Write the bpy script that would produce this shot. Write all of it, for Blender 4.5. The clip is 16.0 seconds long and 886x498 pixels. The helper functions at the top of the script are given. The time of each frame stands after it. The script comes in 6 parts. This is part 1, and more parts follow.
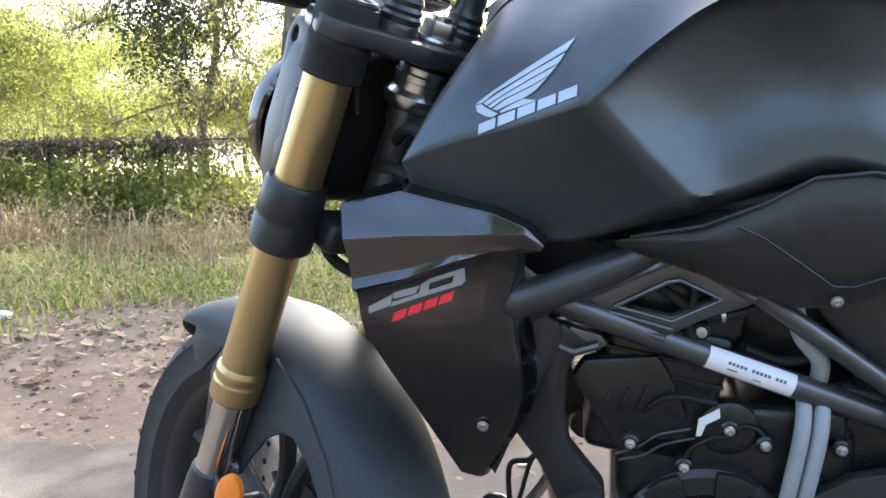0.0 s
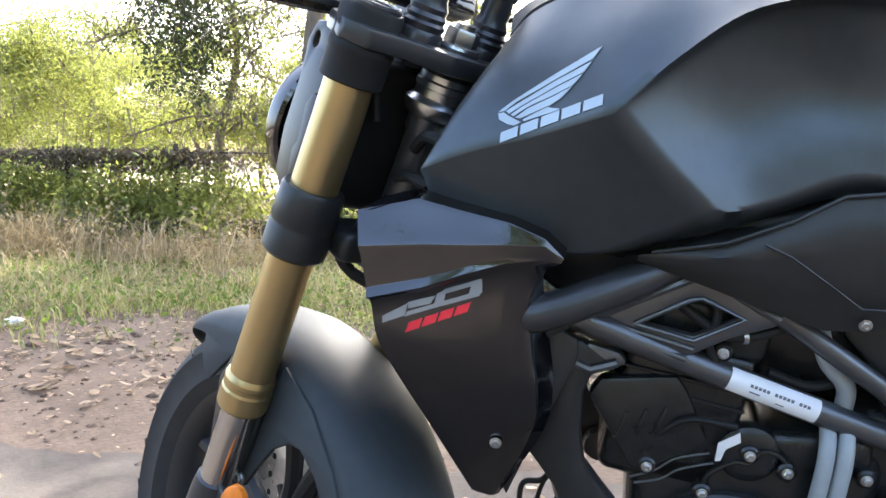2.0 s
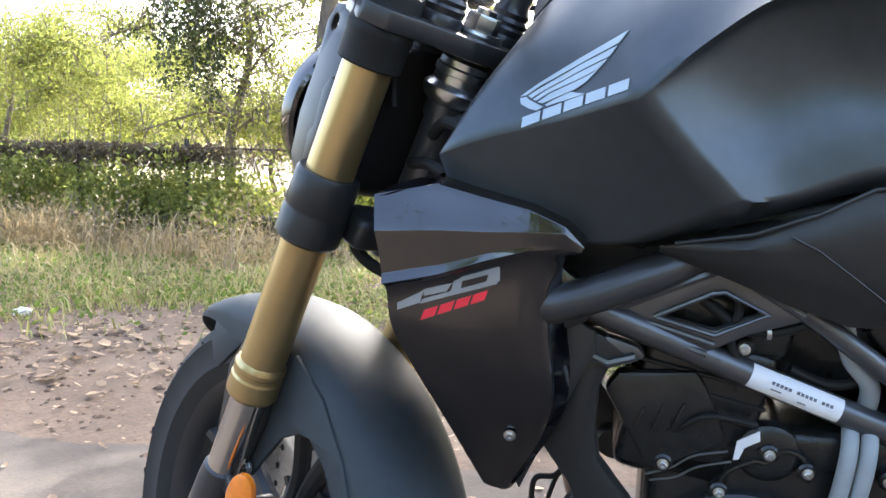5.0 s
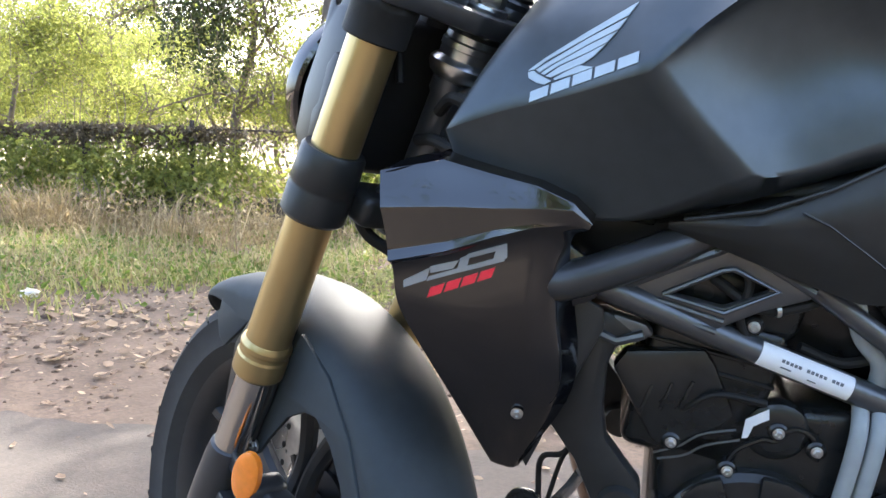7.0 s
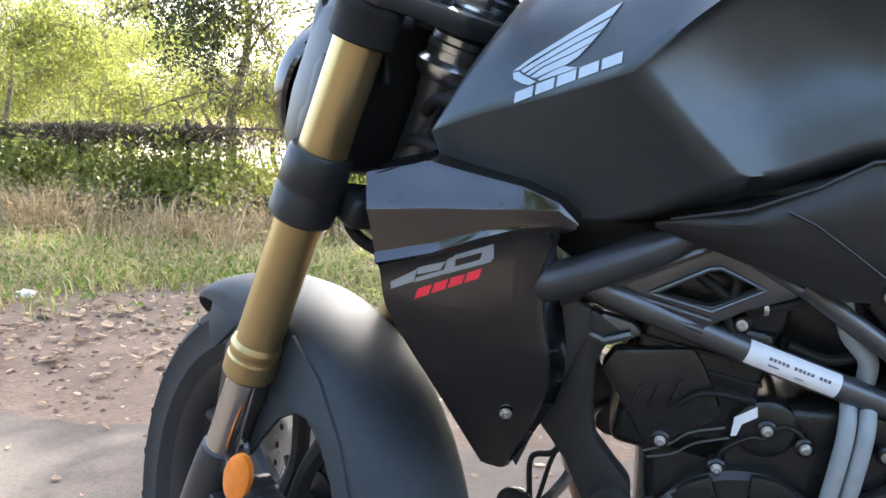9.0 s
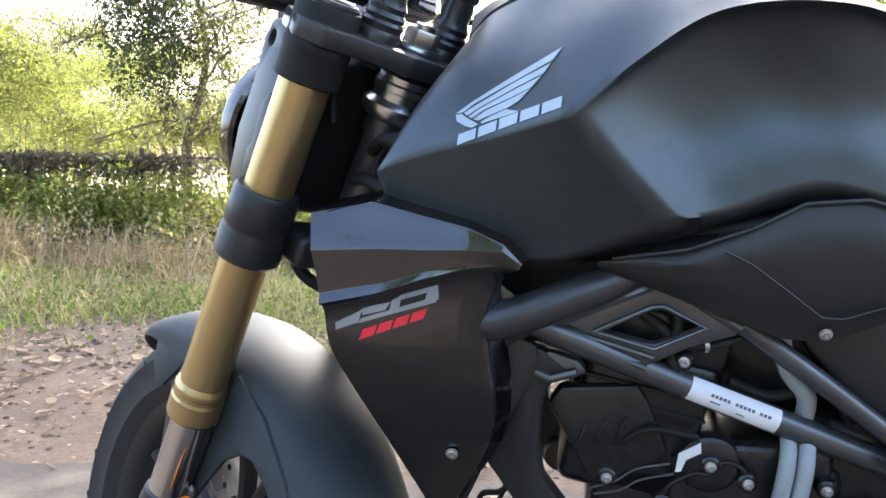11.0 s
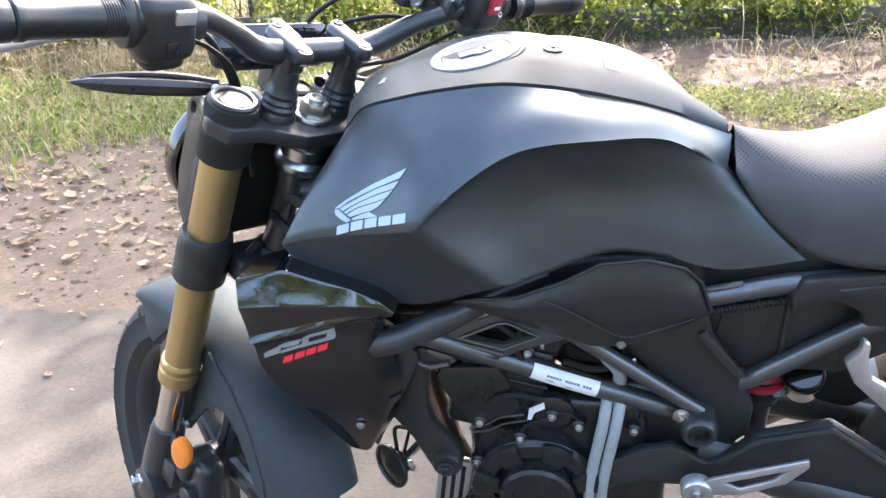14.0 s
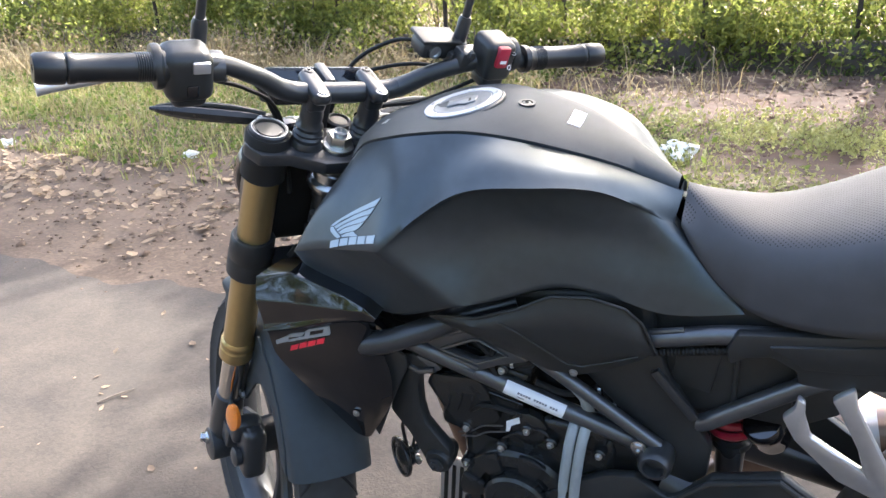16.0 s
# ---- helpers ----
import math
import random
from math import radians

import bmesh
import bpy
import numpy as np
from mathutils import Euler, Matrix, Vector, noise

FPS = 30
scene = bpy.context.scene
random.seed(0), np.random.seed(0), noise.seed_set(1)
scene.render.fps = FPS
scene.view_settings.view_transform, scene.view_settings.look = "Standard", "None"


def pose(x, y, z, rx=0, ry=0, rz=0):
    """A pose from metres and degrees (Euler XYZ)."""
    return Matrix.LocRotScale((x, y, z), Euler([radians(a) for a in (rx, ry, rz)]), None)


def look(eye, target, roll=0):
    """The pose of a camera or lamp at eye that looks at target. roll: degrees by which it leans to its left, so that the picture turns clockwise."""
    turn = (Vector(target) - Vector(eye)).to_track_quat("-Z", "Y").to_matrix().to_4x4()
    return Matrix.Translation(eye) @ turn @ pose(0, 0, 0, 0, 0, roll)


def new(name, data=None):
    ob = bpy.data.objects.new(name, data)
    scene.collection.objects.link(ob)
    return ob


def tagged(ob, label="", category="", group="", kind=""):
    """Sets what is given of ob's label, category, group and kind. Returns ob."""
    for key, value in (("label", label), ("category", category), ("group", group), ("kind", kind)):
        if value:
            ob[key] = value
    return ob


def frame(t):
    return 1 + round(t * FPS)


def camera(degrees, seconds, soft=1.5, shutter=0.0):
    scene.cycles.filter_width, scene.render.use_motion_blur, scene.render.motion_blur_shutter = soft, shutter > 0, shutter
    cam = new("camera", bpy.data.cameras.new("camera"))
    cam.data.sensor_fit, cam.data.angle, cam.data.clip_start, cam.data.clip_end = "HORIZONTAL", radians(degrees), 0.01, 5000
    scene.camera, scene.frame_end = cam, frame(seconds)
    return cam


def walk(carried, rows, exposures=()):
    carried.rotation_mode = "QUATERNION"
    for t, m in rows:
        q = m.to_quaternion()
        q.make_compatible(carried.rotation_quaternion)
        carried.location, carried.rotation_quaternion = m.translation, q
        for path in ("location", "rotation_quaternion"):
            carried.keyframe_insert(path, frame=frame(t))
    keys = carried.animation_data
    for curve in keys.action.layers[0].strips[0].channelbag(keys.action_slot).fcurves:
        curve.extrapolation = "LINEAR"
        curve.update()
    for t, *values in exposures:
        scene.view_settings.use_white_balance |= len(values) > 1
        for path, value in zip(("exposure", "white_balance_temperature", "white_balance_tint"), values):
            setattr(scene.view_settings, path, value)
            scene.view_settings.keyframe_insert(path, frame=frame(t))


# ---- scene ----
cam = camera(56.91, 16.0)
PATH = [
    (0, (-0.0398, -0.8072, 0.8415), (-0.2227, 0.1666, 0.7062), -1.25),
    (0.5, (-0.0301, -0.7931, 0.8380), (-0.2077, 0.1837, 0.7184), -0.57),
    (1, (-0.0289, -0.7944, 0.8424), (-0.2117, 0.1821, 0.7284), -0.83),
    (1.5, (-0.0360, -0.7974, 0.8358), (-0.2246, 0.1779, 0.7206), -0.42),
    (2, (-0.0470, -0.7939, 0.8298), (-0.2448, 0.1802, 0.7202), 0.35),
    (2.5, (-0.0483, -0.7865, 0.8249), (-0.2539, 0.1867, 0.7215), 0.84),
    (3, (-0.0544, -0.7848, 0.8195), (-0.2606, 0.1882, 0.7165), 0.92),
    (5.5, (-0.0579, -0.7818, 0.8144), (-0.2660, 0.1899, 0.7031), 1.54),
    (6, (-0.0593, -0.7755, 0.8119), (-0.2692, 0.1953, 0.6956), 1.55),
    (6.5, (-0.0601, -0.7743, 0.8094), (-0.2737, 0.1950, 0.6881), 1.55),
    (7, (-0.0593, -0.7771, 0.8105), (-0.2721, 0.1914, 0.6808), 1.36),
    (7.5, (-0.0609, -0.7756, 0.8081), (-0.2769, 0.1915, 0.6738), 1.33),
    (8, (-0.0553, -0.7756, 0.8107), (-0.2712, 0.1913, 0.6750), 1.21),
    (10.5, (-0.0465, -0.7734, 0.8202), (-0.2364, 0.2011, 0.7006), 0.22),
    (11, (-0.0386, -0.7732, 0.8252), (-0.2013, 0.2085, 0.7261), 0.97),
    (11.5, (-0.0236, -0.7749, 0.8324), (-0.1671, 0.2100, 0.7359), 1.17),
    (12, (-0.0154, -0.7551, 0.8551), (-0.1655, 0.2222, 0.7052), 0.56),
    (12.5, (-0.0091, -0.7726, 0.9668), (-0.1470, 0.1851, 0.7140), -0.34),
    (13, (0.0031, -0.8373, 1.1073), (-0.1064, 0.0959, 0.7651), -1.52),
    (13.5, (0.0457, -0.8753, 1.1550), (-0.0708, 0.0403, 0.7702), -1.96),
    (14, (0.1209, -0.8894, 1.1653), (-0.0485, 0.0137, 0.7707), -2.47),
    (14.5, (0.1686, -0.9061, 1.1808), (-0.0537, -0.0125, 0.7909), -2.75),
    (15, (0.2220, -0.9495, 1.1890), (-0.0635, -0.0673, 0.8143), -3.06),
    (15.5, (0.3336, -1.0089, 1.2284), (-0.0140, -0.1451, 0.8637), -2.72),
    (16, (0.4036, -0.9323, 1.2166), (0.0066, -0.0916, 0.8483), -2.29),
]
EXPOSURES = [(0.0, 3.1), (11.3, 3.1), (12.1, 3.25), (12.9, 3.5), (13.7, 3.55), (14.5, 3.1), (16.0, 2.85)]
walk(cam, [(t, look(eye, target, roll)) for t, eye, target, roll in PATH], EXPOSURES)

# ---- light ----
world = bpy.data.worlds.new("sky")
scene.world = world
world.use_nodes = True
wn = world.node_tree.nodes
sky = wn.new("ShaderNodeTexSky")
sky.sky_type, sky.sun_disc = "NISHITA", False
SUN_EL, SUN_AZ = radians(42), radians(8)      # the sun stands ahead of the camera, behind the trees
sky.sun_elevation, sky.sun_rotation = SUN_EL, SUN_AZ
sky.air_density, sky.dust_density, sky.ozone_density = 0.9, 4.5, 1.0
wn["Background"].inputs["Strength"].default_value = 0.15
world.node_tree.links.new(sky.outputs["Color"], wn["Background"].inputs["Color"])
sun_data = bpy.data.lights.new("sun", "SUN")
sun_data.energy, sun_data.angle, sun_data.color = 2.2, radians(0.53), (1.0, 0.97, 0.92)
sun = new("sun", sun_data)
sun_dir = Vector((math.sin(SUN_AZ) * math.cos(SUN_EL), math.cos(SUN_AZ) * math.cos(SUN_EL), math.sin(SUN_EL)))
sun.matrix_world = look(sun_dir * 30, (0, 0, 0))


# ---- materials ----
def mat(name, color, rough=0.5, metal=0.0, vary=0.12, scale=40.0, bump=0.0, bump_scale=200.0, spec=0.5, coat=0.0, second=None, island=False, obj_random=False, trans=0.0):
    m = bpy.data.materials.new(name)
    m.use_nodes = True
    nt = m.node_tree
    b = nt.nodes["Principled BSDF"]
    b.inputs["Roughness"].default_value, b.inputs["Metallic"].default_value = rough, metal
    b.inputs["Specular IOR Level"].default_value = spec
    b.inputs["Coat Weight"].default_value = coat
    b.inputs["Coat Roughness"].default_value = 0.04
    tc = nt.nodes.new("ShaderNodeTexCoord")
    no = nt.nodes.new("ShaderNodeTexNoise")
    no.inputs["Scale"].default_value, no.inputs["Detail"].default_value = scale, 6.0
    nt.links.new(tc.outputs["Object"], no.inputs["Vector"])
    big = nt.nodes.new("ShaderNodeTexNoise")
    big.inputs["Scale"].default_value, big.inputs["Detail"].default_value = scale * 0.13, 3.0
    nt.links.new(tc.outputs["Object"], big.inputs["Vector"])
    add = nt.nodes.new("ShaderNodeMath")
    add.operation = "ADD"
    nt.links.new(no.outputs["Fac"], add.inputs[0])
    nt.links.new(big.outputs["Fac"], add.inputs[1])
    src = add.outputs[0]
    if island or obj_random:
        if island:
            rnd = nt.nodes.new("ShaderNodeNewGeometry").outputs["Random Per Island"]
        else:
            rnd = nt.nodes.new("ShaderNodeObjectInfo").outputs["Random"]
        a2 = nt.nodes.new("ShaderNodeMath")
        a2.operation, a2.inputs[1].default_value = "MULTIPLY_ADD", 0.9
        nt.links.new(rnd, a2.inputs[0])
        half = nt.nodes.new("ShaderNodeMath")
        half.operation, half.inputs[1].default_value = "MULTIPLY_ADD", 0.4
        half.inputs[2].default_value = 0.15
        nt.links.new(add.outputs[0], half.inputs[0])
        nt.links.new(half.outputs[0], a2.inputs[2])
        src = a2.outputs[0]
    ramp = nt.nodes.new("ShaderNodeValToRGB")
    c1 = tuple(max(0.0, v * (1 - vary)) for v in color)
    c2 = second or tuple(min(1.0, v * (1 + vary)) for v in color)
    if second:
        c1 = color
    mr = nt.nodes.new("ShaderNodeMapRange")
    mr.inputs["From Min"].default_value, mr.inputs["From Max"].default_value = (0.3, 1.6) if (island or obj_random) else (0.7, 1.3)
    nt.links.new(src, mr.inputs["Value"])
    ramp.color_ramp.elements[0].position, ramp.color_ramp.elements[1].position = 0.0, 1.0
    ramp.color_ramp.elements[0].color, ramp.color_ramp.elements[1].color = (*c1, 1), (*c2, 1)
    nt.links.new(mr.outputs["Result"], ramp.inputs["Fac"])
    nt.links.new(ramp.outputs["Color"], b.inputs["Base Color"])
    rr = nt.nodes.new("ShaderNodeMapRange")
    rr.inputs["To Min"].default_value, rr.inputs["To Max"].default_value = max(0.02, rough * 0.85), min(1.0, rough * 1.15)
    nt.links.new(big.outputs["Fac"], rr.inputs["Value"])
    nt.links.new(rr.outputs["Result"], b.inputs["Roughness"])
    if bump:
        bn = nt.nodes.new("ShaderNodeTexNoise")
        bn.inputs["Scale"].default_value, bn.inputs["Detail"].default_value = bump_scale, 4.0
        nt.links.new(tc.outputs["Object"], bn.inputs["Vector"])
        bu = nt.nodes.new("ShaderNodeBump")
        bu.inputs["Strength"].default_value, bu.inputs["Distance"].default_value = bump, 0.002
        nt.links.new(bn.outputs["Fac"], bu.inputs["Height"])
        nt.links.new(bu.outputs["Normal"], b.inputs["Normal"])
    if trans:
        tr = nt.nodes.new("ShaderNodeBsdfTranslucent")
        nt.links.new(ramp.outputs["Color"], tr.inputs["Color"])
        mx = nt.nodes.new("ShaderNodeMixShader")
        mx.inputs["Fac"].default_value = trans
        nt.links.new(b.outputs["BSDF"], mx.inputs[1])
        nt.links.new(tr.outputs["BSDF"], mx.inputs[2])
        nt.links.new(mx.outputs["Shader"], nt.nodes["Material Output"].inputs["Surface"])
    return m


M_TANK = mat("matte_black_paint", (0.074, 0.086, 0.094), 0.37, 0.72, 0.08, 60, 0.02, 900, spec=0.55)
# tank paint again, darkened and dulled to stand for tree shade on the top
M_TANK_DIM = mat("shade_dimmed_matte_black", (0.040, 0.047, 0.053), 0.52, 0.20, 0.10, 60, 0.05, 1100, spec=0.22)
M_FENDER = mat("satin_grey_paint", (0.042, 0.050, 0.055), 0.58, 0.10, 0.08, 60, 0.02, 900, spec=0.22)
M_GLOSS = mat("gloss_black_plastic", (0.004, 0.004, 0.005), 0.05, 0.0, 0.2, 20, spec=1.0)
M_PLASTIC = mat("black_textured_plastic", (0.022, 0.023, 0.023), 0.38, 0.0, 0.15, 80, 0.06, 1400, spec=0.45)
M_FRAME = mat("satin_black_frame", (0.032, 0.033, 0.035), 0.29, 0.1, 0.12, 70, 0.02, 600, spec=0.6)
M_TUBE = mat("satin_coated_tube", (0.125, 0.130, 0.138), 0.33, 0.75, 0.10, 70, 0.03, 600)
M_ENGINE = mat("black_engine_case", (0.016, 0.017, 0.017), 0.26, 0.05, 0.25, 60, 0.06, 500, spec=0.5)
M_RUBBER = mat("black_rubber", (0.013, 0.013, 0.013), 0.62, 0.0, 0.2, 60, 0.1, 500, spec=0.3)
M_GRIP = mat("worn_grip_rubber", (0.010, 0.011, 0.012), 0.34, 0.0, 0.2, 60, 0.08, 700, spec=0.5)
M_TYRE = mat("tyre_rubber", (0.028, 0.027, 0.026), 0.8, 0.0, 0.25, 40, 0.15, 300)
M_GOLD = mat("gold_anodised_tube", (0.50, 0.37, 0.175), 0.30, 0.85, 0.06, 30)
M_CHROME = mat("chrome_tube", (0.55, 0.54, 0.52), 0.14, 1.0, 0.05, 30)
M_STEEL = mat("zinc_steel", (0.55, 0.56, 0.56), 0.28, 1.0, 0.15, 90, 0.05, 500)
M_ALU = mat("cast_aluminium", (0.62, 0.62, 0.63), 0.38, 0.85, 0.08, 60, 0.05, 700)
M_CAPRING = mat("brushed_cap_ring", (0.42, 0.44, 0.46), 0.38, 0.25, 0.1, 120)
M_CAPLID = mat("satin_cap_lid", (0.20, 0.21, 0.22), 0.36, 0.5, 0.1, 120)
M_SEAT = mat("black_seat_vinyl", (0.060, 0.060, 0.065), 0.55, 0.0, 0.15, 30, 0.10, 900, spec=0.4)


def perforate(m, pitch=0.0036):
    """A grid of small dark punched holes in the vinyl, by position."""
    nt = m.node_tree
    b = nt.nodes["Principled BSDF"]
    src = b.inputs["Base Color"].links[0].from_socket
    tc = nt.nodes.new("ShaderNodeTexCoord")
    mp = nt.nodes.new("ShaderNodeMapping")
    mp.inputs["Rotation"].default_value = (0, 0, radians(45))
    mp.inputs["Scale"].default_value = (1 / pitch, 1 / pitch, 0.0)
    vo = nt.nodes.new("ShaderNodeTexVoronoi")
    vo.inputs["Randomness"].default_value, vo.inputs["Scale"].default_value = 0.0, 1.0
    lt = nt.nodes.new("ShaderNodeMath")
    lt.operation, lt.inputs[1].default_value = "LESS_THAN", 0.24
    mx = nt.nodes.new("ShaderNodeMix")
    mx.data_type = "RGBA"
    mx.inputs["B"].default_value = (0.012, 0.012, 0.013, 1)
    nt.links.new(tc.outputs["Object"], mp.inputs["Vector"])
    nt.links.new(mp.outputs["Vector"], vo.inputs["Vector"])
    nt.links.new(vo.outputs["Distance"], lt.inputs[0])
    geo = nt.nodes.new("ShaderNodeNewGeometry")
    sep = nt.nodes.new("ShaderNodeSeparateXYZ")
    gt = nt.nodes.new("ShaderNodeMath")
    gt.operation, gt.inputs[1].default_value = "GREATER_THAN", 0.62
    both = nt.nodes.new("ShaderNodeMath")
    both.operation = "MULTIPLY"
    nt.links.new(geo.outputs["Normal"], sep.inputs["Vector"])
    nt.links.new(sep.outputs["Z"], gt.inputs[0])
    nt.links.new(lt.outputs[0], both.inputs[0])
    nt.links.new(gt.outputs[0], both.inputs[1])
    nt.links.new(both.outputs[0], mx.inputs["Factor"])
    nt.links.new(src, mx.inputs["A"])
    nt.links.new(mx.outputs["Result"], b.inputs["Base Color"])


perforate(M_SEAT)
M_AMBER = mat("amber_lens", (0.85, 0.22, 0.02), 0.15, 0.0, 0.15, 90, 0.2, 300, coat=0.5)
M_RED = mat("red_plastic", (0.36, 0.018, 0.040), 0.35, 0.0, 0.1, 60)
M_REDGRAPH = mat("red_graphic", (0.80, 0.03, 0.05), 0.3, 0.0, 0.05, 60)
M_SILVERGRAPH = mat("silver_graphic", (0.30, 0.32, 0.33), 0.3, 0.3, 0.05, 60)
M_BLUEGREY = mat("pale_blue_grey_print", (0.36, 0.44, 0.50), 0.4, 0.0, 0.05, 60)
M_WHITE = mat("white_sticker", (0.78, 0.79, 0.80), 0.45, 0.0, 0.05, 40)
M_INK = mat("dark_print", (0.12, 0.13, 0.15), 0.5, 0.0, 0.05, 40)
M_GREYHOSE = mat("grey_rubber_hose", (0.30, 0.33, 0.34), 0.5, 0.0, 0.1, 60)
M_SCREEN = mat("dark_display_glass", (0.010, 0.012, 0.016), 0.06, 0.0, 0.2, 20, coat=0.25)
M_HEAT = mat("bronze_exhaust_pipe", (0.30, 0.22, 0.18), 0.3, 0.9, 0.25, 30)
M_SILVERLEVER = mat("silver_lever", (0.70, 0.71, 0.72), 0.3, 0.8, 0.05, 30)
M_BARK = mat("tree_bark", (0.15, 0.12, 0.095), 0.9, 0.0, 0.45, 9, 0.9, 25)
M_LEAF_Y = mat("yellow_green_leaves", (0.105, 0.130, 0.028), 0.5, 0.0, 0.4, 3, second=(0.31, 0.335, 0.085), island=True, trans=0.7)
M_LEAF_G = mat("green_leaves", (0.065, 0.11, 0.024), 0.5, 0.0, 0.4, 3, second=(0.19, 0.25, 0.05), island=True, trans=0.6)
M_LEAF_D = mat("dark_vine_leaves", (0.030, 0.044, 0.016), 0.6, 0.0, 0.4, 3, second=(0.07, 0.085, 0.022), island=True, trans=0.25)
M_GRASS = mat("grass_blades", (0.145, 0.155, 0.045), 0.6, 0.0, 0.4, 3, second=(0.41, 0.395, 0.150), island=True, trans=0.35)
M_STRAW = mat("dry_grass", (0.16, 0.115, 0.06), 0.7, 0.0, 0.3, 3, second=(0.46, 0.36, 0.20), island=True, trans=0.3)
M_LITTER = mat("dry_fallen_leaves", (0.135, 0.088, 0.060), 0.75, 0.0, 0.4, 20, second=(0.50, 0.375, 0.250), island=True, trans=0.4)
M_DIRT = mat("bare_earth", (0.060, 0.038, 0.024), 0.95, 0.0, 0.35, 3.5, 1.0, 60, second=(0.132, 0.091, 0.061))
M_ROAD = mat("dusty_asphalt", (0.044, 0.035, 0.028), 0.9, 0.0, 0.2, 7.0, 0.6, 160, second=(0.078, 0.062, 0.048))


def speckle(m, scale, amount):
    """Fine light and dark grains over a base colour."""
    nt = m.node_tree
    b = nt.nodes["Principled BSDF"]
    src = b.inputs["Base Color"].links[0].from_socket
    tc = nt.nodes.new("ShaderNodeTexCoord")
    vo = nt.nodes.new("ShaderNodeTexVoronoi")
    vo.inputs["Scale"].default_value = scale
    sp = nt.nodes.new("ShaderNodeSeparateColor")
    mr = nt.nodes.new("ShaderNodeMapRange")
    mr.inputs["To Min"].default_value, mr.inputs["To Max"].default_value = 1 - amount, 1 + amount
    mx = nt.nodes.new("ShaderNodeMix")
    mx.data_type, mx.blend_type = "RGBA", "MULTIPLY"
    mx.inputs["Factor"].default_value = 1.0
    nt.links.new(tc.outputs["Object"], vo.inputs["Vector"])
    nt.links.new(vo.outputs["Color"], sp.inputs["Color"])
    nt.links.new(sp.outputs["Red"], mr.inputs["Value"])
    nt.links.new(src, mx.inputs["A"])
    nt.links.new(mr.outputs["Result"], mx.inputs["B"])
    nt.links.new(mx.outputs["Result"], b.inputs["Base Color"])


speckle(M_ROAD, 110, 0.14)
speckle(M_DIRT, 70, 0.22)
M_STONE = mat("weathered_wall_render", (0.085, 0.068, 0.052), 0.95, 0.0, 0.4, 5, 0.8, 30)
M_BAG = mat("white_plastic_film", (0.75, 0.75, 0.74), 0.35, 0.0, 0.08, 30, 0.2, 60, trans=0.3)
M_TANGLE = mat("dried_creeper", (0.055, 0.040, 0.026), 0.7, 0.0, 0.4, 3, second=(0.16, 0.125, 0.075), island=True, trans=0.25)
M_REDEARTH = mat("turned_red_earth", (0.046, 0.026, 0.019), 0.95, 0.0, 0.35, 5, 0.9, 40, second=(0.120, 0.064, 0.042))
M_STRAWGROUND = mat("dry_field", (0.28, 0.23, 0.14), 0.95, 0.0, 0.3, 1.5, 0.6, 40, second=(0.44, 0.38, 0.23))
M_POST = mat("rusty_fence_post", (0.07, 0.055, 0.045), 0.85, 0.3, 0.3, 20, 0.4, 60)


# ---- mesh helpers ----
def basis(origin, zdir, xdir=(1, 0, 0)):
    z = Vector(zdir).normalized()
    x = Vector(xdir)
    x = (x - z * x.dot(z)).normalized()
    y = z.cross(x)
    m = Matrix((x, y, z)).transposed().to_4x4()
    m.translation = Vector(origin)
    return m


def part(name, bm, material, parent=None, label="", angle=35, sub=0, flat=False):
    bmesh.ops.recalc_face_normals(bm, faces=bm.faces)
    me = bpy.data.meshes.new(name)
    bm.to_mesh(me)
    bm.free()
    for m in (material if isinstance(material, (list, tuple)) else [material]):
        me.materials.append(m)
    if not flat:
        me.polygons.foreach_set("use_smooth", [True] * len(me.polygons))
        if not sub:
            me.set_sharp_from_angle(angle=radians(angle))
    ob = new(name, me)
    if parent is not None:
        ob.parent = parent
    if sub:
        mod = ob.modifiers.new("round", "SUBSURF")
        mod.levels = mod.render_levels = sub
    if label:
        ob["label"] = label
    return ob


def join(*bms):
    out = bmesh.new()
    for b in bms:
        me = bpy.data.meshes.new("tmp")
        b.to_mesh(me)
        b.free()
        out.from_mesh(me)
        bpy.data.meshes.remove(me)
    return out


def rbox(size, m=Matrix(), bevel=0.003, seg=2):
    bm = bmesh.new()
    bmesh.ops.create_cube(bm, size=1.0, matrix=Matrix.Diagonal((*size, 1)))
    if bevel:
        bmesh.ops.bevel(bm, geom=bm.edges[:], offset=min(bevel, min(size) * 0.45), segments=seg, affect="EDGES", profile=0.5)
    bmesh.ops.transform(bm, matrix=m, verts=bm.verts)
    return bm


def lathe(profile, m=Matrix(), n=24, close=True):
    """Revolves (radius, height) pairs about z."""
    bm = bmesh.new()
    rings = []
    for r, h in profile:
        rings.append([bm.verts.new((r * math.cos(2 * math.pi * i / n), r * math.sin(2 * math.pi * i / n), h)) for i in range(n)])
    for a, b in zip(rings, rings[1:]):
        for i in range(n):
            bm.faces.new((a[i], a[(i + 1) % n], b[(i + 1) % n], b[i]))
    if close:
        bm.faces.new(rings[0][::-1])
        bm.faces.new(rings[-1])
    bmesh.ops.transform(bm, matrix=m, verts=bm.verts)
    return bm


def ring(profile, m=Matrix(), n=48):
    """Revolves a closed profile of (radius, height) pairs about z."""
    return lathe(list(profile) + [profile[0]], m, n, close=False)


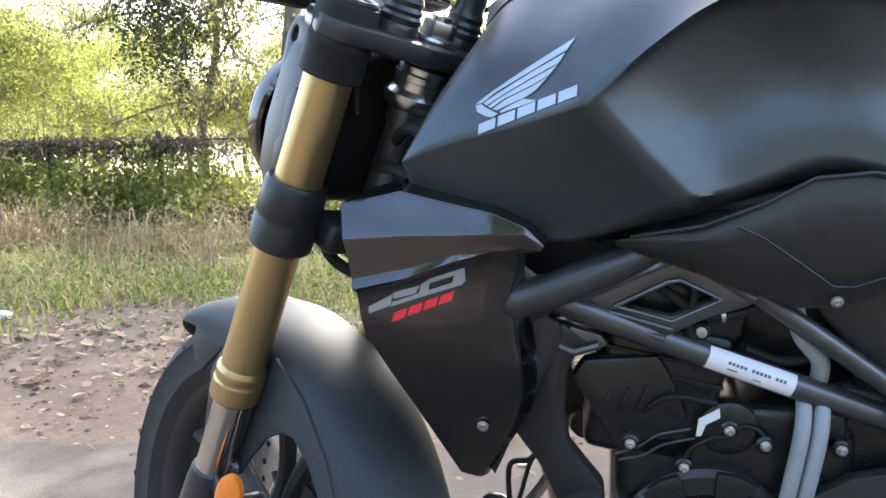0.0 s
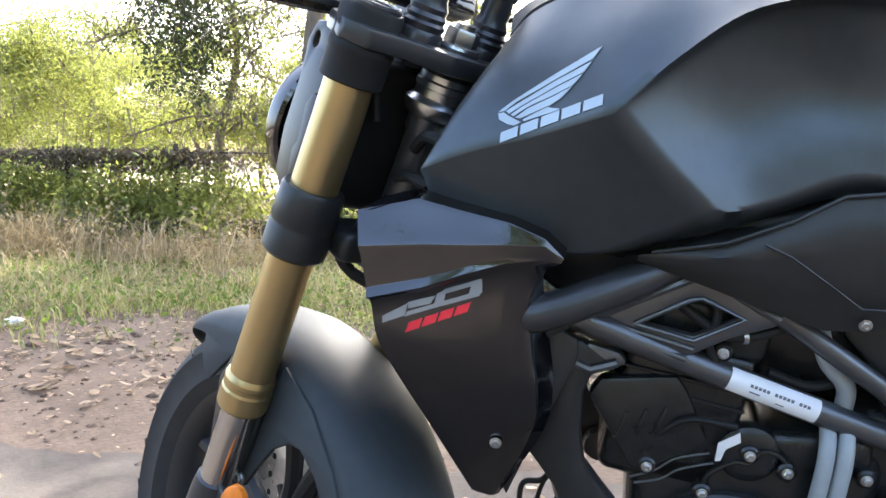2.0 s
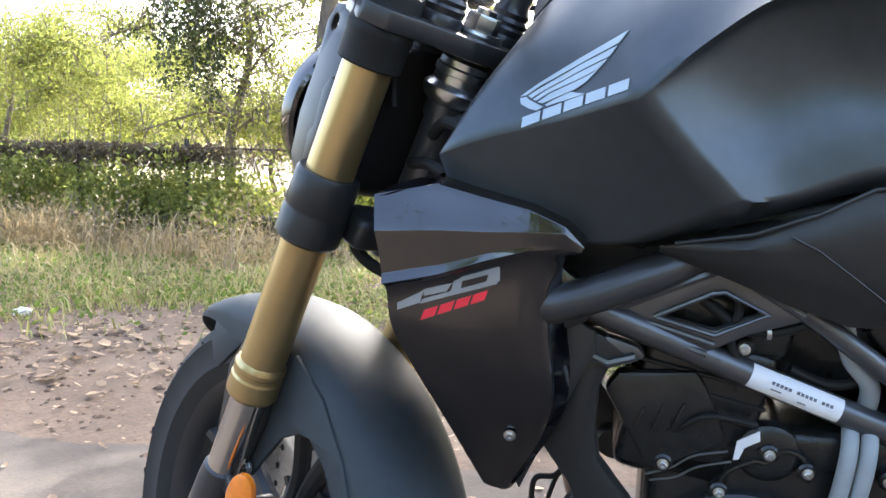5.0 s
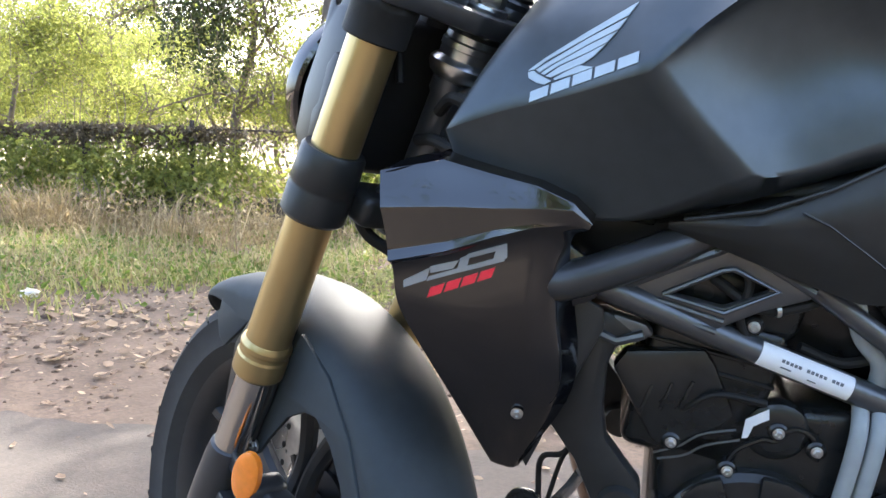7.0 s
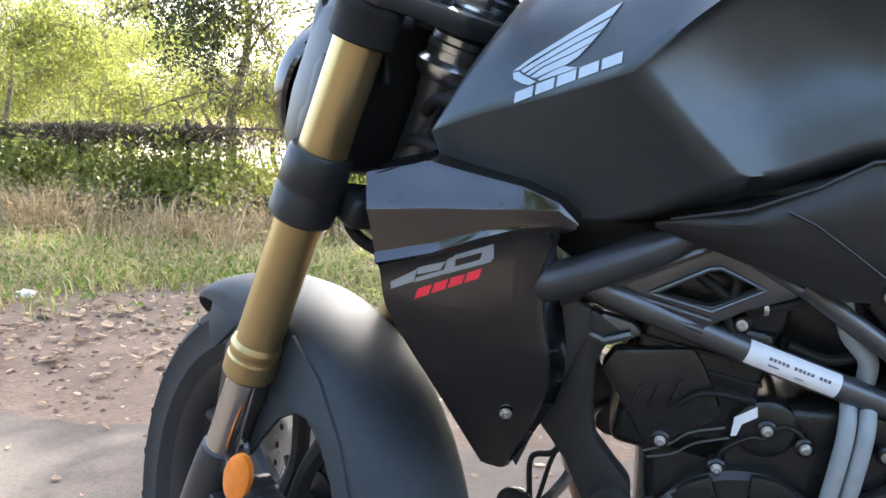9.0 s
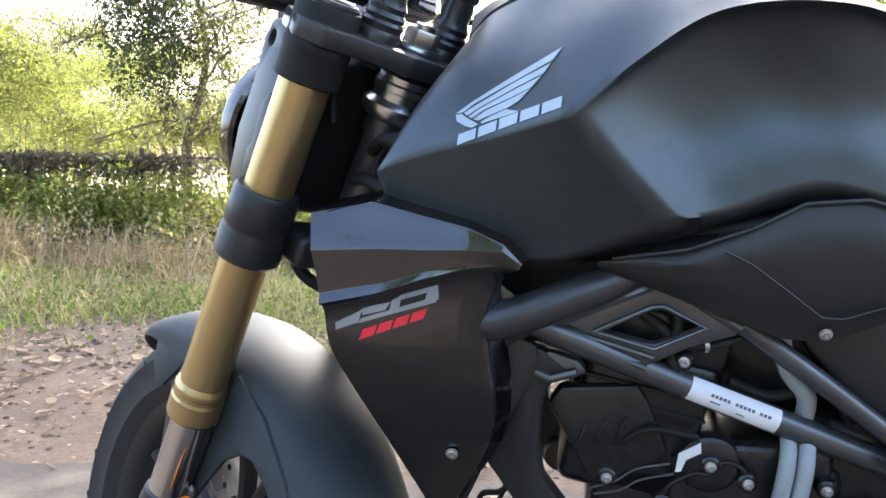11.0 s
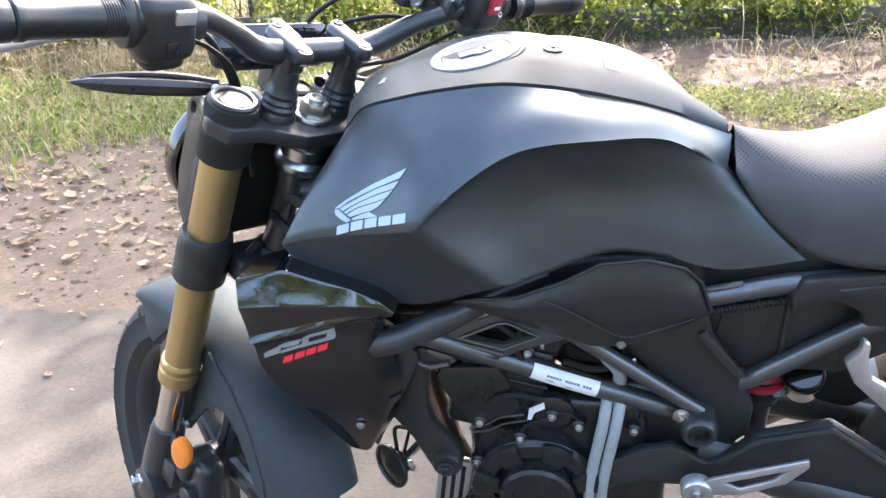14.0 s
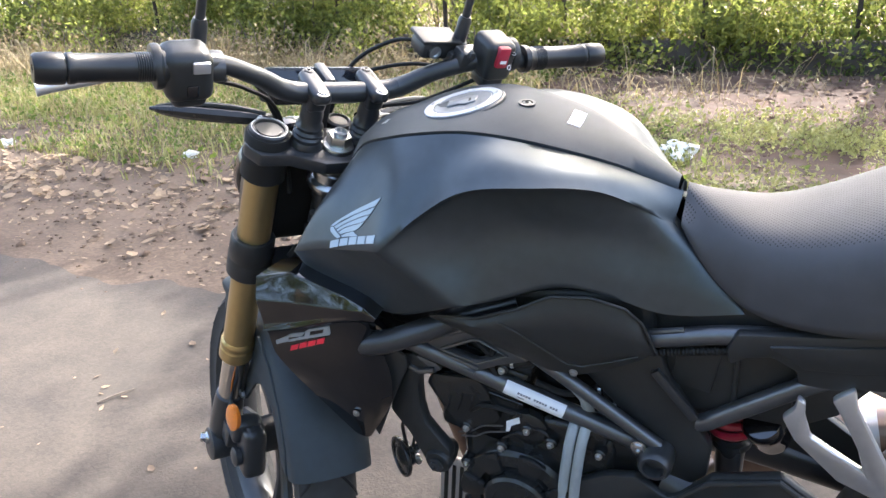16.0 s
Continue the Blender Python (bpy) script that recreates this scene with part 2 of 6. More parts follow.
def smooth_path(pts, k=6):
    pts = [Vector(p) for p in pts]
    if len(pts) < 3:
        return pts
    out = []
    ext = [pts[0] * 2 - pts[1]] + pts + [pts[-1] * 2 - pts[-2]]
    for i in range(1, len(ext) - 2):
        p0, p1, p2, p3 = ext[i - 1:i + 3]
        for j in range(k):
            t = j / k
            out.append(0.5 * (2 * p1 + (p2 - p0) * t + (2 * p0 - 5 * p1 + 4 * p2 - p3) * t * t + (3 * p1 - p0 - 3 * p2 + p3) * t ** 3))
    out.append(pts[-1])
    return out


def straight_path(pts, k=4):
    pts = [Vector(p) for p in pts]
    return [a.lerp(b, j / k) for a, b in zip(pts, pts[1:]) for j in range(k)] + [pts[-1]]


def sweep(pts, r, n=12, k=6, flat=1.0, m=None, smooth=True):
    """A round tube along the points; r is one radius or one for each point; flat squeezes its section."""
    path = smooth_path(pts, k) if smooth else [Vector(p) for p in pts]
    if m is not None:
        path = [m @ p for p in path]
    radii = list(r) if isinstance(r, (list, tuple)) else [r]
    bm = bmesh.new()
    rings = []
    side = None
    for i, p in enumerate(path):
        d = (path[min(i + 1, len(path) - 1)] - path[max(i - 1, 0)]).normalized()
        if side is None:
            ref = Vector((0, 0, 1)) if abs(d.z) < 0.9 else Vector((1, 0, 0))
            side = d.cross(ref).normalized()
        else:
            side = (side - d * side.dot(d)).normalized()
        up = d.cross(side)
        f = i / max(1, len(path) - 1) * (len(radii) - 1)
        lo = min(int(f), len(radii) - 1)
        hi = min(lo + 1, len(radii) - 1)
        rad = radii[lo] + (radii[hi] - radii[lo]) * (f - lo)
        rings.append([bm.verts.new(p + (side * math.cos(2 * math.pi * j / n) * flat + up * math.sin(2 * math.pi * j / n)) * rad) for j in range(n)])
    for a, b in zip(rings, rings[1:]):
        for j in range(n):
            bm.faces.new((a[j], a[(j + 1) % n], b[(j + 1) % n], b[j]))
    bm.faces.new(rings[0][::-1])
    bm.faces.new(rings[-1])
    return bm


def plate(outline, thick, m=Matrix(), bevel=0.002, holes=()):
    """A flat plate from a 2D outline in x, y of m, centred on its thickness; with bevelled rims."""
    bm = bmesh.new()
    vs = [bm.verts.new((x, y, -thick / 2)) for x, y in outline]
    edges = [bm.edges.new((vs[i], vs[(i + 1) % len(vs)])) for i in range(len(vs))]
    for h in holes:
        hv = [bm.verts.new((x, y, -thick / 2)) for x, y in h]
        edges += [bm.edges.new((hv[i], hv[(i + 1) % len(hv)])) for i in range(len(hv))]
    if holes:
        bmesh.ops.triangle_fill(bm, edges=edges, use_beauty=True)
    else:
        bm.faces.new(vs)
    faces = bm.faces[:]
    ext = bmesh.ops.extrude_face_region(bm, geom=faces)
    bmesh.ops.translate(bm, verts=[g for g in ext["geom"] if isinstance(g, bmesh.types.BMVert)], vec=(0, 0, thick))
    bmesh.ops.recalc_face_normals(bm, faces=bm.faces)
    if bevel:
        rim = [e for e in bm.edges if len(e.link_faces) == 2 and e.calc_face_angle() > 0.5]
        bmesh.ops.bevel(bm, geom=rim, offset=bevel, segments=2, affect="EDGES", profile=0.5, clamp_overlap=True)
    bmesh.ops.transform(bm, matrix=m, verts=bm.verts)
    return bm


def side_m(y):
    """Lays a plate's x, y into the motorcycle's x, z at the given y."""
    return Matrix(((1, 0, 0, 0), (0, 0, -1, y), (0, 1, 0, 0), (0, 0, 0, 1)))


def mirror(bm):
    out = join(bm)
    bmesh.ops.transform(out, matrix=Matrix.Diagonal((1, -1, 1, 1)), verts=out.verts)
    bmesh.ops.recalc_face_normals(out, faces=out.faces)
    return out


def bolt(name, p, d, r, parent, material=None, label="", h=0.006):
    m = basis(p, d)
    flange = lathe([(r * 1.3, 0), (r * 1.3, h * 0.3), (r * 1.1, h * 0.4)], m, 16)
    head = lathe([(r, h * 0.3), (r, h * 0.9), (r * 0.85, h), (r * 0.4, h), (r * 0.38, h * 0.6)], m, 6)
    return part(name, join(flange, head), material or M_STEEL, parent, label)


# ---- ground ----
def hill(x, y):
    d2 = (x - 0.1) ** 2 + (y - 0.1) ** 2
    z = 0.055 * math.exp(-d2 / 1.1)
    z += 0.012 * noise.noise(Vector((x * 0.9, y * 0.9, 0))) * min(1.0, d2 / 2.0) + 0.02 * noise.noise(Vector((x * 0.25, y * 0.25, 3.0))) * min(1.0, d2 / 6.0)
    return z


def sheet(xs, ys, fz):
    verts, faces = [], []
    for y in ys:
        for x in xs:
            verts.append((x, y, fz(x, y)))
    nx = len(xs)
    for j in range(len(ys) - 1):
        for i in range(nx - 1):
            a = j * nx + i
            faces.append((a, a + 1, a + 1 + nx, a + nx))
    return verts, faces


def mesh_thing(name, verts, faces, material, parent=None, smooth=True):
    me = bpy.data.meshes.new(name)
    me.from_pydata(verts, [], faces)
    for m in (material if isinstance(material, (list, tuple)) else [material]):
        me.materials.append(m)
    if smooth:
        me.polygons.foreach_set("use_smooth", [True] * len(me.polygons))
    ob = new(name, me)
    if parent is not None:
        ob.parent = parent
    return ob


def steps(a, b, n):
    return [a + (b - a) * i / n for i in range(n + 1)]


GX = [-900, -400, -150, -60, -30] + steps(-18, 14, 160) + [30, 60, 150, 400, 900]
GY = [-900, -400, -150, -60, -25] + steps(-10, 16, 130) + [30, 60, 150, 400, 900]
tagged(mesh_thing("ground", *sheet(GX, GY, hill), M_DIRT), "bare reddish earth with leaf litter and grass", "ground", kind="structure")


def road_edge(x):
    return 1.28 + 0.12 * noise.noise(Vector((x * 0.8, 0, 7))) + 0.09 * noise.noise(Vector((x * 2.7, 0, 9))) + 0.05 * noise.noise(Vector((x * 7.0, 0, 4))) + 0.03 * x


rx = [-60, -40, -25] + steps(-14, 10, 480) + [20, 40, 60]
rv = []
rt = steps(0, 1, 60)
for t in rt:
    for x in rx:
        y = -4.5 + (road_edge(x) + 4.5) * t
        rv.append((x, y, hill(x, y) + 0.006 * min(1.0, (1 - t) * 30) - 0.003 * (t > 0.999)))
nx = len(rx)
rf = [(j * nx + i, j * nx + i + 1, (j + 1) * nx + i + 1, (j + 1) * nx + i) for j in range(len(rt) - 1) for i in range(nx - 1)]
tagged(mesh_thing("road", rv, rf, M_ROAD), "dusty grey asphalt lane with a ragged edge", "road", kind="structure")

# ---- motorcycle ----
bike = tagged(new("motorcycle"), "matte black naked motorcycle leaning on its side stand", "motorcycle")
bike.matrix_world = pose(0, 0.151, 0.055, 9)

RAKE, STEER = radians(22.5), radians(38)
W_AX = Vector((math.sin(RAKE), 0, math.cos(RAKE)))
U0, V0 = Vector((-math.cos(RAKE), 0, math.sin(RAKE))), Vector((0, 1, 0))
U_AX, V_AX = U0 * math.cos(STEER) + V0 * math.sin(STEER), V0 * math.cos(STEER) - U0 * math.sin(STEER)
MS = Matrix((U_AX, V_AX, W_AX)).transposed().to_4x4()
MS.translation = (-0.194, 0, 0.90)      # steering frame: ahead, right, up along the stem
AXLE = (0.010, -0.665)


def st(a, b, w):
    """A point of the steered front; above the top clamp the bars sit a little askew."""
    return MS @ Vector((a, b, w + (0.050 if b < 0 else 0.018) * b * max(0.0, min(1.0, (w - 0.06) / 0.04))))


def stm(a, b, w, d=(0, 0, 1), x=(1, 0, 0)):
    o, e, f = st(a, b, w), st(a + d[0], b + d[1], w + d[2]), st(a + x[0], b + x[1], w + x[2])
    return basis(o, e - o, f - o)


# front wheel: cast rim with spokes, tyre, disc
WH = stm(AXLE[0], 0, AXLE[1], (0, 1, 0), (1, 0, 0))


def cast_rim(m, width=0.075):
    h = width / 2
    rim = ring([(0.216, -h), (0.222, -h), (0.214, -h * 0.75), (0.202, -h * 0.3), (0.199, 0), (0.202, h * 0.3), (0.214, h * 0.75), (0.222, h), (0.216, h),
                (0.205, h * 0.85), (0.192, h * 0.4), (0.188, 0), (0.192, -h * 0.4), (0.205, -h * 0.85)], m, 64)
    hub = lathe([(0.018, -0.055), (0.030, -0.055), (0.034, -0.04), (0.034, 0.04), (0.030, 0.055), (0.018, 0.055)], m, 32)
    return join(rim, hub)


def spokes_on(wheel, m, n=5):
    for i in range(n):
        a = 2 * math.pi * i / n + 0.35
        for s in (-1, 1):
            c = a + s * 0.22
            p = [(0.028 * math.cos(a + s * 0.5), 0.028 * math.sin(a + s * 0.5), 0.016), (0.10 * math.cos(a + s * 0.12), 0.10 * math.sin(a + s * 0.12), 0.012), (0.20 * math.cos(c), 0.20 * math.sin(c), 0.0)]
            part("spoke", sweep(p, [0.013, 0.011, 0.013], 8, 5, m=m), M_FRAME, wheel)


def tyre_bm(m, rim_r=0.214, out_r=0.286, width=0.108):
    h = width / 2
    prof = []
    for i in range(17):
        t = -math.pi / 2 + math.pi * i / 16
        prof.append((rim_r + 0.010 + (out_r - rim_r - 0.010) * max(0.0, math.cos(t)) ** 0.62, h * math.sin(t) * (1.0 if abs(t) < 1.3 else 0.86)))
    prof = [(rim_r - 0.006, -h * 0.62)] + prof + [(rim_r - 0.006, h * 0.62)]
    return ring(prof, m, 96)


def tread(m, out_r, width):
    """Slanted grooves as strips laid on the tread, their darker colour standing for the shade inside."""
    bms = []
    n = 26
    for i in range(n):
        a = 2 * math.pi * i / n
        for s in (-1, 1):
            pts = []
            for k in range(4):
                f = 0.10 + 0.27 * k
                t = s * f * 1.25
                aa = a + s * 0.05 + 0.075 * k
                r = 0.224 + (out_r - 0.224) * math.cos(t) ** 0.62 + 0.0004
                pts.append((r * math.cos(aa), r * math.sin(aa), width / 2 * math.sin(t)))
            bms.append(sweep(pts, [0.0025, 0.0028, 0.0020], 5, 2, m=m))
    return join(*bms)


front_wheel = part("front_wheel", cast_rim(WH), M_FRAME, bike, "black cast front wheel turned towards the right")
spokes_on(front_wheel, WH)
part("tyre", tyre_bm(WH), M_TYRE, front_wheel, "black road tyre with slanted grooves")
part("tread_groove", tread(WH, 0.286, 0.108), M_RUBBER, front_wheel)
WH_L = WH @ Matrix.Translation((0, 0, 0.062))
disc = ring([(0.085, -0.002), (0.148, -0.002), (0.148, 0.002), (0.085, 0.002)], WH_L, 64)
holes = [lathe([(0.0045, -0.0026), (0.0045, 0.0026)], WH_L @ pose(r * math.cos(a), r * math.sin(a), 0), 8) for i in range(30) for r, a in ((0.10 + 0.012 * (i % 4), 2 * math.pi * i / 30),)]
part("brake_disc", disc, M_STEEL, front_wheel, "drilled steel brake disc")
for hb in holes:
    part("disc_hole", hb, M_RUBBER, front_wheel)
carrier = part("disc_carrier", lathe([(0.035, -0.003), (0.060, -0.003), (0.060, 0.003), (0.035, 0.003)], WH_L, 32), M_FRAME, front_wheel)
for a in steps(0, 2 * math.pi * 5 / 6, 5):
    part("carrier_arm", sweep([(0.05 * math.cos(a), 0.05 * math.sin(a), 0), (0.088 * math.cos(a + 0.3), 0.088 * math.sin(a + 0.3), 0)], 0.006, 6, m=WH_L, smooth=False), M_FRAME, carrier)

# fork legs
FA, FB = 0.026, 0.092
for s in (-1, 1):
    fm = MS @ Matrix.Translation((FA, s * FB, 0))
    leg = part("fork_leg", lathe([(0.0245, -0.408), (0.0245, -0.06)], fm, 40), M_GOLD, bike, "gold anodised upside-down fork tube")
    part("fork_collar", lathe([(0.0250, -0.398), (0.0268, -0.401), (0.0278, -0.404), (0.0278, -0.408), (0.0268, -0.411), (0.0268, -0.415), (0.0280, -0.418), (0.0280, -0.438), (0.0262, -0.441), (0.0215, -0.441)], fm, 40), M_GOLD, leg, angle=16)
    part("stanchion", lathe([(0.0205, -0.60), (0.0205, -0.436)], fm, 40), M_CHROME, leg, "chromed inner fork tube")
    part("dust_seal", lathe([(0.0232, -0.4435), (0.0232, -0.438), (0.020, -0.437)], fm, 32), M_RUBBER, leg)
    foot = join(lathe([(0.0265, -0.690), (0.0285, -0.675), (0.0275, -0.60), (0.0255, -0.555), (0.0235, -0.540), (0.021, -0.538)], fm, 28),
                lathe([(0.027, -0.030), (0.030, -0.028), (0.030, 0.022), (0.027, 0.028)], stm(AXLE[0] + 0.006, s * FB, AXLE[1], (0, 1, 0)), 24),
                rbox((0.034, 0.03, 0.045), stm(-0.012, s * FB, -0.605), 0.006))
    part("fork_foot", foot, M_FRAME, leg, "black cast fork foot")
    part("upper_sleeve", lathe([(0.0290, -0.068), (0.0312, -0.066), (0.0312, -0.040), (0.0322, -0.038), (0.0322, -0.031), (0.0308, -0.029), (0.0308, 0.000), (0.029, 0.004), (0.0265, 0.005)], fm, 40), M_RUBBER, leg, "black upper fork sleeve")
    part("fork_cap", lathe([(0.0265, 0.003), (0.0265, 0.0075), (0.0245, 0.009), (0.021, 0.009), (0.020, 0.006), (0.017, 0.0058), (0.0165, 0.0078), (0.006, 0.0078)], fm, 40), M_FRAME, leg, "dark fork cap with a ring")
    part("cap_ring", ring([(0.0235, 0.009), (0.0245, 0.0102), (0.0232, 0.0102), (0.0230, 0.009)], fm, 40), M_CAPRING, leg)
    bolt("pinch_bolt", st(FA + 0.034, s * (FB - 0.012), -0.212), MS.to_3x3() @ Vector((1, 0, 0)), 0.006, leg)
    bolt("axle_nut", st(AXLE[0] + 0.018, s * (FB + 0.026), AXLE[1] + 0.004), MS.to_3x3() @ Vector((0.3, s, 0)), 0.009, leg, h=0.016)

# lower and upper clamps
low = []
for s in (-1, 1):
    fm = MS @ Matrix.Translation((FA, s * FB, 0))
    low.append(lathe([(0.030, -0.252), (0.0335, -0.248), (0.0335, -0.222), (0.0325, -0.220), (0.0325, -0.216), (0.0335, -0.214), (0.0325, -0.182), (0.030, -0.178)], fm, 40))
low.append(rbox((0.052, 0.13, 0.034), stm(0.008, 0, -0.226), 0.010, 3))
low.append(lathe([(0.026, -0.25), (0.03, -0.245), (0.03, -0.205), (0.025, -0.20)], MS, 28))
part("lower_fork_clamp", join(*low), M_PLASTIC, bike, "black lower triple clamp")
top_out = [(0.064, -0.112), (0.064, -0.07), (0.040, -0.045), (0.052, 0.0), (0.040, 0.045), (0.064, 0.07), (0.064, 0.112), (0.02, 0.126), (-0.008, 0.112), (-0.012, 0.07), (-0.036, 0.03), (-0.036, -0.03), (-0.012, -0.07), (-0.008, -0.112), (0.02, -0.126)]
top_clamp = part("top_fork_clamp", plate(top_out, 0.020, MS @ Matrix.Translation((0, 0, -0.020)), 0.004), M_FRAME, bike, "black upper triple clamp")
part("steering_stem", lathe([(0.021, -0.24), (0.021, -0.10), (0.024, -0.095), (0.024, -0.05)], MS, 28), M_TUBE, bike, "satin grey head tube")
part("bearing_race", lathe([(0.022, -0.082), (0.030, -0.077), (0.0335, -0.070), (0.0335, -0.065), (0.030, -0.061), (0.027, -0.059), (0.027, -0.051), (0.0285, -0.050), (0.0285, -0.044), (0.0265, -0.042), (0.0265, -0.036), (0.023, -0.032)], MS, 40), M_STEEL, bike, "zinc steering bearing nut")
nut = part("stem_nut", join(lathe([(0.0215, -0.010), (0.0225, -0.007), (0.0215, -0.004), (0.016, -0.003)], MS, 32), lathe([(0.0165, -0.005), (0.0175, -0.003), (0.0175, 0.009), (0.0160, 0.012), (0.011, 0.012)], MS, 6), lathe([(0.010, 0.010), (0.010, 0.017), (0.007, 0.018), (0.006, 0.010)], MS, 18)), M_STEEL, top_clamp, "bright hexagonal stem nut")

# handlebar and what sits on it
BAR = [(-0.034, -0.350, 0.154), (-0.030, -0.25, 0.147), (-0.018, -0.19, 0.142), (0.004, -0.128, 0.108), (0.016, -0.085, 0.076), (0.018, -0.045, 0.068), (0.018, 0.045, 0.068), (0.016, 0.085, 0.076), (0.004, 0.128, 0.104), (-0.018, 0.19, 0.134), (-0.030, 0.25, 0.139), (-0.034, 0.350, 0.146)]
bar_pts = [st(*p) for p in BAR]
handlebar = part("handlebar", sweep(bar_pts, [0.0112, 0.0112, 0.0112, 0.0118, 0.0138, 0.0142, 0.0142, 0.0138, 0.0118, 0.0112, 0.0112, 0.0112], 18, 6), M_FRAME, bike, "black tapered handlebar turned to the right")
for s in (-1, 1):
    up_l, in_r = (0.008, 0.0) if s < 0 else (0.002, 0.008)
    o, e = st(-0.030, s * (0.255 - in_r), 0.1392 + up_l), st(-0.034, s * (0.375 - in_r), 0.146 + up_l)
    gm = basis(o, e - o, MS.to_3x3() @ Vector((0, 0, 1))) @ Matrix.Diagonal((0.86, 0.86, 0.92, 1))
    grip = part("grip", lathe([(0.0135, -0.012), (0.0215, -0.012), (0.0220, -0.004), (0.0200, -0.002), (0.0185, 0.004), (0.0178, 0.05), (0.0180, 0.092), (0.0195, 0.094), (0.0195, 0.100), (0.0175, 0.102)], gm, 32), M_GRIP, handlebar, "black rubber grip")
    ribs = [ring([(0.0183, h), (0.0193, h + 0.0008), (0.0183, h + 0.0016)], gm, 32) for h in steps(0.008, 0.024, 6)]
    part("grip_rib", join(*ribs), M_GRIP, grip)
    part("bar_end", lathe([(0.0175, 0.1025), (0.0195, 0.105), (0.0200, 0.120), (0.0190, 0.132), (0.0165, 0.136), (0.006, 0.136), (0.005, 0.133)], gm, 32), M_GRIP, handlebar, "black bar-end weight")
    cl = join(rbox((0.068, 0.027, 0.020), stm(0.018, s * 0.042, 0.076), 0.0085, 3), rbox((0.042, 0.026, 0.032), stm(0.018, s * 0.042, 0.064), 0.006, 3), lathe([(0.0225, -0.012), (0.0225, -0.004), (0.0200, 0.000), (0.0215, 0.006), (0.0190, 0.009), (0.0205, 0.013), (0.0180, 0.017), (0.0190, 0.022), (0.0150, 0.030), (0.0160, 0.038), (0.0140, 0.052), (0.0145, 0.060)], MS @ Matrix.Translation((0.012, s * 0.042, 0)), 24))
    clamp = part("bar_clamp", cl, M_FRAME, bike, "black handlebar riser clamp")
    for a in (-0.009, 0.045):
        bolt("clamp_bolt", st(a, s * 0.042, 0.0835), W_AX, 0.0065, clamp, M_STEEL if a < 0 else M_FRAME, h=0.004)
# switch housings
lm = stm(-0.022, -0.223, 0.1445, (0, -1, -0.05), (0, 0, 1))
left_sw = part("switch_housing", join(rbox((0.062, 0.050, 0.056), lm @ Matrix.Translation((-0.006, -0.004, 0)), 0.014, 3), rbox((0.030, 0.040, 0.042), lm @ Matrix.Translation((-0.032, -0.002, 0)), 0.010, 3), lathe([(0.0245, 0.026), (0.026, 0.030), (0.025, 0.036), (0.020, 0.037)], lm, 32)), M_PLASTIC, handlebar, "black switch housing on the clutch side")
part("signal_button", rbox((0.014, 0.006, 0.020), stm(-0.050, -0.212, 0.155, (0, -1, 0), (0, 0, 1)), 0.002), M_ALU, left_sw, "pale grey signal button")
part("horn_button", rbox((0.016, 0.008, 0.014), stm(-0.049, -0.220, 0.126, (0, -1, 0), (0, 0, 1)), 0.003), M_GLOSS, left_sw)
rm = stm(-0.022, 0.192, 0.143, (0, 1, 0.05), (0, 0, 1))
right_sw = part("switch_housing", join(rbox((0.056, 0.052, 0.044), rm, 0.010, 3), rbox((0.022, 0.036, 0.036), rm @ Matrix.Translation((-0.034, 0.0, 0)), 0.008, 3), lathe([(0.022, 0.022), (0.0235, 0.026), (0.0225, 0.032)], rm, 28)), M_PLASTIC, handlebar, "black switch housing on the throttle side")
part("stop_switch", rbox((0.030, 0.010, 0.018), stm(-0.049, 0.188, 0.155, (0, 1, 0), (0, 0, 1)), 0.003), M_RED, right_sw, "red engine stop switch")
part("stop_switch_mark", rbox((0.004, 0.001, 0.009), stm(-0.0548, 0.188, 0.150, (0, 1, 0), (0, 0, 1)), 0), M_WHITE, right_sw)
for dw in (0.009, -0.012):
    part("switch_mark", ring([(0.0024, 0), (0.0034, 0), (0.0034, 0.0006), (0.0024, 0.0006)], stm(-0.0485, 0.205, 0.151 + dw, (-1, 0, 0)), 12), M_WHITE, right_sw)
# levers with their perches
lp = part("clutch_perch", join(rbox((0.030, 0.022, 0.026), stm(-0.004, -0.182, 0.132), 0.006), rbox((0.040, 0.030, 0.020), stm(0.024, -0.188, 0.118), 0.007), lathe([(0.015, -0.008), (0.0155, 0.0), (0.015, 0.008)], stm(-0.018, -0.186, 0.134, (0, 1, 0)), 20)), M_FRAME, handlebar, "black clutch lever perch")
part("clutch_lever", sweep([st(0.034, -0.19, 0.110), st(0.056, -0.225, 0.096), st(0.054, -0.29, 0.080), st(0.048, -0.35, 0.066), st(0.046, -0.370, 0.062)], [0.009, 0.008, 0.0065, 0.006, 0.008], 12, 6, flat=0.7), M_SILVERLEVER, lp, "bare silver clutch lever")
rp = part("brake_perch", join(rbox((0.030, 0.024, 0.026), stm(-0.004, 0.160, 0.130), 0.006), rbox((0.050, 0.034, 0.022), stm(0.028, 0.160, 0.120), 0.007)), M_FRAME, handlebar, "black brake lever perch")
part("brake_lever", sweep([st(0.040, 0.175, 0.112), st(0.058, 0.225, 0.106), st(0.054, 0.30, 0.100), st(0.050, 0.37, 0.098)], [0.009, 0.008, 0.006, 0.008], 12, 6, flat=0.7), M_SILVERLEVER, rp, "silver brake lever")
part("fluid_reservoir", join(rbox((0.040, 0.056, 0.024), stm(0.034, 0.132, 0.128), 0.006), rbox((0.045, 0.062, 0.006), stm(0.034, 0.132, 0.142), 0.003)), M_PLASTIC, rp, "black brake fluid reservoir")
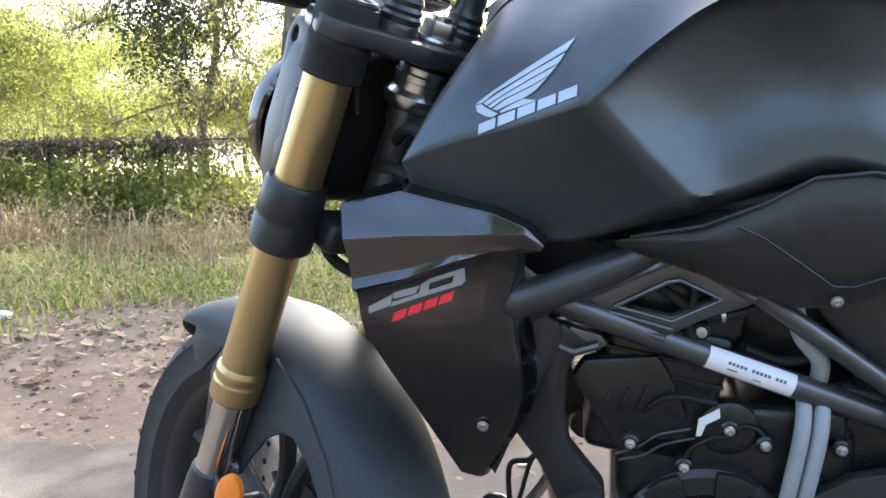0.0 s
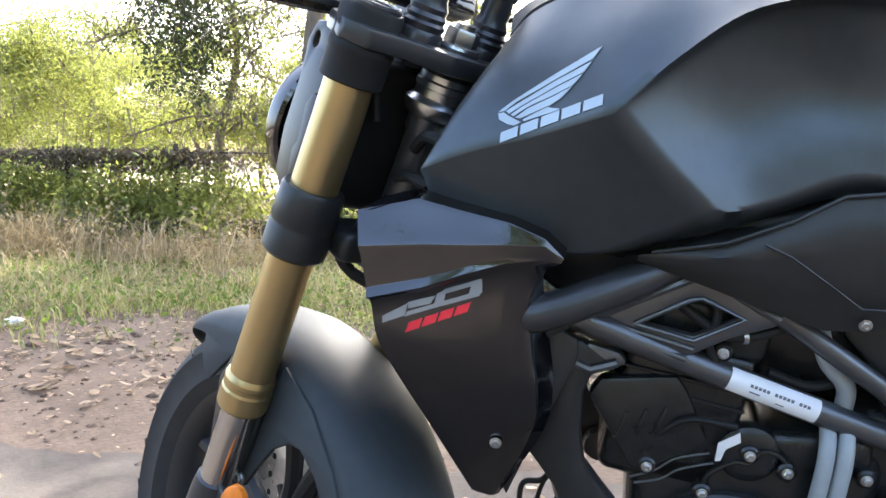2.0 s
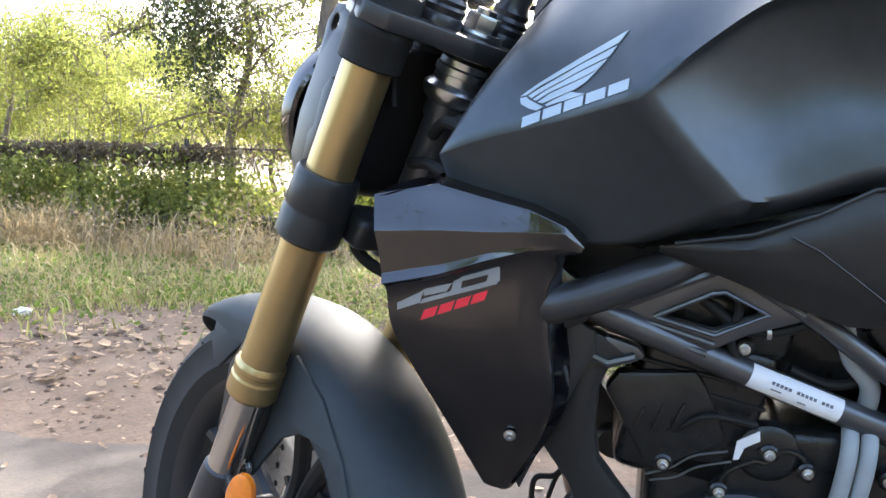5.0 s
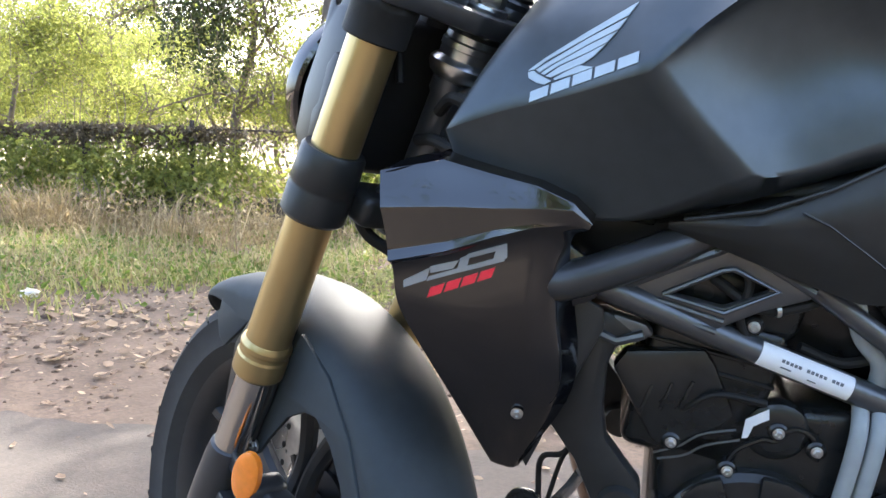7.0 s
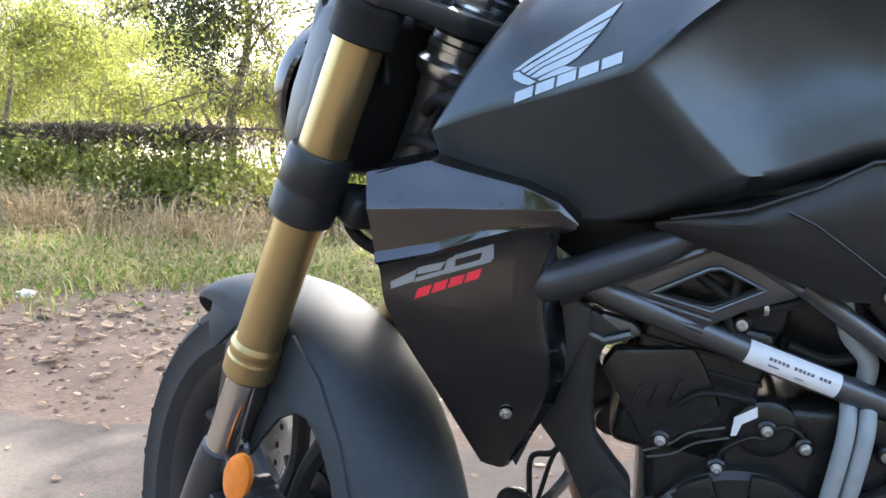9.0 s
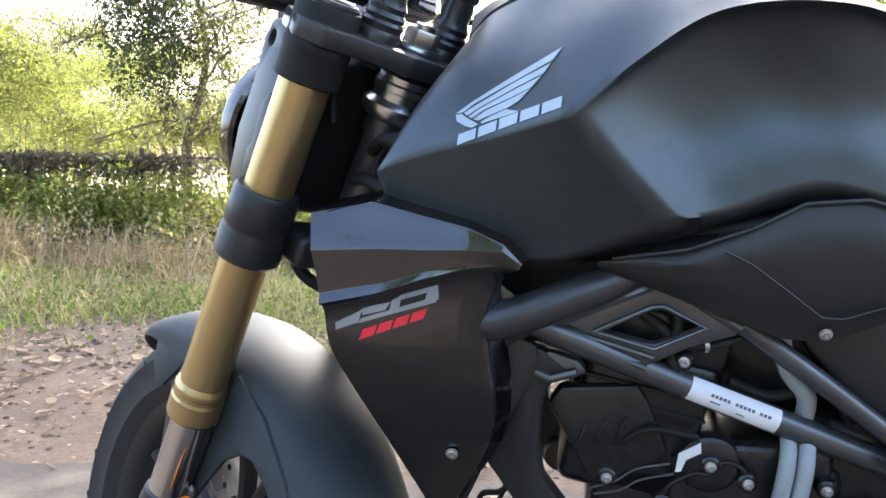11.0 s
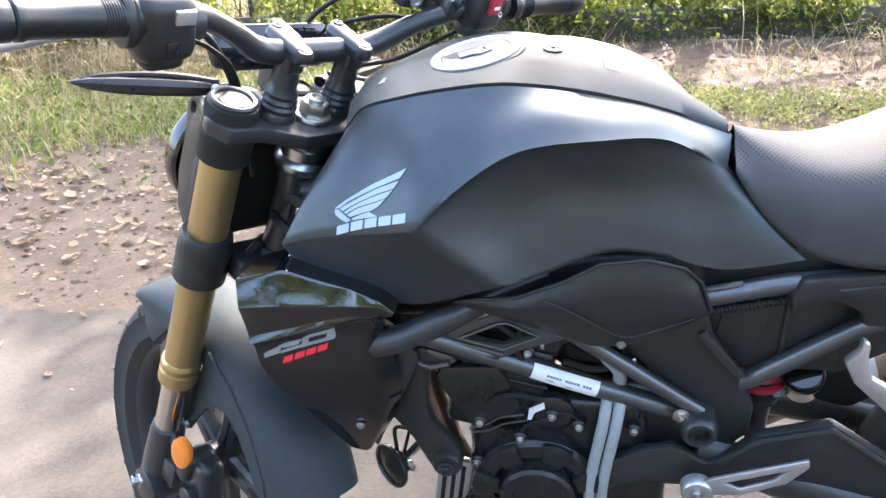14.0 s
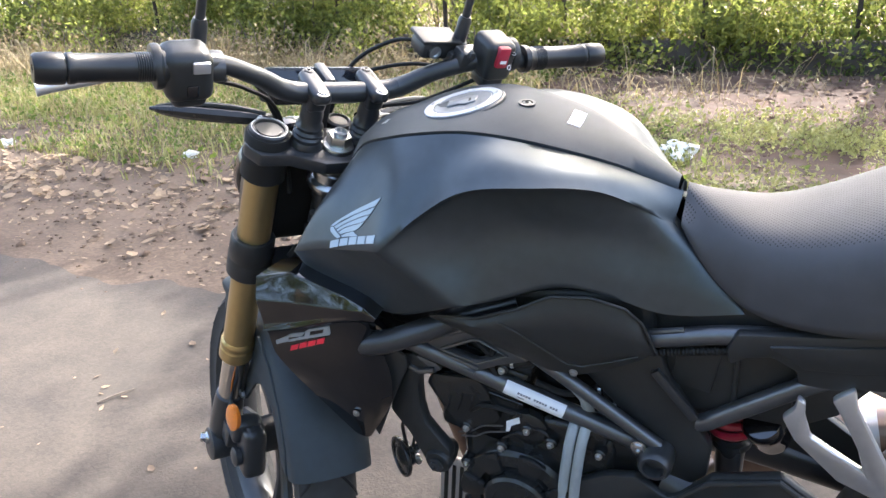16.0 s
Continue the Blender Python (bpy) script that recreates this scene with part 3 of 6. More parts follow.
part("sight_glass", join(ring([(0.006, 0), (0.009, 0), (0.009, 0.003), (0.006, 0.003)], stm(0.013, 0.122, 0.129, (-1, 0, 0)), 24), lathe([(0.006, 0), (0.006, 0.001)], stm(0.013, 0.122, 0.129, (-1, 0, 0)), 24)), M_STEEL, rp)
bolt("perch_bolt", st(-0.021, 0.158, 0.142), MS.to_3x3() @ Vector((-1, 0, 0.3)), 0.005, rp, M_FRAME)
bolt("perch_bolt", st(-0.020, -0.178, 0.122), MS.to_3x3() @ Vector((-1, 0, 0.2)), 0.0045, lp, M_FRAME)
# mirror stems
for s in (-1, 1):
    b0 = s * (0.196 if s < 0 else 0.165)
    up = basis(st(0.026, b0, 0.13), W_AX)
    stem = part("mirror_stem", join(lathe([(0.011, 0.0), (0.0115, 0.008), (0.0095, 0.010), (0.0095, 0.040), (0.0075, 0.046)], up, 20), sweep([st(0.026, b0, 0.170), st(0.026, b0, 0.225), st(0.022, b0 + s * 0.012, 0.255), st(0.014, b0 + s * 0.05, 0.30), st(0.010, b0 + s * 0.09, 0.345)], 0.0058, 12, 6)), M_FRAME, handlebar, "black mirror stem")
    mm = basis(st(0.008, b0 + s * 0.10, 0.375), MS.to_3x3() @ Vector((-1, 0, 0.1)), MS.to_3x3() @ Vector((0, 1, 0)))
    part("mirror_head", join(lathe([(0.02, -0.024), (0.045, -0.018), (0.056, -0.004), (0.056, 0.003), (0.052, 0.005)], mm @ Matrix.Diagonal((1.25, 0.8, 1, 1)), 36)), M_PLASTIC, stem, "black oval mirror")
# display
dm = stm(0.090, -0.004, 0.027, (-0.84, 0, 0.54), (0, 1, 0))
meter = part("meter_display", plate([(-0.082, -0.014), (-0.086, 0.010), (-0.074, 0.032), (0.074, 0.032), (0.086, 0.010), (0.082, -0.014), (0.06, -0.020), (-0.06, -0.020)], 0.018, dm, 0.004), M_ENGINE, bike, "slim dark instrument display")
part("screen", plate([(-0.078, -0.012), (-0.081, 0.009), (-0.071, 0.027), (0.071, 0.027), (0.081, 0.009), (0.078, -0.012)], 0.002, dm @ Matrix.Translation((0, 0, 0.0105)), 0.0005), M_SCREEN, meter, "glossy display glass")
part("meter_bracket", rbox((0.05, 0.016, 0.09), stm(0.082, 0, 0.018), 0.004), M_FRAME, meter)
# headlight: round shell on side brackets
hm = stm(0.100, 0, -0.145, (1, 0, -0.04), (0, 1, 0))
headlight = part("headlight", lathe([(0.030, -0.045), (0.056, -0.042), (0.070, -0.028), (0.074, -0.004), (0.075, 0.016), (0.079, 0.028)], hm, 56), M_RUBBER, bike, "round black headlight")
part("headlight_rim", ring([(0.078, 0.026), (0.086, 0.027), (0.0895, 0.031), (0.0905, 0.046), (0.088, 0.052), (0.082, 0.050), (0.079, 0.040)], hm, 64), M_GLOSS, headlight, "gloss black headlight rim")
part("lens", lathe([(0.083, 0.036), (0.075, 0.040), (0.05, 0.043), (0.02, 0.044)], hm, 48), M_SCREEN, headlight, "clear domed headlight lens")
for s in (-1, 1):
    hole = [(0.103 + 0.0055 * math.cos(a), -0.050 + 0.009 * math.sin(a)) for a in steps(0, 2 * math.pi * 11 / 12, 11)]
    part("bracket", plate([(0.048, -0.206), (0.080, -0.214), (0.104, -0.192), (0.113, -0.147), (0.112, -0.092), (0.117, -0.052), (0.110, -0.032), (0.088, -0.026), (0.064, -0.050), (0.050, -0.100)], 0.008, stm(0, s * 0.086, 0, (0, 1, 0), (1, 0, 0)), 0.003, holes=[hole]), M_FRAME, headlight, "satin black headlight bracket")
    part("bracket_step", plate([(0.056, -0.190), (0.074, -0.192), (0.082, -0.160), (0.076, -0.150), (0.082, -0.112), (0.074, -0.096), (0.060, -0.100)], 0.006, stm(0, s * 0.091, 0, (0, 1, 0), (1, 0, 0)), 0.002), M_PLASTIC, headlight)
# plain black block filling the gap between the fork tubes
part("black_block", rbox((0.066, 0.150, 0.165), stm(0.068, 0, -0.125), 0.016, 3), M_RUBBER, headlight, "plain black block filling the gap between the fork tubes")
# slim indicators
for s in (-1, 1):
    im = stm(0.080, s * 0.088, -0.010, (0.25, 0, 1), (0.36, s * 0.93, -0.12))
    ax = im @ Matrix.Rotation(math.pi / 2, 4, "Y")
    shell = lathe([(0.0075, -0.030), (0.0085, -0.004), (0.0115, 0.020), (0.0125, 0.060), (0.0115, 0.100), (0.0080, 0.128), (0.0020, 0.146)], ax @ Matrix.Diagonal((0.92, 1.30, 1, 1)), 10)
    ind = part("indicator", shell, M_ENGINE, bike, "slim tapered black indicator", angle=20)
    part("indicator_ridge", sweep([im @ Vector(p) for p in ((-0.010, 0, 0.007), (0.030, 0, 0.0115), (0.070, 0, 0.0118), (0.112, 0, 0.0085), (0.136, 0, 0.004))], [0.0035, 0.0042, 0.0042, 0.0035, 0.002], 8, 5), M_PLASTIC, ind)
    bolt("indicator_screw", st(0.064, s * 0.090, -0.002), MS.to_3x3() @ Vector((-0.6, s, 0.1)), 0.0045, ind)
    part("indicator_lens", sweep([st(0.112, s * 0.128, -0.014), st(0.124, s * 0.165, -0.020), st(0.134, s * 0.195, -0.026)], [0.005, 0.007, 0.004], 10, 5), M_AMBER, ind, "smoked amber indicator lens")
# ignition block and cables
part("ignition_lock", join(rbox((0.05, 0.05, 0.075), stm(0.070, 0.0, -0.060), 0.008), lathe([(0.018, 0), (0.019, 0.012), (0.015, 0.014), (0.013, 0.011)], stm(0.070, 0.03, -0.024), 24)), M_PLASTIC, bike, "black ignition lock block")
for i, pts in enumerate((
        [(0.02, -0.20, 0.116), (0.05, -0.15, 0.09), (0.07, -0.10, 0.05), (0.06, -0.06, -0.02), (0.02, -0.05, -0.10)],
        [(0.0, -0.18, 0.108), (0.03, -0.13, 0.07), (0.06, -0.075, 0.02), (0.05, -0.04, -0.06)],
        [(0.05, 0.12, 0.128), (0.085, 0.09, 0.105), (0.110, 0.05, 0.050), (0.09, 0.02, -0.04)],
        [(0.01, 0.17, 0.10), (0.06, 0.12, 0.085), (0.10, 0.06, 0.045), (0.10, 0.01, 0.0)],
        [(-0.01, 0.19, 0.10), (0.02, 0.13, 0.05), (0.05, 0.06, 0.01), (0.03, 0.03, -0.08)])):
    part("control_cable", sweep([st(*p) for p in pts], 0.0030 if i else 0.0042, 8, 8), M_RUBBER, bike, "thin black control cable")
part("brake_hose", sweep([(-0.285, -0.02, 0.730), (-0.310, -0.03, 0.705), (-0.318, -0.035, 0.690), (-0.308, -0.035, 0.672), (-0.285, -0.03, 0.655)], 0.0065, 10, 8), M_RUBBER, bike, "black brake hose loop")

for pts, r in (([(-0.235, -0.035, 0.80), (-0.215, -0.060, 0.815), (-0.185, -0.070, 0.80), (-0.165, -0.060, 0.775)], 0.006),
               ([(-0.165, -0.045, 0.835), (-0.150, -0.062, 0.822), (-0.150, -0.064, 0.795), (-0.165, -0.058, 0.770)], 0.009), ([(-0.26, -0.02, 0.77), (-0.235, -0.055, 0.775), (-0.205, -0.07, 0.765), (-0.175, -0.06, 0.755)], 0.006)):
    part("wiring_sleeve", sweep(pts, r, 10, 6), M_RUBBER, bike, "black sleeved wiring at the steering head")
part("head_bracket", rbox((0.045, 0.05, 0.04), pose(-0.155, -0.025, 0.830, 0, 25, 0), 0.008), M_PLASTIC, bike, "black bracket behind the head tube")
part("head_gusset", rbox((0.09, 0.075, 0.10), pose(-0.195, 0, 0.765, 0, 22, 0), 0.02, 3), M_FRAME, bike, "satin black head frame gusset")
for p in ((-0.205, -0.066, 0.80),):
    bolt("head_bolt", p, (-0.3, -1, 0.2), 0.005, bike)

# front fender: crown with side skirts
def fender_bm():
    bm = bmesh.new()
    rows = []
    n = 40
    for i in range(n + 1):
        f = i / n
        th = radians(27 + 113 * f)
        beak = max(0.0, 0.30 - f) / 0.30
        half = 0.067 - 0.0635 * beak ** 3
        R = 0.320 - 0.016 * f - 0.012 * beak ** 2
        lip = (0.016 + 0.010 * math.sin(math.pi * f)) * (1 - min(1.0, 1.6 * beak)) + 0.002
        dep = 1 - 0.92 * beak ** 0.8
        sec = [(-half - 0.001, R - 0.030 * dep - lip), (-half - 0.001, R - 0.034 * dep), (-half, R - 0.027 * dep), (-half * 0.90, R - 0.016 * dep), (-half * 0.72, R - 0.008 * dep), (-half * 0.4, R - 0.002 * dep), (0, R)]
        sec = sec + [(-b, r) for b, r in sec[-2::-1]]
        rows.append([bm.verts.new((r * math.cos(th), b, AXLE[1] + r * math.sin(th))) for b, r in sec])
    for a, b in zip(rows, rows[1:]):
        for j in range(len(a) - 1):
            bm.faces.new((a[j], a[j + 1], b[j + 1], b[j]))
    bmesh.ops.recalc_face_normals(bm, faces=bm.faces)
    bmesh.ops.solidify(bm, geom=bm.faces[:], thickness=0.003)
    bmesh.ops.transform(bm, matrix=MS, verts=bm.verts)
    return bm


fender = part("front_fender", fender_bm(), M_FENDER, bike, "satin dark grey front mudguard", angle=40)
for s in (-1, 1):
    panel = [(0.004, -0.378), (-0.060, -0.389), (-0.120, -0.420), (-0.168, -0.462), (-0.192, -0.500), (-0.160, -0.492), (-0.130, -0.464), (-0.098, -0.444), (-0.064, -0.436), (-0.044, -0.444), (-0.022, -0.468), (-0.006, -0.508), (0.004, -0.540), (0.018, -0.545), (0.022, -0.520), (0.012, -0.450)]
    part("fender_side", plate(panel, 0.006, stm(0, s * 0.068, 0, (0, -s, 0), (1, 0, 0)) if s > 0 else stm(0, s * 0.068, 0, (0, 1, 0), (1, 0, 0)), 0.002), M_FENDER, fender, "grey arched fender side panel")
    ear = [(0.176, -0.440), (0.148, -0.421), (0.135, -0.424), (0.128, -0.416), (0.105, -0.400), (0.108, -0.432), (0.140, -0.488), (0.156, -0.486), (0.172, -0.470)]
    part("fender_ear", plate(ear, 0.006, stm(0, s * 0.064, 0, (0, 1, 0), (1, 0, 0)), 0.002), M_FENDER, fender, "grey fender front lug")
    stay = [(0.088, -0.415), (0.100, -0.455), (0.080, -0.530), (0.048, -0.600), (0.016, -0.600), (0.012, -0.545), (0.006, -0.470), (0.006, -0.420), (0.024, -0.396), (0.060, -0.388)]
    part("fork_guard", plate(stay, 0.008, stm(0, s * 0.077, 0, (0, 1, 0), (1, 0, 0)), 0.003), M_PLASTIC, fender, "black fork guard plate")
    bolt("fender_bolt", st(0.010, s * 0.073, -0.532), MS.to_3x3() @ Vector((0, s, 0)), 0.006, fender)
# caliper and reflectors
part("brake_caliper", join(rbox((0.055, 0.040, 0.10), stm(-0.062, -0.075, -0.590, (0.25, 0, 1)), 0.012, 3), rbox((0.03, 0.05, 0.05), stm(-0.040, -0.082, -0.560), 0.010, 3), lathe([(0.016, 0), (0.017, 0.010), (0.012, 0.013)], stm(-0.066, -0.096, -0.600, (0, -1, 0)), 20)), M_FRAME, bike, "black brake caliper")
for s in (-1, 1):
    rmx = stm(-0.035, s * 0.104, -0.530, (-0.25, s, 0), (0, 0, 1))
    refl = part("reflector", lathe([(0.018, -0.003), (0.0195, 0.0), (0.0190, 0.005), (0.015, 0.007), (0.006, 0.0075)], rmx @ Matrix.Diagonal((1.55, 0.95, 1, 1)), 32), M_AMBER, bike, "oval amber side reflector")
    part("reflector_stay", rbox((0.05, 0.008, 0.02), stm(-0.012, s * 0.098, -0.545), 0.003), M_FRAME, refl)

# fuel tank: rows run from the seam down, columns from the nose to the seat
ROW_B = [(-0.138, -0.064, 0.903), (-0.117, -0.059, 0.925), (-0.075, -0.074, 0.942), (-0.030, -0.083, 0.954), (0.029, -0.084, 0.961), (0.085, -0.077, 0.955), (0.145, -0.065, 0.940), (0.205, -0.041, 0.915), (0.268, -0.016, 0.881)]
ROW_M = [(-0.174, -0.108, 0.852), (-0.140, -0.110, 0.875), (-0.095, -0.118, 0.888), (-0.040, -0.136, 0.907), (0.015, -0.122, 0.929), (0.073, -0.119, 0.946), (0.138, -0.108, 0.940), (0.203, -0.076, 0.919), (0.266, -0.032, 0.868)]
ROW_C = [(-0.206, -0.131, 0.797), (-0.160, -0.142, 0.814), (-0.108, -0.156, 0.828), (-0.046, -0.183, 0.849), (0.004, -0.160, 0.890), (0.058, -0.152, 0.922), (0.130, -0.140, 0.928), (0.200, -0.102, 0.912), (0.263, -0.046, 0.855)]
ROW_E = [(-0.200, -0.122, 0.772), (-0.142, -0.130, 0.746), (-0.066, -0.134, 0.724), (0.034, -0.158, 0.768), (0.076, -0.134, 0.769), (0.146, -0.112, 0.788), (0.204, -0.099, 0.776), (0.272, -0.084, 0.752), (0.350, -0.073, 0.759)]
ROW_F = [(-0.182, -0.070, 0.768), (-0.130, -0.085, 0.742), (-0.056, -0.095, 0.716), (0.034, -0.100, 0.736), (0.076, -0.094, 0.748), (0.146, -0.085, 0.768), (0.204, -0.075, 0.760), (0.272, -0.060, 0.742), (0.345, -0.050, 0.750)]
CORNER = 3


def between(p, q, t, dx=0.0, dy=0.0, dz=0.0):
    return (p[0] + (q[0] - p[0]) * t + dx, p[1] + (q[1] - p[1]) * t + dy, p[2] + (q[2] - p[2]) * t + dz)


# the side is a flat facet under the nose and a hollow behind the corner, deepest just below the crease
HOLLOW = (0.0, 0.0, 0.0, 0.0, 0.65, 1.0, 1.0, 0.8, 0.1)
ROW_C2 = [between(c, e, 0.10, dy=0.020 * k, dz=0.002 * k) for c, e, k in zip(ROW_C, ROW_E, HOLLOW)]
ROW_D = [between(c, e, 0.46, dy=0.028 * k) for c, e, k in zip(ROW_C, ROW_E, HOLLOW)]
ROW_D2 = [between(c, e, 0.80, dy=0.010 * k) for c, e, k in zip(ROW_C, ROW_E, HOLLOW)]


def wrapped(row):
    """Turns a row's two ends inwards, so that the shell has thick rims."""
    a, b = row[0], row[-1]
    return [(a[0] + 0.030, a[1] + 0.034, a[2]), (a[0] + 0.006, a[1] + 0.014, a[2])] + list(row) + [(b[0] + 0.002, b[1] + 0.006, b[2]), (b[0] + 0.002, b[1] + 0.022, b[2])]


def fine_row(row, k=6, corner=None):
    if corner is None:
        return smooth_path(row, k)
    return smooth_path(row[:corner + 1], k)[:-1] + smooth_path(row[corner:], k)


def loft(rows, k=5):
    """A sheet through rows of equally many points, rounded down the columns."""
    cols = [smooth_path([r[i] for r in rows], k) for i in range(len(rows[0]))]
    bm = bmesh.new()
    g = [[bm.verts.new(p) for p in c] for c in cols]
    for a, b in zip(g, g[1:]):
        for j in range(len(a) - 1):
            bm.faces.new((a[j], a[j + 1], b[j + 1], b[j]))
    return bm


def both_sides(bm):
    bmesh.ops.remove_doubles(bm, verts=bm.verts, dist=1e-5)
    out = join(mirror_copy(bm), bm)
    bmesh.ops.remove_doubles(out, verts=out.verts, dist=1e-5)
    return out


def mirror_copy(bm):
    out = bm.copy()
    for v in out.verts:
        v.co.y = -v.co.y
    bmesh.ops.reverse_faces(out, faces=out.faces)
    return out


def half_shell(rows, creases=(), corners=()):
    """Quads between rows of points on the near side and their mirror images; creases lists (row, column, row, column, weight)."""
    bm = bmesh.new()
    lay = bm.edges.layers.float.new("crease_edge")
    vlay = bm.verts.layers.float.new("crease_vert")
    for s in (1, -1):
        vs = [[bm.verts.new((x, y * s, z)) for x, y, z in r] for r in rows]
        for a, b in zip(vs, vs[1:]):
            for j in range(len(a) - 1):
                bm.faces.new((a[j], a[j + 1], b[j + 1], b[j]))
        for r1, c1, r2, c2, w in creases:
            e = bm.edges.get((vs[r1][c1], vs[r2][c2]))
            if e:
                e[lay] = w
        for r1, c1, w in corners:
            vs[r1][c1][vlay] = w
    bmesh.ops.remove_doubles(bm, verts=bm.verts, dist=1e-5)
    return bm


K = CORNER + 2
LIP_B = [(x, y * 0.93, z - 0.012) for x, y, z in ROW_B]
fb, fm_, fc = fine_row(wrapped(ROW_B)), fine_row(wrapped(ROW_M)), fine_row(wrapped(ROW_C), corner=K)
lower = [fine_row(wrapped(r), corner=K) for r in (ROW_C2, ROW_D, ROW_D2, ROW_E)]
tank_bm = join(loft([fine_row(wrapped(LIP_B)), fb]), loft([fb, fm_, fc]), loft([fc] + lower), loft([lower[-1], fine_row(wrapped(ROW_F), corner=K)]))
tank = part("fuel_tank", both_sides(tank_bm), M_TANK, bike, "matte black sculpted fuel tank", angle=75)
ROW_A = [(-0.128, 0, 0.934), (-0.108, 0, 0.944), (-0.072, 0, 0.954), (-0.030, 0, 0.963), (0.029, 0, 0.971), (0.085, 0, 0.967), (0.145, 0, 0.951), (0.205, 0, 0.926), (0.268, 0, 0.890)]
RIDGE = (0.0, 0.0, 0.0, 0.001, 0.003, 0.006, 0.006, 0.004, 0.002)
ROW_A2 = [(x, y * 0.50, z + (za - z) * 0.66 + k) for (x, y, z), (_, _, za), k in zip(ROW_B, ROW_A, RIDGE)]
ROW_B1 = [(x, y * 0.972, z + 0.0030) for x, y, z in ROW_B]
ROW_B2 = [(x, y * 0.955, z - 0.012) for x, y, z in ROW_B]
fa, fa2, fb1, fb2 = [fine_row(r) for r in (ROW_A, ROW_A2, ROW_B1, ROW_B2)]
tank_top = part("tank_top_cover", both_sides(join(loft([fa, fa2]), loft([fa2, fb1]), loft([fb1, fb2]))), M_TANK_DIM, bike, "matte black tank top cover", angle=60)
# filler cap
cm = basis((0.0, 0, 0.962), (-0.17, 0, 0.985)) @ Matrix.Diagonal((0.93, 0.93, 1, 1))
cap = part("filler_cap", lathe([(0.058, -0.006), (0.058, 0.0025), (0.0555, 0.0045), (0.0545, 0.0030)], cm, 64), M_FRAME, bike, "black fuel filler surround")
part("cap_ring", ring([(0.0535, 0.002), (0.0540, 0.0055), (0.0525, 0.0065), (0.0425, 0.0065), (0.0415, 0.0055), (0.0415, 0.002)], cm, 64), M_CAPRING, cap, "brushed metal cap ring")
part("cap_lid", lathe([(0.0408, 0.002), (0.0408, 0.0050), (0.0395, 0.0060), (0.030, 0.0056), (0.006, 0.0056)], cm, 64), M_CAPLID, cap, "grey lockable cap lid")
part("key_flap", plate([(-0.021, -0.011), (-0.006, -0.010), (0.003, -0.017), (0.018, -0.012), (0.021, 0.008), (0.008, 0.016), (-0.004, 0.010), (-0.019, 0.012)], 0.003, cm @ pose(0.0, 0.0, 0.0066, 0, 0, 20), 0.001), M_CAPLID, cap)
part("key_slot", rbox((0.003, 0.011, 0.0012), cm @ pose(0.012, -0.002, 0.0082, 0, 0, 20), 0), M_RUBBER, cap)
for i in range(5):
    a = 2 * math.pi * i / 5 + 0.5
    part("cap_screw", lathe([(0.0035, 0.0060), (0.0035, 0.0072), (0.0018, 0.0074), (0.0016, 0.0062)], cm @ pose(0.048 * math.cos(a), 0.048 * math.sin(a), 0), 12), M_STEEL, cap)
part("tank_screw", join(ring([(0.007, -0.002), (0.0105, -0.002), (0.0105, 0.001), (0.007, 0.001)], basis((0.082, 0.004, 0.9690), (0.12, 0, 1)), 24), lathe([(0.0058, -0.003), (0.0058, 0.0005), (0.003, 0.001), (0.0025, -0.001)], basis((0.082, 0.004, 0.9690), (0.12, 0, 1)), 16)), M_FRAME, tank_top)

# radiator shrouds
# each row runs from the front edge to the rear edge
BAND = [[(-0.258, -0.156, 0.765), (-0.206, -0.148, 0.774), (-0.165, -0.151, 0.764), (-0.127, -0.155, 0.756), (-0.097, -0.157, 0.743), (-0.082, -0.154, 0.726)],
        [(-0.2555, -0.1665, 0.751), (-0.205, -0.1585, 0.754), (-0.163, -0.1595, 0.750), (-0.126, -0.160, 0.7465), (-0.0975, -0.159, 0.7405), (-0.083, -0.1547, 0.7255)],
        [(-0.2535, -0.1745, 0.738), (-0.204, -0.1680, 0.739), (-0.162, -0.1665, 0.739), (-0.125, -0.1640, 0.7395), (-0.098, -0.1605, 0.7380), (-0.0835, -0.1550, 0.7250)],
        [(-0.2500, -0.1755, 0.720), (-0.2025, -0.1685, 0.723), (-0.161, -0.1668, 0.729), (-0.126, -0.1642, 0.7325), (-0.099, -0.1605, 0.7320), (-0.084, -0.1554, 0.7240)],
        [(-0.2475, -0.1770, 0.7020), (-0.201, -0.1690, 0.7095), (-0.160, -0.1672, 0.7210), (-0.127, -0.1645, 0.7270), (-0.100, -0.1602, 0.7278), (-0.0845, -0.1557, 0.7232)],
        [(-0.246, -0.1835, 0.6950), (-0.200, -0.1740, 0.7030), (-0.160, -0.1700, 0.7160), (-0.128, -0.1655, 0.7238), (-0.101, -0.1605, 0.7258), (-0.085, -0.156, 0.722)]]
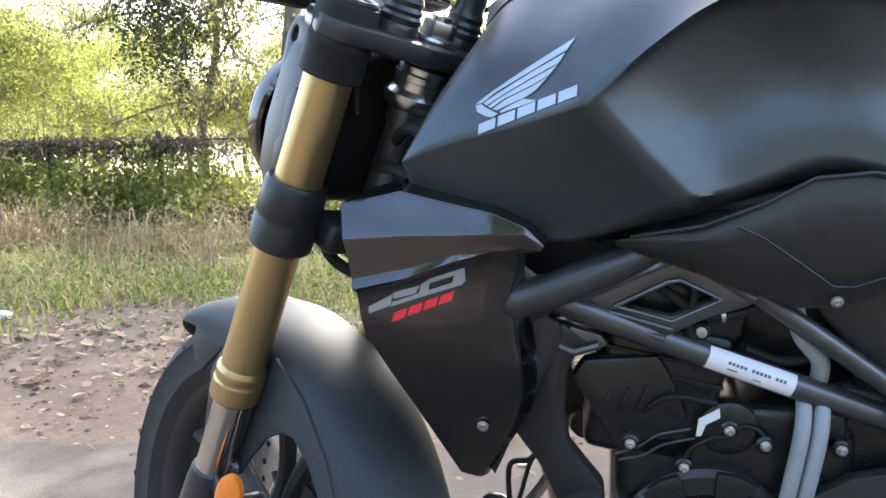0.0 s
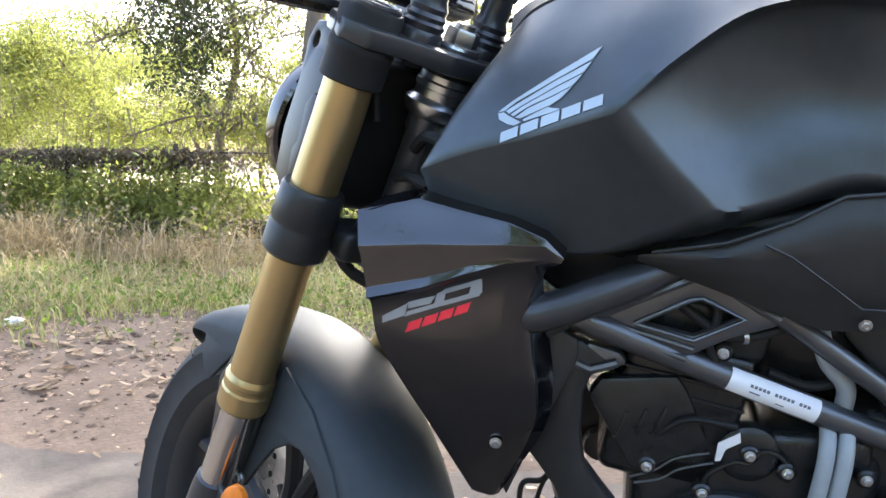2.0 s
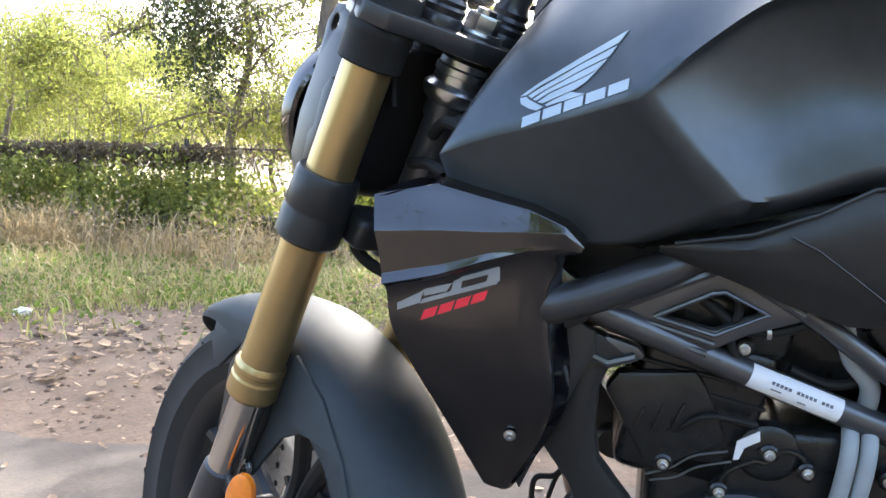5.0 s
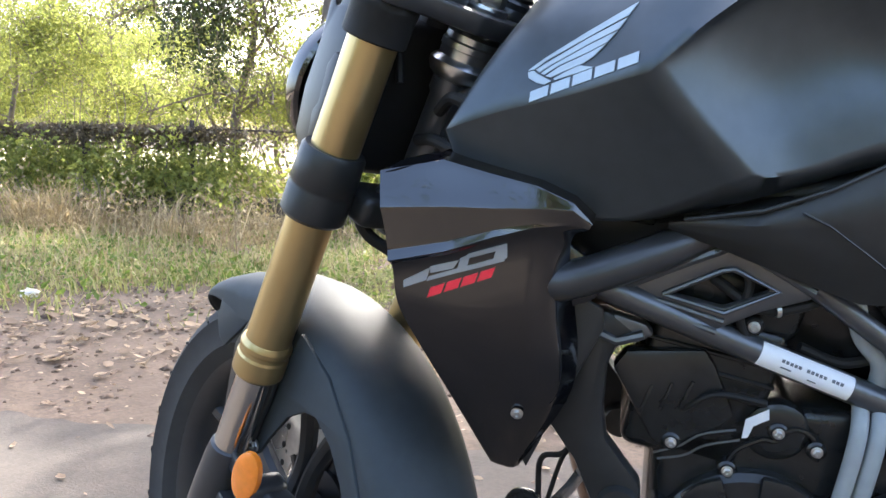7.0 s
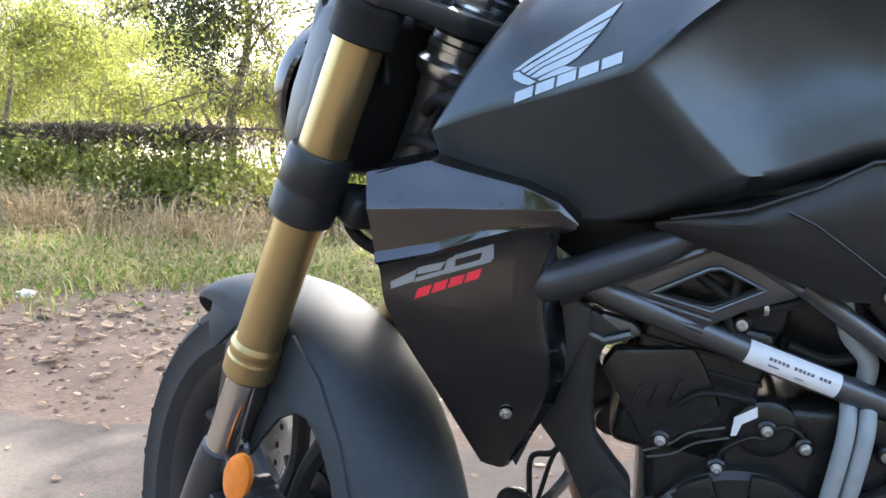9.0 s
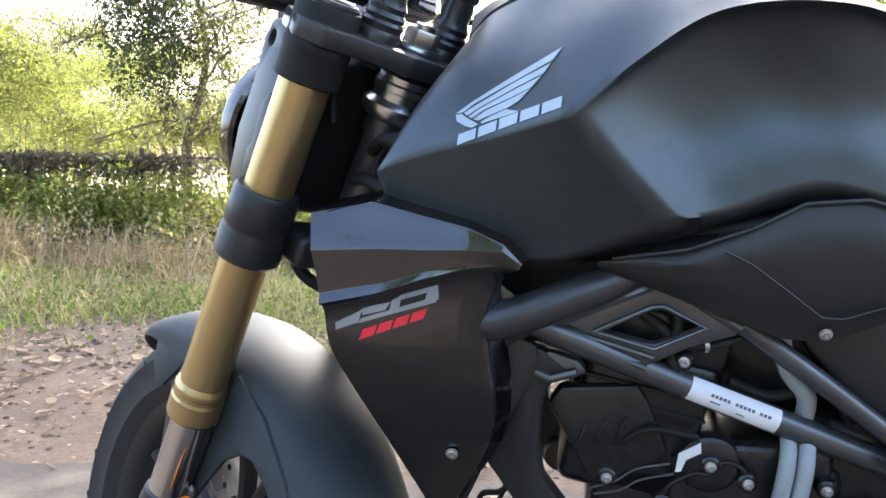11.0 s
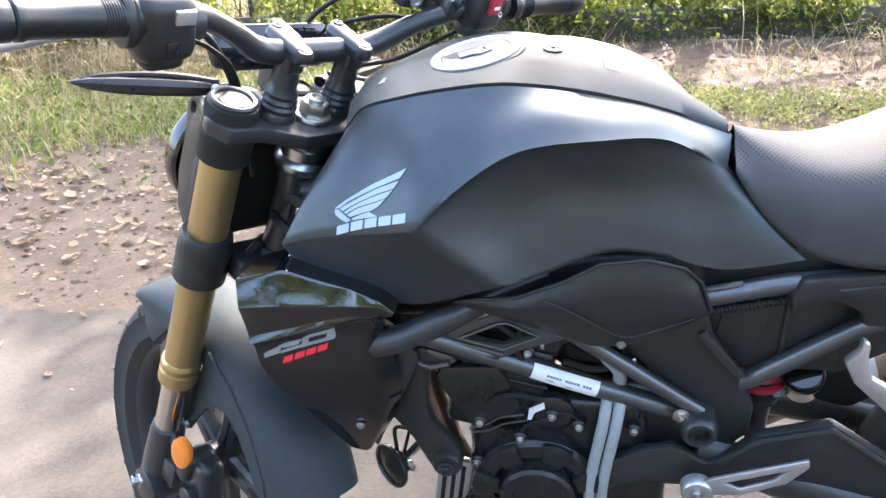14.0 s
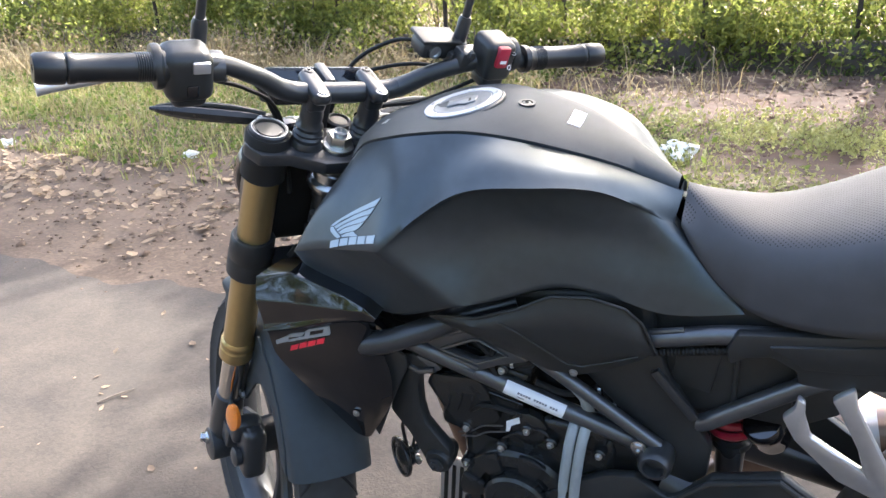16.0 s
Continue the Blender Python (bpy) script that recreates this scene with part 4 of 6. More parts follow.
PANEL = [BAND[5],
         [(-0.244, -0.176, 0.687), (-0.198, -0.168, 0.692), (-0.158, -0.164, 0.702), (-0.130, -0.160, 0.706), (-0.112, -0.156, 0.708), (-0.100, -0.146, 0.708)],
         [(-0.240, -0.176, 0.655), (-0.190, -0.172, 0.650), (-0.155, -0.168, 0.650), (-0.131, -0.165, 0.648), (-0.113, -0.154, 0.647), (-0.096, -0.130, 0.648)],
         [(-0.223, -0.168, 0.615), (-0.180, -0.167, 0.608), (-0.150, -0.165, 0.606), (-0.127, -0.161, 0.604), (-0.108, -0.148, 0.600), (-0.092, -0.126, 0.602)],
         [(-0.201, -0.154, 0.566), (-0.172, -0.155, 0.560), (-0.148, -0.154, 0.558), (-0.128, -0.152, 0.556), (-0.113, -0.143, 0.553), (-0.100, -0.128, 0.556)],
         [(-0.168, -0.130, 0.488), (-0.161, -0.1305, 0.486), (-0.155, -0.1305, 0.485), (-0.152, -0.1305, 0.484), (-0.147, -0.130, 0.484), (-0.142, -0.128, 0.486)]]
LIP = [[(-0.246, -0.112, 0.768), (-0.202, -0.106, 0.778), (-0.160, -0.112, 0.768), (-0.122, -0.116, 0.758), (-0.096, -0.118, 0.746), (-0.080, -0.120, 0.732)], BAND[0]]



def skin(rows, k=4):
    """A sheet through rows of points, straight along the rows and rounded across them."""
    fine = [[Vector(a).lerp(Vector(b), j / k) for a, b in zip(r, r[1:]) for j in range(k)] + [Vector(r[-1])] for r in rows]
    cols = [smooth_path([r[i] for r in fine], k) for i in range(len(fine[0]))]
    bm = bmesh.new()
    g = [[bm.verts.new(p) for p in c] for c in cols]
    for a, b in zip(g, g[1:]):
        for j in range(len(a) - 1):
            bm.faces.new((a[j], a[j + 1], b[j + 1], b[j]))
    return bm


def shroud_bm(s):
    bm = join(skin(LIP), skin(BAND[:3]), skin(BAND[2:5]), skin(BAND[4:]), skin(PANEL))
    bmesh.ops.remove_doubles(bm, verts=bm.verts, dist=0.0004)
    for v in bm.verts:
        v.co.y *= s
    bmesh.ops.recalc_face_normals(bm, faces=bm.faces)
    if sum(f.normal.y * f.calc_area() for f in bm.faces) * s > 0:
        bmesh.ops.reverse_faces(bm, faces=bm.faces)
    rim = [e for e in bm.edges if len(e.link_faces) == 2 and e.calc_face_angle() > 0.45]
    bmesh.ops.bevel(bm, geom=rim, offset=0.0012, segments=2, affect="EDGES", profile=0.6, clamp_overlap=True)
    bmesh.ops.solidify(bm, geom=bm.faces[:], thickness=0.004)
    return bm


shrouds = []
for s in (1, -1):
    sh = part("radiator_shroud", shroud_bm(s), M_GLOSS, bike, "gloss black faceted radiator shroud", angle=25)
    bolt("shroud_bolt", (-0.141, s * -0.1545, 0.553), (0, -s, -0.1), 0.0042, sh, h=0.004)
    shrouds.append(sh)
rad = part("radiator", rbox((0.034, 0.25, 0.20), basis((-0.150, 0, 0.60), (0.1, 0, 1)), 0.006), M_PLASTIC, bike, "black radiator core")
for z in steps(0.52, 0.68, 16):
    part("radiator_fin", rbox((0.037, 0.22, 0.002), basis((-0.150, 0, z), (0.1, 0, 1)), 0), M_ENGINE, rad)

# frame
def tube(name, pts, r, label="", mirrored=True, n=14, smooth=True, material=None):
    for s in ((1, -1) if mirrored else (1,)):
        bm = sweep([(x, y * s, z) for x, y, z in pts], r, n, 8, smooth=smooth)
        ob = part(name, bm, material or M_FRAME, bike, label)
    return ob


tube("frame_tube", [(-0.165, -0.045, 0.735), (-0.150, -0.105, 0.695), (-0.122, -0.138, 0.672), (-0.090, -0.138, 0.676), (-0.03, -0.116, 0.694), (0.02, -0.088, 0.710), (0.08, -0.066, 0.726)], [0.016, 0.016, 0.0160, 0.0165, 0.0165, 0.0155, 0.015], "satin black upper frame tube")
tube("frame_rail", [(-0.078, -0.100, 0.6585), (0.062, -0.084, 0.599), (0.248, -0.066, 0.525)], 0.0127, "satin black diagonal frame tube", smooth=False, material=M_TUBE)
tube("frame_stay", [(0.098, -0.088, 0.666), (0.180, -0.084, 0.606), (0.267, -0.079, 0.540)], 0.0095, "thin satin black frame stay", smooth=False, material=M_TUBE)
for s in (1, -1):
    g = plate([(-0.076, 0.648), (-0.016, 0.676), (0.028, 0.697), (0.041, 0.697), (0.102, 0.662), (0.100, 0.654), (0.060, 0.640), (0.034, 0.626), (0.018, 0.618), (-0.040, 0.638)], 0.012, side_m(-0.093 * s), 0.003, holes=[[(-0.018, 0.653), (0.024, 0.673), (0.034, 0.675), (0.068, 0.660), (0.030, 0.642)]])
    gus = part("frame_gusset", g, M_TUBE, bike, "triangular black frame gusset")
    for pts, r in (([(-0.072, 0.650), (-0.016, 0.677), (0.028, 0.697), (0.041, 0.6965), (0.101, 0.661)], 0.0046), ([(-0.022, 0.652), (0.026, 0.6765), (0.036, 0.678), (0.073, 0.660), (0.030, 0.638), (-0.022, 0.652)], 0.0026), ([(-0.058, 0.648), (0.024, 0.620)], 0.0034), ([(-0.042, 0.651), (0.030, 0.630)], 0.0030)):
        part("gusset_rib", sweep([(x, -0.0995 * s, z) for x, z in pts], r, 8, smooth=False), M_TUBE, gus)
    part("gusset_arm", plate([(-0.086, 0.604), (-0.076, 0.626), (-0.060, 0.630), (-0.034, 0.622), (-0.026, 0.612), (-0.040, 0.604), (-0.058, 0.598), (-0.066, 0.590)], 0.016, side_m(-0.090 * s), 0.004), M_TUBE, gus)
    d = plate([(-0.084, 0.632), (-0.068, 0.634), (-0.040, 0.612), (-0.058, 0.600), (-0.066, 0.580), (-0.068, 0.535), (-0.064, 0.505), (-0.046, 0.480), (-0.030, 0.459), (-0.030, 0.436), (-0.045, 0.418), (-0.066, 0.416), (-0.076, 0.436), (-0.094, 0.480), (-0.121, 0.520), (-0.112, 0.548), (-0.098, 0.585)], 0.024, side_m(-0.088 * s), 0.006)
    db = part("down_bracket", d, M_PLASTIC, bike, "cast black front frame bracket")
    part("tube_surround", plate([(-0.140, 0.652), (-0.128, 0.644), (-0.098, 0.645), (-0.078, 0.654), (-0.074, 0.664), (-0.084, 0.690), (-0.100, 0.702), (-0.126, 0.702), (-0.140, 0.690)], 0.022, side_m(-0.122 * s), 0.008), M_GLOSS, db, "black plastic surround behind the frame tube")
    part("radiator_side_plate", plate([(-0.150, 0.655), (-0.100, 0.655), (-0.072, 0.640), (-0.070, 0.622), (-0.109, 0.541), (-0.137, 0.476), (-0.148, 0.500), (-0.142, 0.560)], 0.006, side_m(-0.112 * s), 0.002), M_PLASTIC, db, "flat black plate beside the radiator")
    part("bracket_rib", sweep([(-0.074, -0.101 * s, 0.612), (-0.060, -0.101 * s, 0.606), (-0.036, -0.101 * s, 0.6135)], 0.0045, 8, smooth=False), M_TUBE, db)
    part("bracket_end", lathe([(0.010, -0.03), (0.018, -0.028), (0.021, -0.015), (0.021, 0.008), (0.018, 0.014), (0.010, 0.015)], basis((-0.050, -0.092 * s, 0.438), (0, -s, 0)), 28), M_PLASTIC, db, "round engine mount boss")
    bolt("mount_bolt", (-0.050, -0.110 * s, 0.438), (0, -s, 0), 0.009, db, M_FRAME)
    p = plate([(0.160, 0.640), (0.200, 0.668), (0.262, 0.690), (0.274, 0.650), (0.309, 0.588), (0.332, 0.542), (0.329, 0.496), (0.303, 0.466), (0.279, 0.470), (0.250, 0.500), (0.246, 0.545), (0.205, 0.590)], 0.020, side_m(-0.060 * s), 0.005)
    pv = part("pivot_plate", p, M_PLASTIC, bike, "black swingarm pivot plate")
    part("plate_rib", rbox((0.084, 0.010, 0.013), basis((0.284, -0.072 * s, 0.6245), (0.78, 0, 0.62), (0.62, 0, -0.78)), 0.003), M_FRAME, pv, "raised satin rib")
    part("pivot_cap", lathe([(0.012, -0.004), (0.014, 0.010), (0.018, 0.010), (0.021, 0.006), (0.023, -0.002), (0.023, -0.03)], basis((0.266, -0.096 * s, 0.523), (0, -s, 0)), 32), M_FRAME, pv, "round black pivot boss")
    bolt("pivot_bolt", (0.244, -0.090 * s, 0.541), (0, -s, 0), 0.008, pv)
    up = straight_path([(-0.022, -0.122, 0.722), (0.049, -0.128, 0.735), (0.100, -0.120, 0.752), (0.140, -0.111, 0.771), (0.188, -0.106, 0.774), (0.228, -0.102, 0.763), (0.245, -0.099, 0.744), (0.260, -0.094, 0.703)], 4)
    lo = straight_path([(-0.022, -0.118, 0.716), (0.030, -0.114, 0.696), (0.085, -0.110, 0.674), (0.134, -0.107, 0.656), (0.170, -0.103, 0.654), (0.207, -0.099, 0.667), (0.237, -0.096, 0.683), (0.260, -0.093, 0.697)], 4)
    bm = bmesh.new()
    g = []
    for i, (p, q) in enumerate(zip(up, lo)):
        col = []
        for j in range(9):
            v = j / 8
            w = p.lerp(q, v)
            bulge = 0.012 * min(1.0, 4 * v) * min(1.0, 3 * (1 - v)) * min(1.0, 6 * i / len(up)) * min(1.0, 6 * (1 - i / (len(up) - 1)))
            col.append(bm.verts.new((w.x, (w.y - bulge) * s, w.z)))
        g.append(col)
    for a, b in zip(g, g[1:]):
        for j in range(8):
            bm.faces.new((a[j], a[j + 1], b[j + 1], b[j]))
    bmesh.ops.recalc_face_normals(bm, faces=bm.faces)
    bmesh.ops.solidify(bm, geom=bm.faces[:], thickness=0.005)
    ac = part("airbox_cover", bm, M_PLASTIC, bike, "textured black airbox side cover", angle=50)
    bolt("cover_bolt", (0.166, -0.112 * s, 0.664), (0, -s, -0.2), 0.0042, ac, h=0.004)
    part("cover_line", sweep([(-0.010, -0.1235 * s, 0.7255), (0.049, -0.1325 * s, 0.7375), (0.100, -0.1235 * s, 0.7545), (0.140, -0.114 * s, 0.7735), (0.188, -0.109 * s, 0.7765), (0.228, -0.105 * s, 0.765), (0.247, -0.101 * s, 0.745), (0.262, -0.095 * s, 0.703)], 0.0020, 8, smooth=False), M_PLASTIC, ac)
    part("cover_inset", sweep([(0.244, -0.1055 * s, 0.700), (0.214, -0.111 * s, 0.690), (0.178, -0.1165 * s, 0.679), (0.160, -0.1185 * s, 0.680)], 0.0010, 6, smooth=False), M_PLASTIC, ac)
    part("cover_inset", sweep([(0.078, -0.1335 * s, 0.737), (0.100, -0.131 * s, 0.726), (0.132, -0.125 * s, 0.702), (0.160, -0.1185 * s, 0.680)], 0.0010, 6, smooth=False), M_PLASTIC, ac)
tube("subframe_rail", [(0.20, -0.072, 0.700), (0.256, -0.080, 0.712), (0.347, -0.080, 0.735), (0.48, -0.083, 0.755), (0.75, -0.080, 0.81)], 0.0115, "satin black rear frame rail", material=M_TUBE)
tube("subframe_stay", [(0.300, -0.055, 0.565), (0.325, -0.062, 0.584), (0.427, -0.068, 0.669), (0.50, -0.075, 0.725)], 0.0120, "satin black rear frame stay", smooth=False, material=M_TUBE)
for s in (1, -1):
    sp = part("side_panel", plate([(0.345, 0.702), (0.342, 0.727), (0.350, 0.747), (0.373, 0.751), (0.451, 0.763), (0.62, 0.795), (0.66, 0.78), (0.58, 0.72), (0.503, 0.700), (0.476, 0.697), (0.456, 0.690), (0.419, 0.692), (0.417, 0.708), (0.391, 0.722), (0.365, 0.716)], 0.018, side_m(-0.088 * s), 0.005), M_PLASTIC, bike, "black rear side panel")
    part("panel_step", plate([(0.385, 0.740), (0.451, 0.752), (0.60, 0.782), (0.56, 0.745), (0.48, 0.722), (0.425, 0.716)], 0.006, side_m(-0.098 * s), 0.003), M_PLASTIC, sp)
    part("rail_strap", sweep([(0.252, -0.083 * s, 0.7225), (0.270, -0.084 * s, 0.728), (0.293, -0.083 * s, 0.7335)], 0.004, 8), M_TUBE, bike, "grey metal strap")
bbox = part("battery_box", rbox((0.160, 0.112, 0.13), pose(0.340, 0, 0.655), 0.010), M_PLASTIC, bike, "black battery tray")
part("tray_ridge", rbox((0.050, 0.004, 0.07), pose(0.305, -0.058, 0.665, 0, 10, 0), 0.0015), M_PLASTIC, bbox)
part("tray_rib", rbox((0.006, 0.006, 0.11), pose(0.352, -0.058, 0.660), 0.002), M_PLASTIC, bbox)
part("inner_panel", plate([(0.36, 0.60), (0.37, 0.70), (0.45, 0.72), (0.52, 0.70), (0.47, 0.62), (0.42, 0.585)], 0.010, side_m(-0.045), 0.003), M_PLASTIC, bike, "black inner rear panel")
part("under_seat_tray", rbox((0.22, 0.13, 0.07), pose(0.33, 0, 0.735, 0, -8, 0), 0.010), M_PLASTIC, bike, "black tray under the seat")
con = [(0.258 + 0.085 * i / 40, -0.081, 0.692 + 0.021 * i / 40) for i in range(41)]
part("conduit", sweep(con, [0.0048 if i % 2 else 0.0060 for i in range(41)], 10, smooth=False), M_RUBBER, bike, "corrugated black cable conduit")

# seat
SEAT = []
for x, zt, ht, zb, hb in ((0.277, 0.884, 0.016, 0.848, 0.044), (0.298, 0.875, 0.036, 0.815, 0.059), (0.336, 0.866, 0.058, 0.778, 0.073), (0.37, 0.860, 0.072, 0.763, 0.086), (0.43, 0.875, 0.088, 0.764, 0.104), (0.50, 0.908, 0.102, 0.778, 0.116), (0.58, 0.935, 0.110, 0.802, 0.120), (0.66, 0.950, 0.095, 0.825, 0.105), (0.74, 0.960, 0.070, 0.850, 0.080)):
    SEAT.append([(x, 0, zt), (x, -ht * 0.6, zt - 0.003), (x, -ht, zt - 0.016), (x, -hb, (zt + zb) / 2 - 0.010), (x, -hb * 0.97, zb), (x, -hb * 0.6, zb - 0.004)])
seat_rows = [[col[i] for col in SEAT] for i in range(6)]
cs = [(4, j, 4, j + 1, 0.8) for j in range(8)] + [(r, 0, r + 1, 0, 0.9) for r in range(5)] + [(r, 8, r + 1, 8, 0.6) for r in range(5)]
part("seat", half_shell(seat_rows, cs), M_SEAT, bike, "black perforated vinyl rider seat", sub=2)

# engine
eng = part("engine", rbox((0.235, 0.150, 0.19), pose(0.095, 0, 0.43), 0.022, 3), M_ENGINE, bike, "black single-cylinder engine")
part("cylinder", rbox((0.12, 0.150, 0.15), pose(0.020, 0, 0.550, 0, 12, 0), 0.012, 3), M_ENGINE, eng)
part("cylinder_head", rbox((0.12, 0.146, 0.06), pose(0.045, 0, 0.640, 0, 12, 0), 0.014, 3), M_ENGINE, eng)
part("gearbox", rbox((0.16, 0.14, 0.10), pose(0.16, 0, 0.36), 0.02, 3), M_ENGINE, eng)
part("clutch_housing", rbox((0.10, 0.15, 0.05), pose(0.15, 0, 0.515), 0.012, 3), M_ENGINE, eng)
for z in steps(0.555, 0.61, 3):
    part("cylinder_fin", rbox((0.124, 0.158, 0.004), pose(0.018 - (0.555 - z) * 0.2, 0, z, 0, 12, 0), 0.001, 1), M_ENGINE, eng)
part("airbox", rbox((0.38, 0.15, 0.09), pose(0.07, 0, 0.712, 0, -4, 0), 0.02, 3), M_PLASTIC, bike, "black plastic airbox under the tank")
part("throttle_body", rbox((0.13, 0.11, 0.13), pose(0.145, 0.01, 0.62), 0.03, 3), M_ENGINE, bike, "black throttle body")
part("gearbox_cover", rbox((0.13, 0.13, 0.15), pose(0.225, 0, 0.49), 0.02, 3), M_ENGINE, eng)
for pts, r in (([(0.02, -0.082, 0.665), (0.06, -0.088, 0.640), (0.10, -0.085, 0.645), (0.13, -0.07, 0.66)], 0.005), ([(0.03, -0.078, 0.69), (0.05, -0.09, 0.665), (0.045, -0.09, 0.63), (0.06, -0.085, 0.60)], 0.004),
               ([(0.10, -0.07, 0.60), (0.14, -0.064, 0.585), (0.18, -0.060, 0.60), (0.20, -0.055, 0.63)], 0.005), ([(0.19, -0.060, 0.60), (0.21, -0.058, 0.56), (0.225, -0.055, 0.52)], 0.004), ([(0.00, -0.08, 0.53), (0.03, -0.088, 0.555), (0.075, -0.086, 0.55)], 0.003)):
    part("engine_hose", sweep(pts, r, 9, 6), M_RUBBER, bike, "thin black engine bay hose")
for p in ((0.075, -0.088, 0.64), (0.125, -0.085, 0.648), (0.185, -0.060, 0.60), (0.205, -0.058, 0.575)):
    part("hose_clip", ring([(0.0055, -0.002), (0.0068, -0.002), (0.0068, 0.002), (0.0055, 0.002)], basis(p, (1, 0.2, 0.1)), 16), M_STEEL, bike)
part("wiring_loom", sweep([(-0.10, -0.07, 0.735), (-0.04, -0.075, 0.718), (0.02, -0.08, 0.722), (0.06, -0.07, 0.70), (0.10, -0.075, 0.66)], 0.008, 10), M_RUBBER, bike, "black wiring loom")
part("loom_connector", rbox((0.030, 0.016, 0.018), pose(-0.045, -0.088, 0.722, 0, 10, 0), 0.004), M_ENGINE, bike, "black wiring connector")
head_plate = part("cylinder_cover", plate([(-0.062, 0.572), (-0.050, 0.590), (0.020, 0.596), (0.030, 0.580), (0.050, 0.532), (0.040, 0.520), (-0.010, 0.492), (-0.022, 0.498)], 0.020, side_m(-0.074), 0.005), M_ENGINE, eng, "black cylinder side cover")
for x, z in ((-0.030, 0.556), (-0.012, 0.560), (0.006, 0.563)):
    part("cover_fin", rbox((0.0035, 0.004, 0.030), pose(x, -0.0855, z - 0.012, 0, 20, 0), 0.001), M_ENGINE, head_plate)
for s in (1, -1):
    cmx = basis((0.070, -0.074 * s, 0.392), (0, -s, 0))
    cov = part("crankcase_cover", lathe([(0.086, 0.0), (0.086, 0.012), (0.080, 0.018), (0.062, 0.020), (0.060, 0.012), (0.052, 0.010), (0.050, 0.016), (0.046, 0.020), (0.01, 0.020)], cmx, 48), M_ENGINE, eng, "round ribbed black crankcase cover")
    for k in range(7):
        a = 2 * math.pi * k / 7 + 0.35
        part("cover_rib", plate([(0.050, -0.012), (0.086, -0.022), (0.090, 0.0), (0.086, 0.022), (0.050, 0.012)], 0.010, cmx @ pose(0, 0, 0.020, 0, 0, math.degrees(a)), 0.004), M_ENGINE, cov)
    part("cover_cap", lathe([(0.050, 0.010), (0.050, 0.030), (0.046, 0.034), (0.034, 0.034), (0.032, 0.031), (0.010, 0.031)], cmx, 40), M_ENGINE, cov, "raised round cover cap")
    for x, z in ((-0.005, 0.502), (0.047, 0.478), (0.088, 0.521), (0.122, 0.506), (0.190, 0.505), (0.058, 0.622), (0.140, 0.440), (-0.012, 0.43)):
        boss = part("bolt_boss", lathe([(0.010, -0.02), (0.009, 0.006), (0.007, 0.008)], basis((x, -0.078 * s, z), (0, -s, 0)), 18), M_ENGINE, eng)
        bolt("case_bolt", (x, -0.086 * s, z), (0, -s, 0), 0.0040, eng, h=0.005)
    part("case_rib", sweep([(-0.020, -0.083 * s, 0.488), (0.003, -0.084 * s, 0.498), (0.022, -0.084 * s, 0.512), (0.052, -0.084 * s, 0.520)], 0.0012, 8), M_TUBE, eng, "satin joint line")
    part("case_rib", sweep([(-0.016, -0.083 * s, 0.482), (0.008, -0.084 * s, 0.489), (0.026, -0.084 * s, 0.501), (0.056, -0.084 * s, 0.510)], 0.0012, 8), M_TUBE, eng)
    part("gasket_line", sweep([(0.048, -0.081 * s, 0.486), (0.055, -0.083 * s, 0.500), (0.075, -0.083 * s, 0.512), (0.087, -0.083 * s, 0.512), (0.100, -0.083 * s, 0.525), (0.118, -0.082 * s, 0.518), (0.124, -0.081 * s, 0.495)], 0.0026, 8), M_ENGINE, eng)
    part("case_shoulder", lathe([(0.030, -0.006), (0.028, 0.004), (0.022, 0.008), (0.010, 0.008)], basis((0.088, -0.074 * s, 0.518), (0, -s, 0)), 28), M_ENGINE, eng)
part("case_label", plate([(-0.011, -0.017), (-0.009, 0.002), (0.010, 0.014), (0.011, 0.004), (-0.002, -0.004), (-0.006, -0.016)], 0.001, side_m(-0.0855) @ pose(0.068, 0.530, 0), 0.0), M_WHITE, eng, "small white engine sticker")
for i, dx in enumerate((0.0, 0.016)):
    part("breather_hose", sweep([(0.137 + dx, -0.092, 0.36), (0.140 + dx, -0.094, 0.43), (0.152 + dx, -0.092, 0.525), (0.158 + dx, -0.060, 0.56)], 0.0075, 14, 8), M_GREYHOSE, bike, "pale grey breather hose")
part("coolant_hose", sweep([(0.140, -0.065, 0.655), (0.150, -0.070, 0.615), (0.168, -0.070, 0.590), (0.170, -0.062, 0.560)], 0.0085, 14, 8), M_GREYHOSE, bike, "grey coolant hose")
# horn
hn = basis((-0.140, -0.060, 0.382), (-0.62, -0.78, 0.1))
horn = part("horn", lathe([(0.016, -0.022), (0.024, -0.018), (0.027, -0.008), (0.036, -0.006), (0.040, -0.003), (0.041, 0.001), (0.040, 0.004), (0.035, 0.005), (0.033, 0.002), (0.022, 0.003), (0.012, 0.007), (0.008, 0.008)], hn @ Matrix.Scale(0.84, 4), 40), M_ENGINE, bike, "round black horn")
bolt("horn_bolt", (-0.119, -0.052, 0.378), (0.8, -0.5, -0.1), 0.006, horn, h=0.012)
part("horn_bracket", sweep([(-0.125, -0.05, 0.385), (-0.10, -0.055, 0.42), (-0.085, -0.065, 0.45)], 0.006, 8, flat=0.4), M_STEEL, horn)
part("horn_wire", join(sweep([(-0.130, -0.055, 0.40), (-0.128, -0.060, 0.455), (-0.105, -0.07, 0.47), (-0.09, -0.075, 0.50)], 0.003, 8), sweep([(-0.122, -0.050, 0.40), (-0.105, -0.055, 0.46), (-0.088, -0.07, 0.475)], 0.0025, 8)), M_RUBBER, horn)
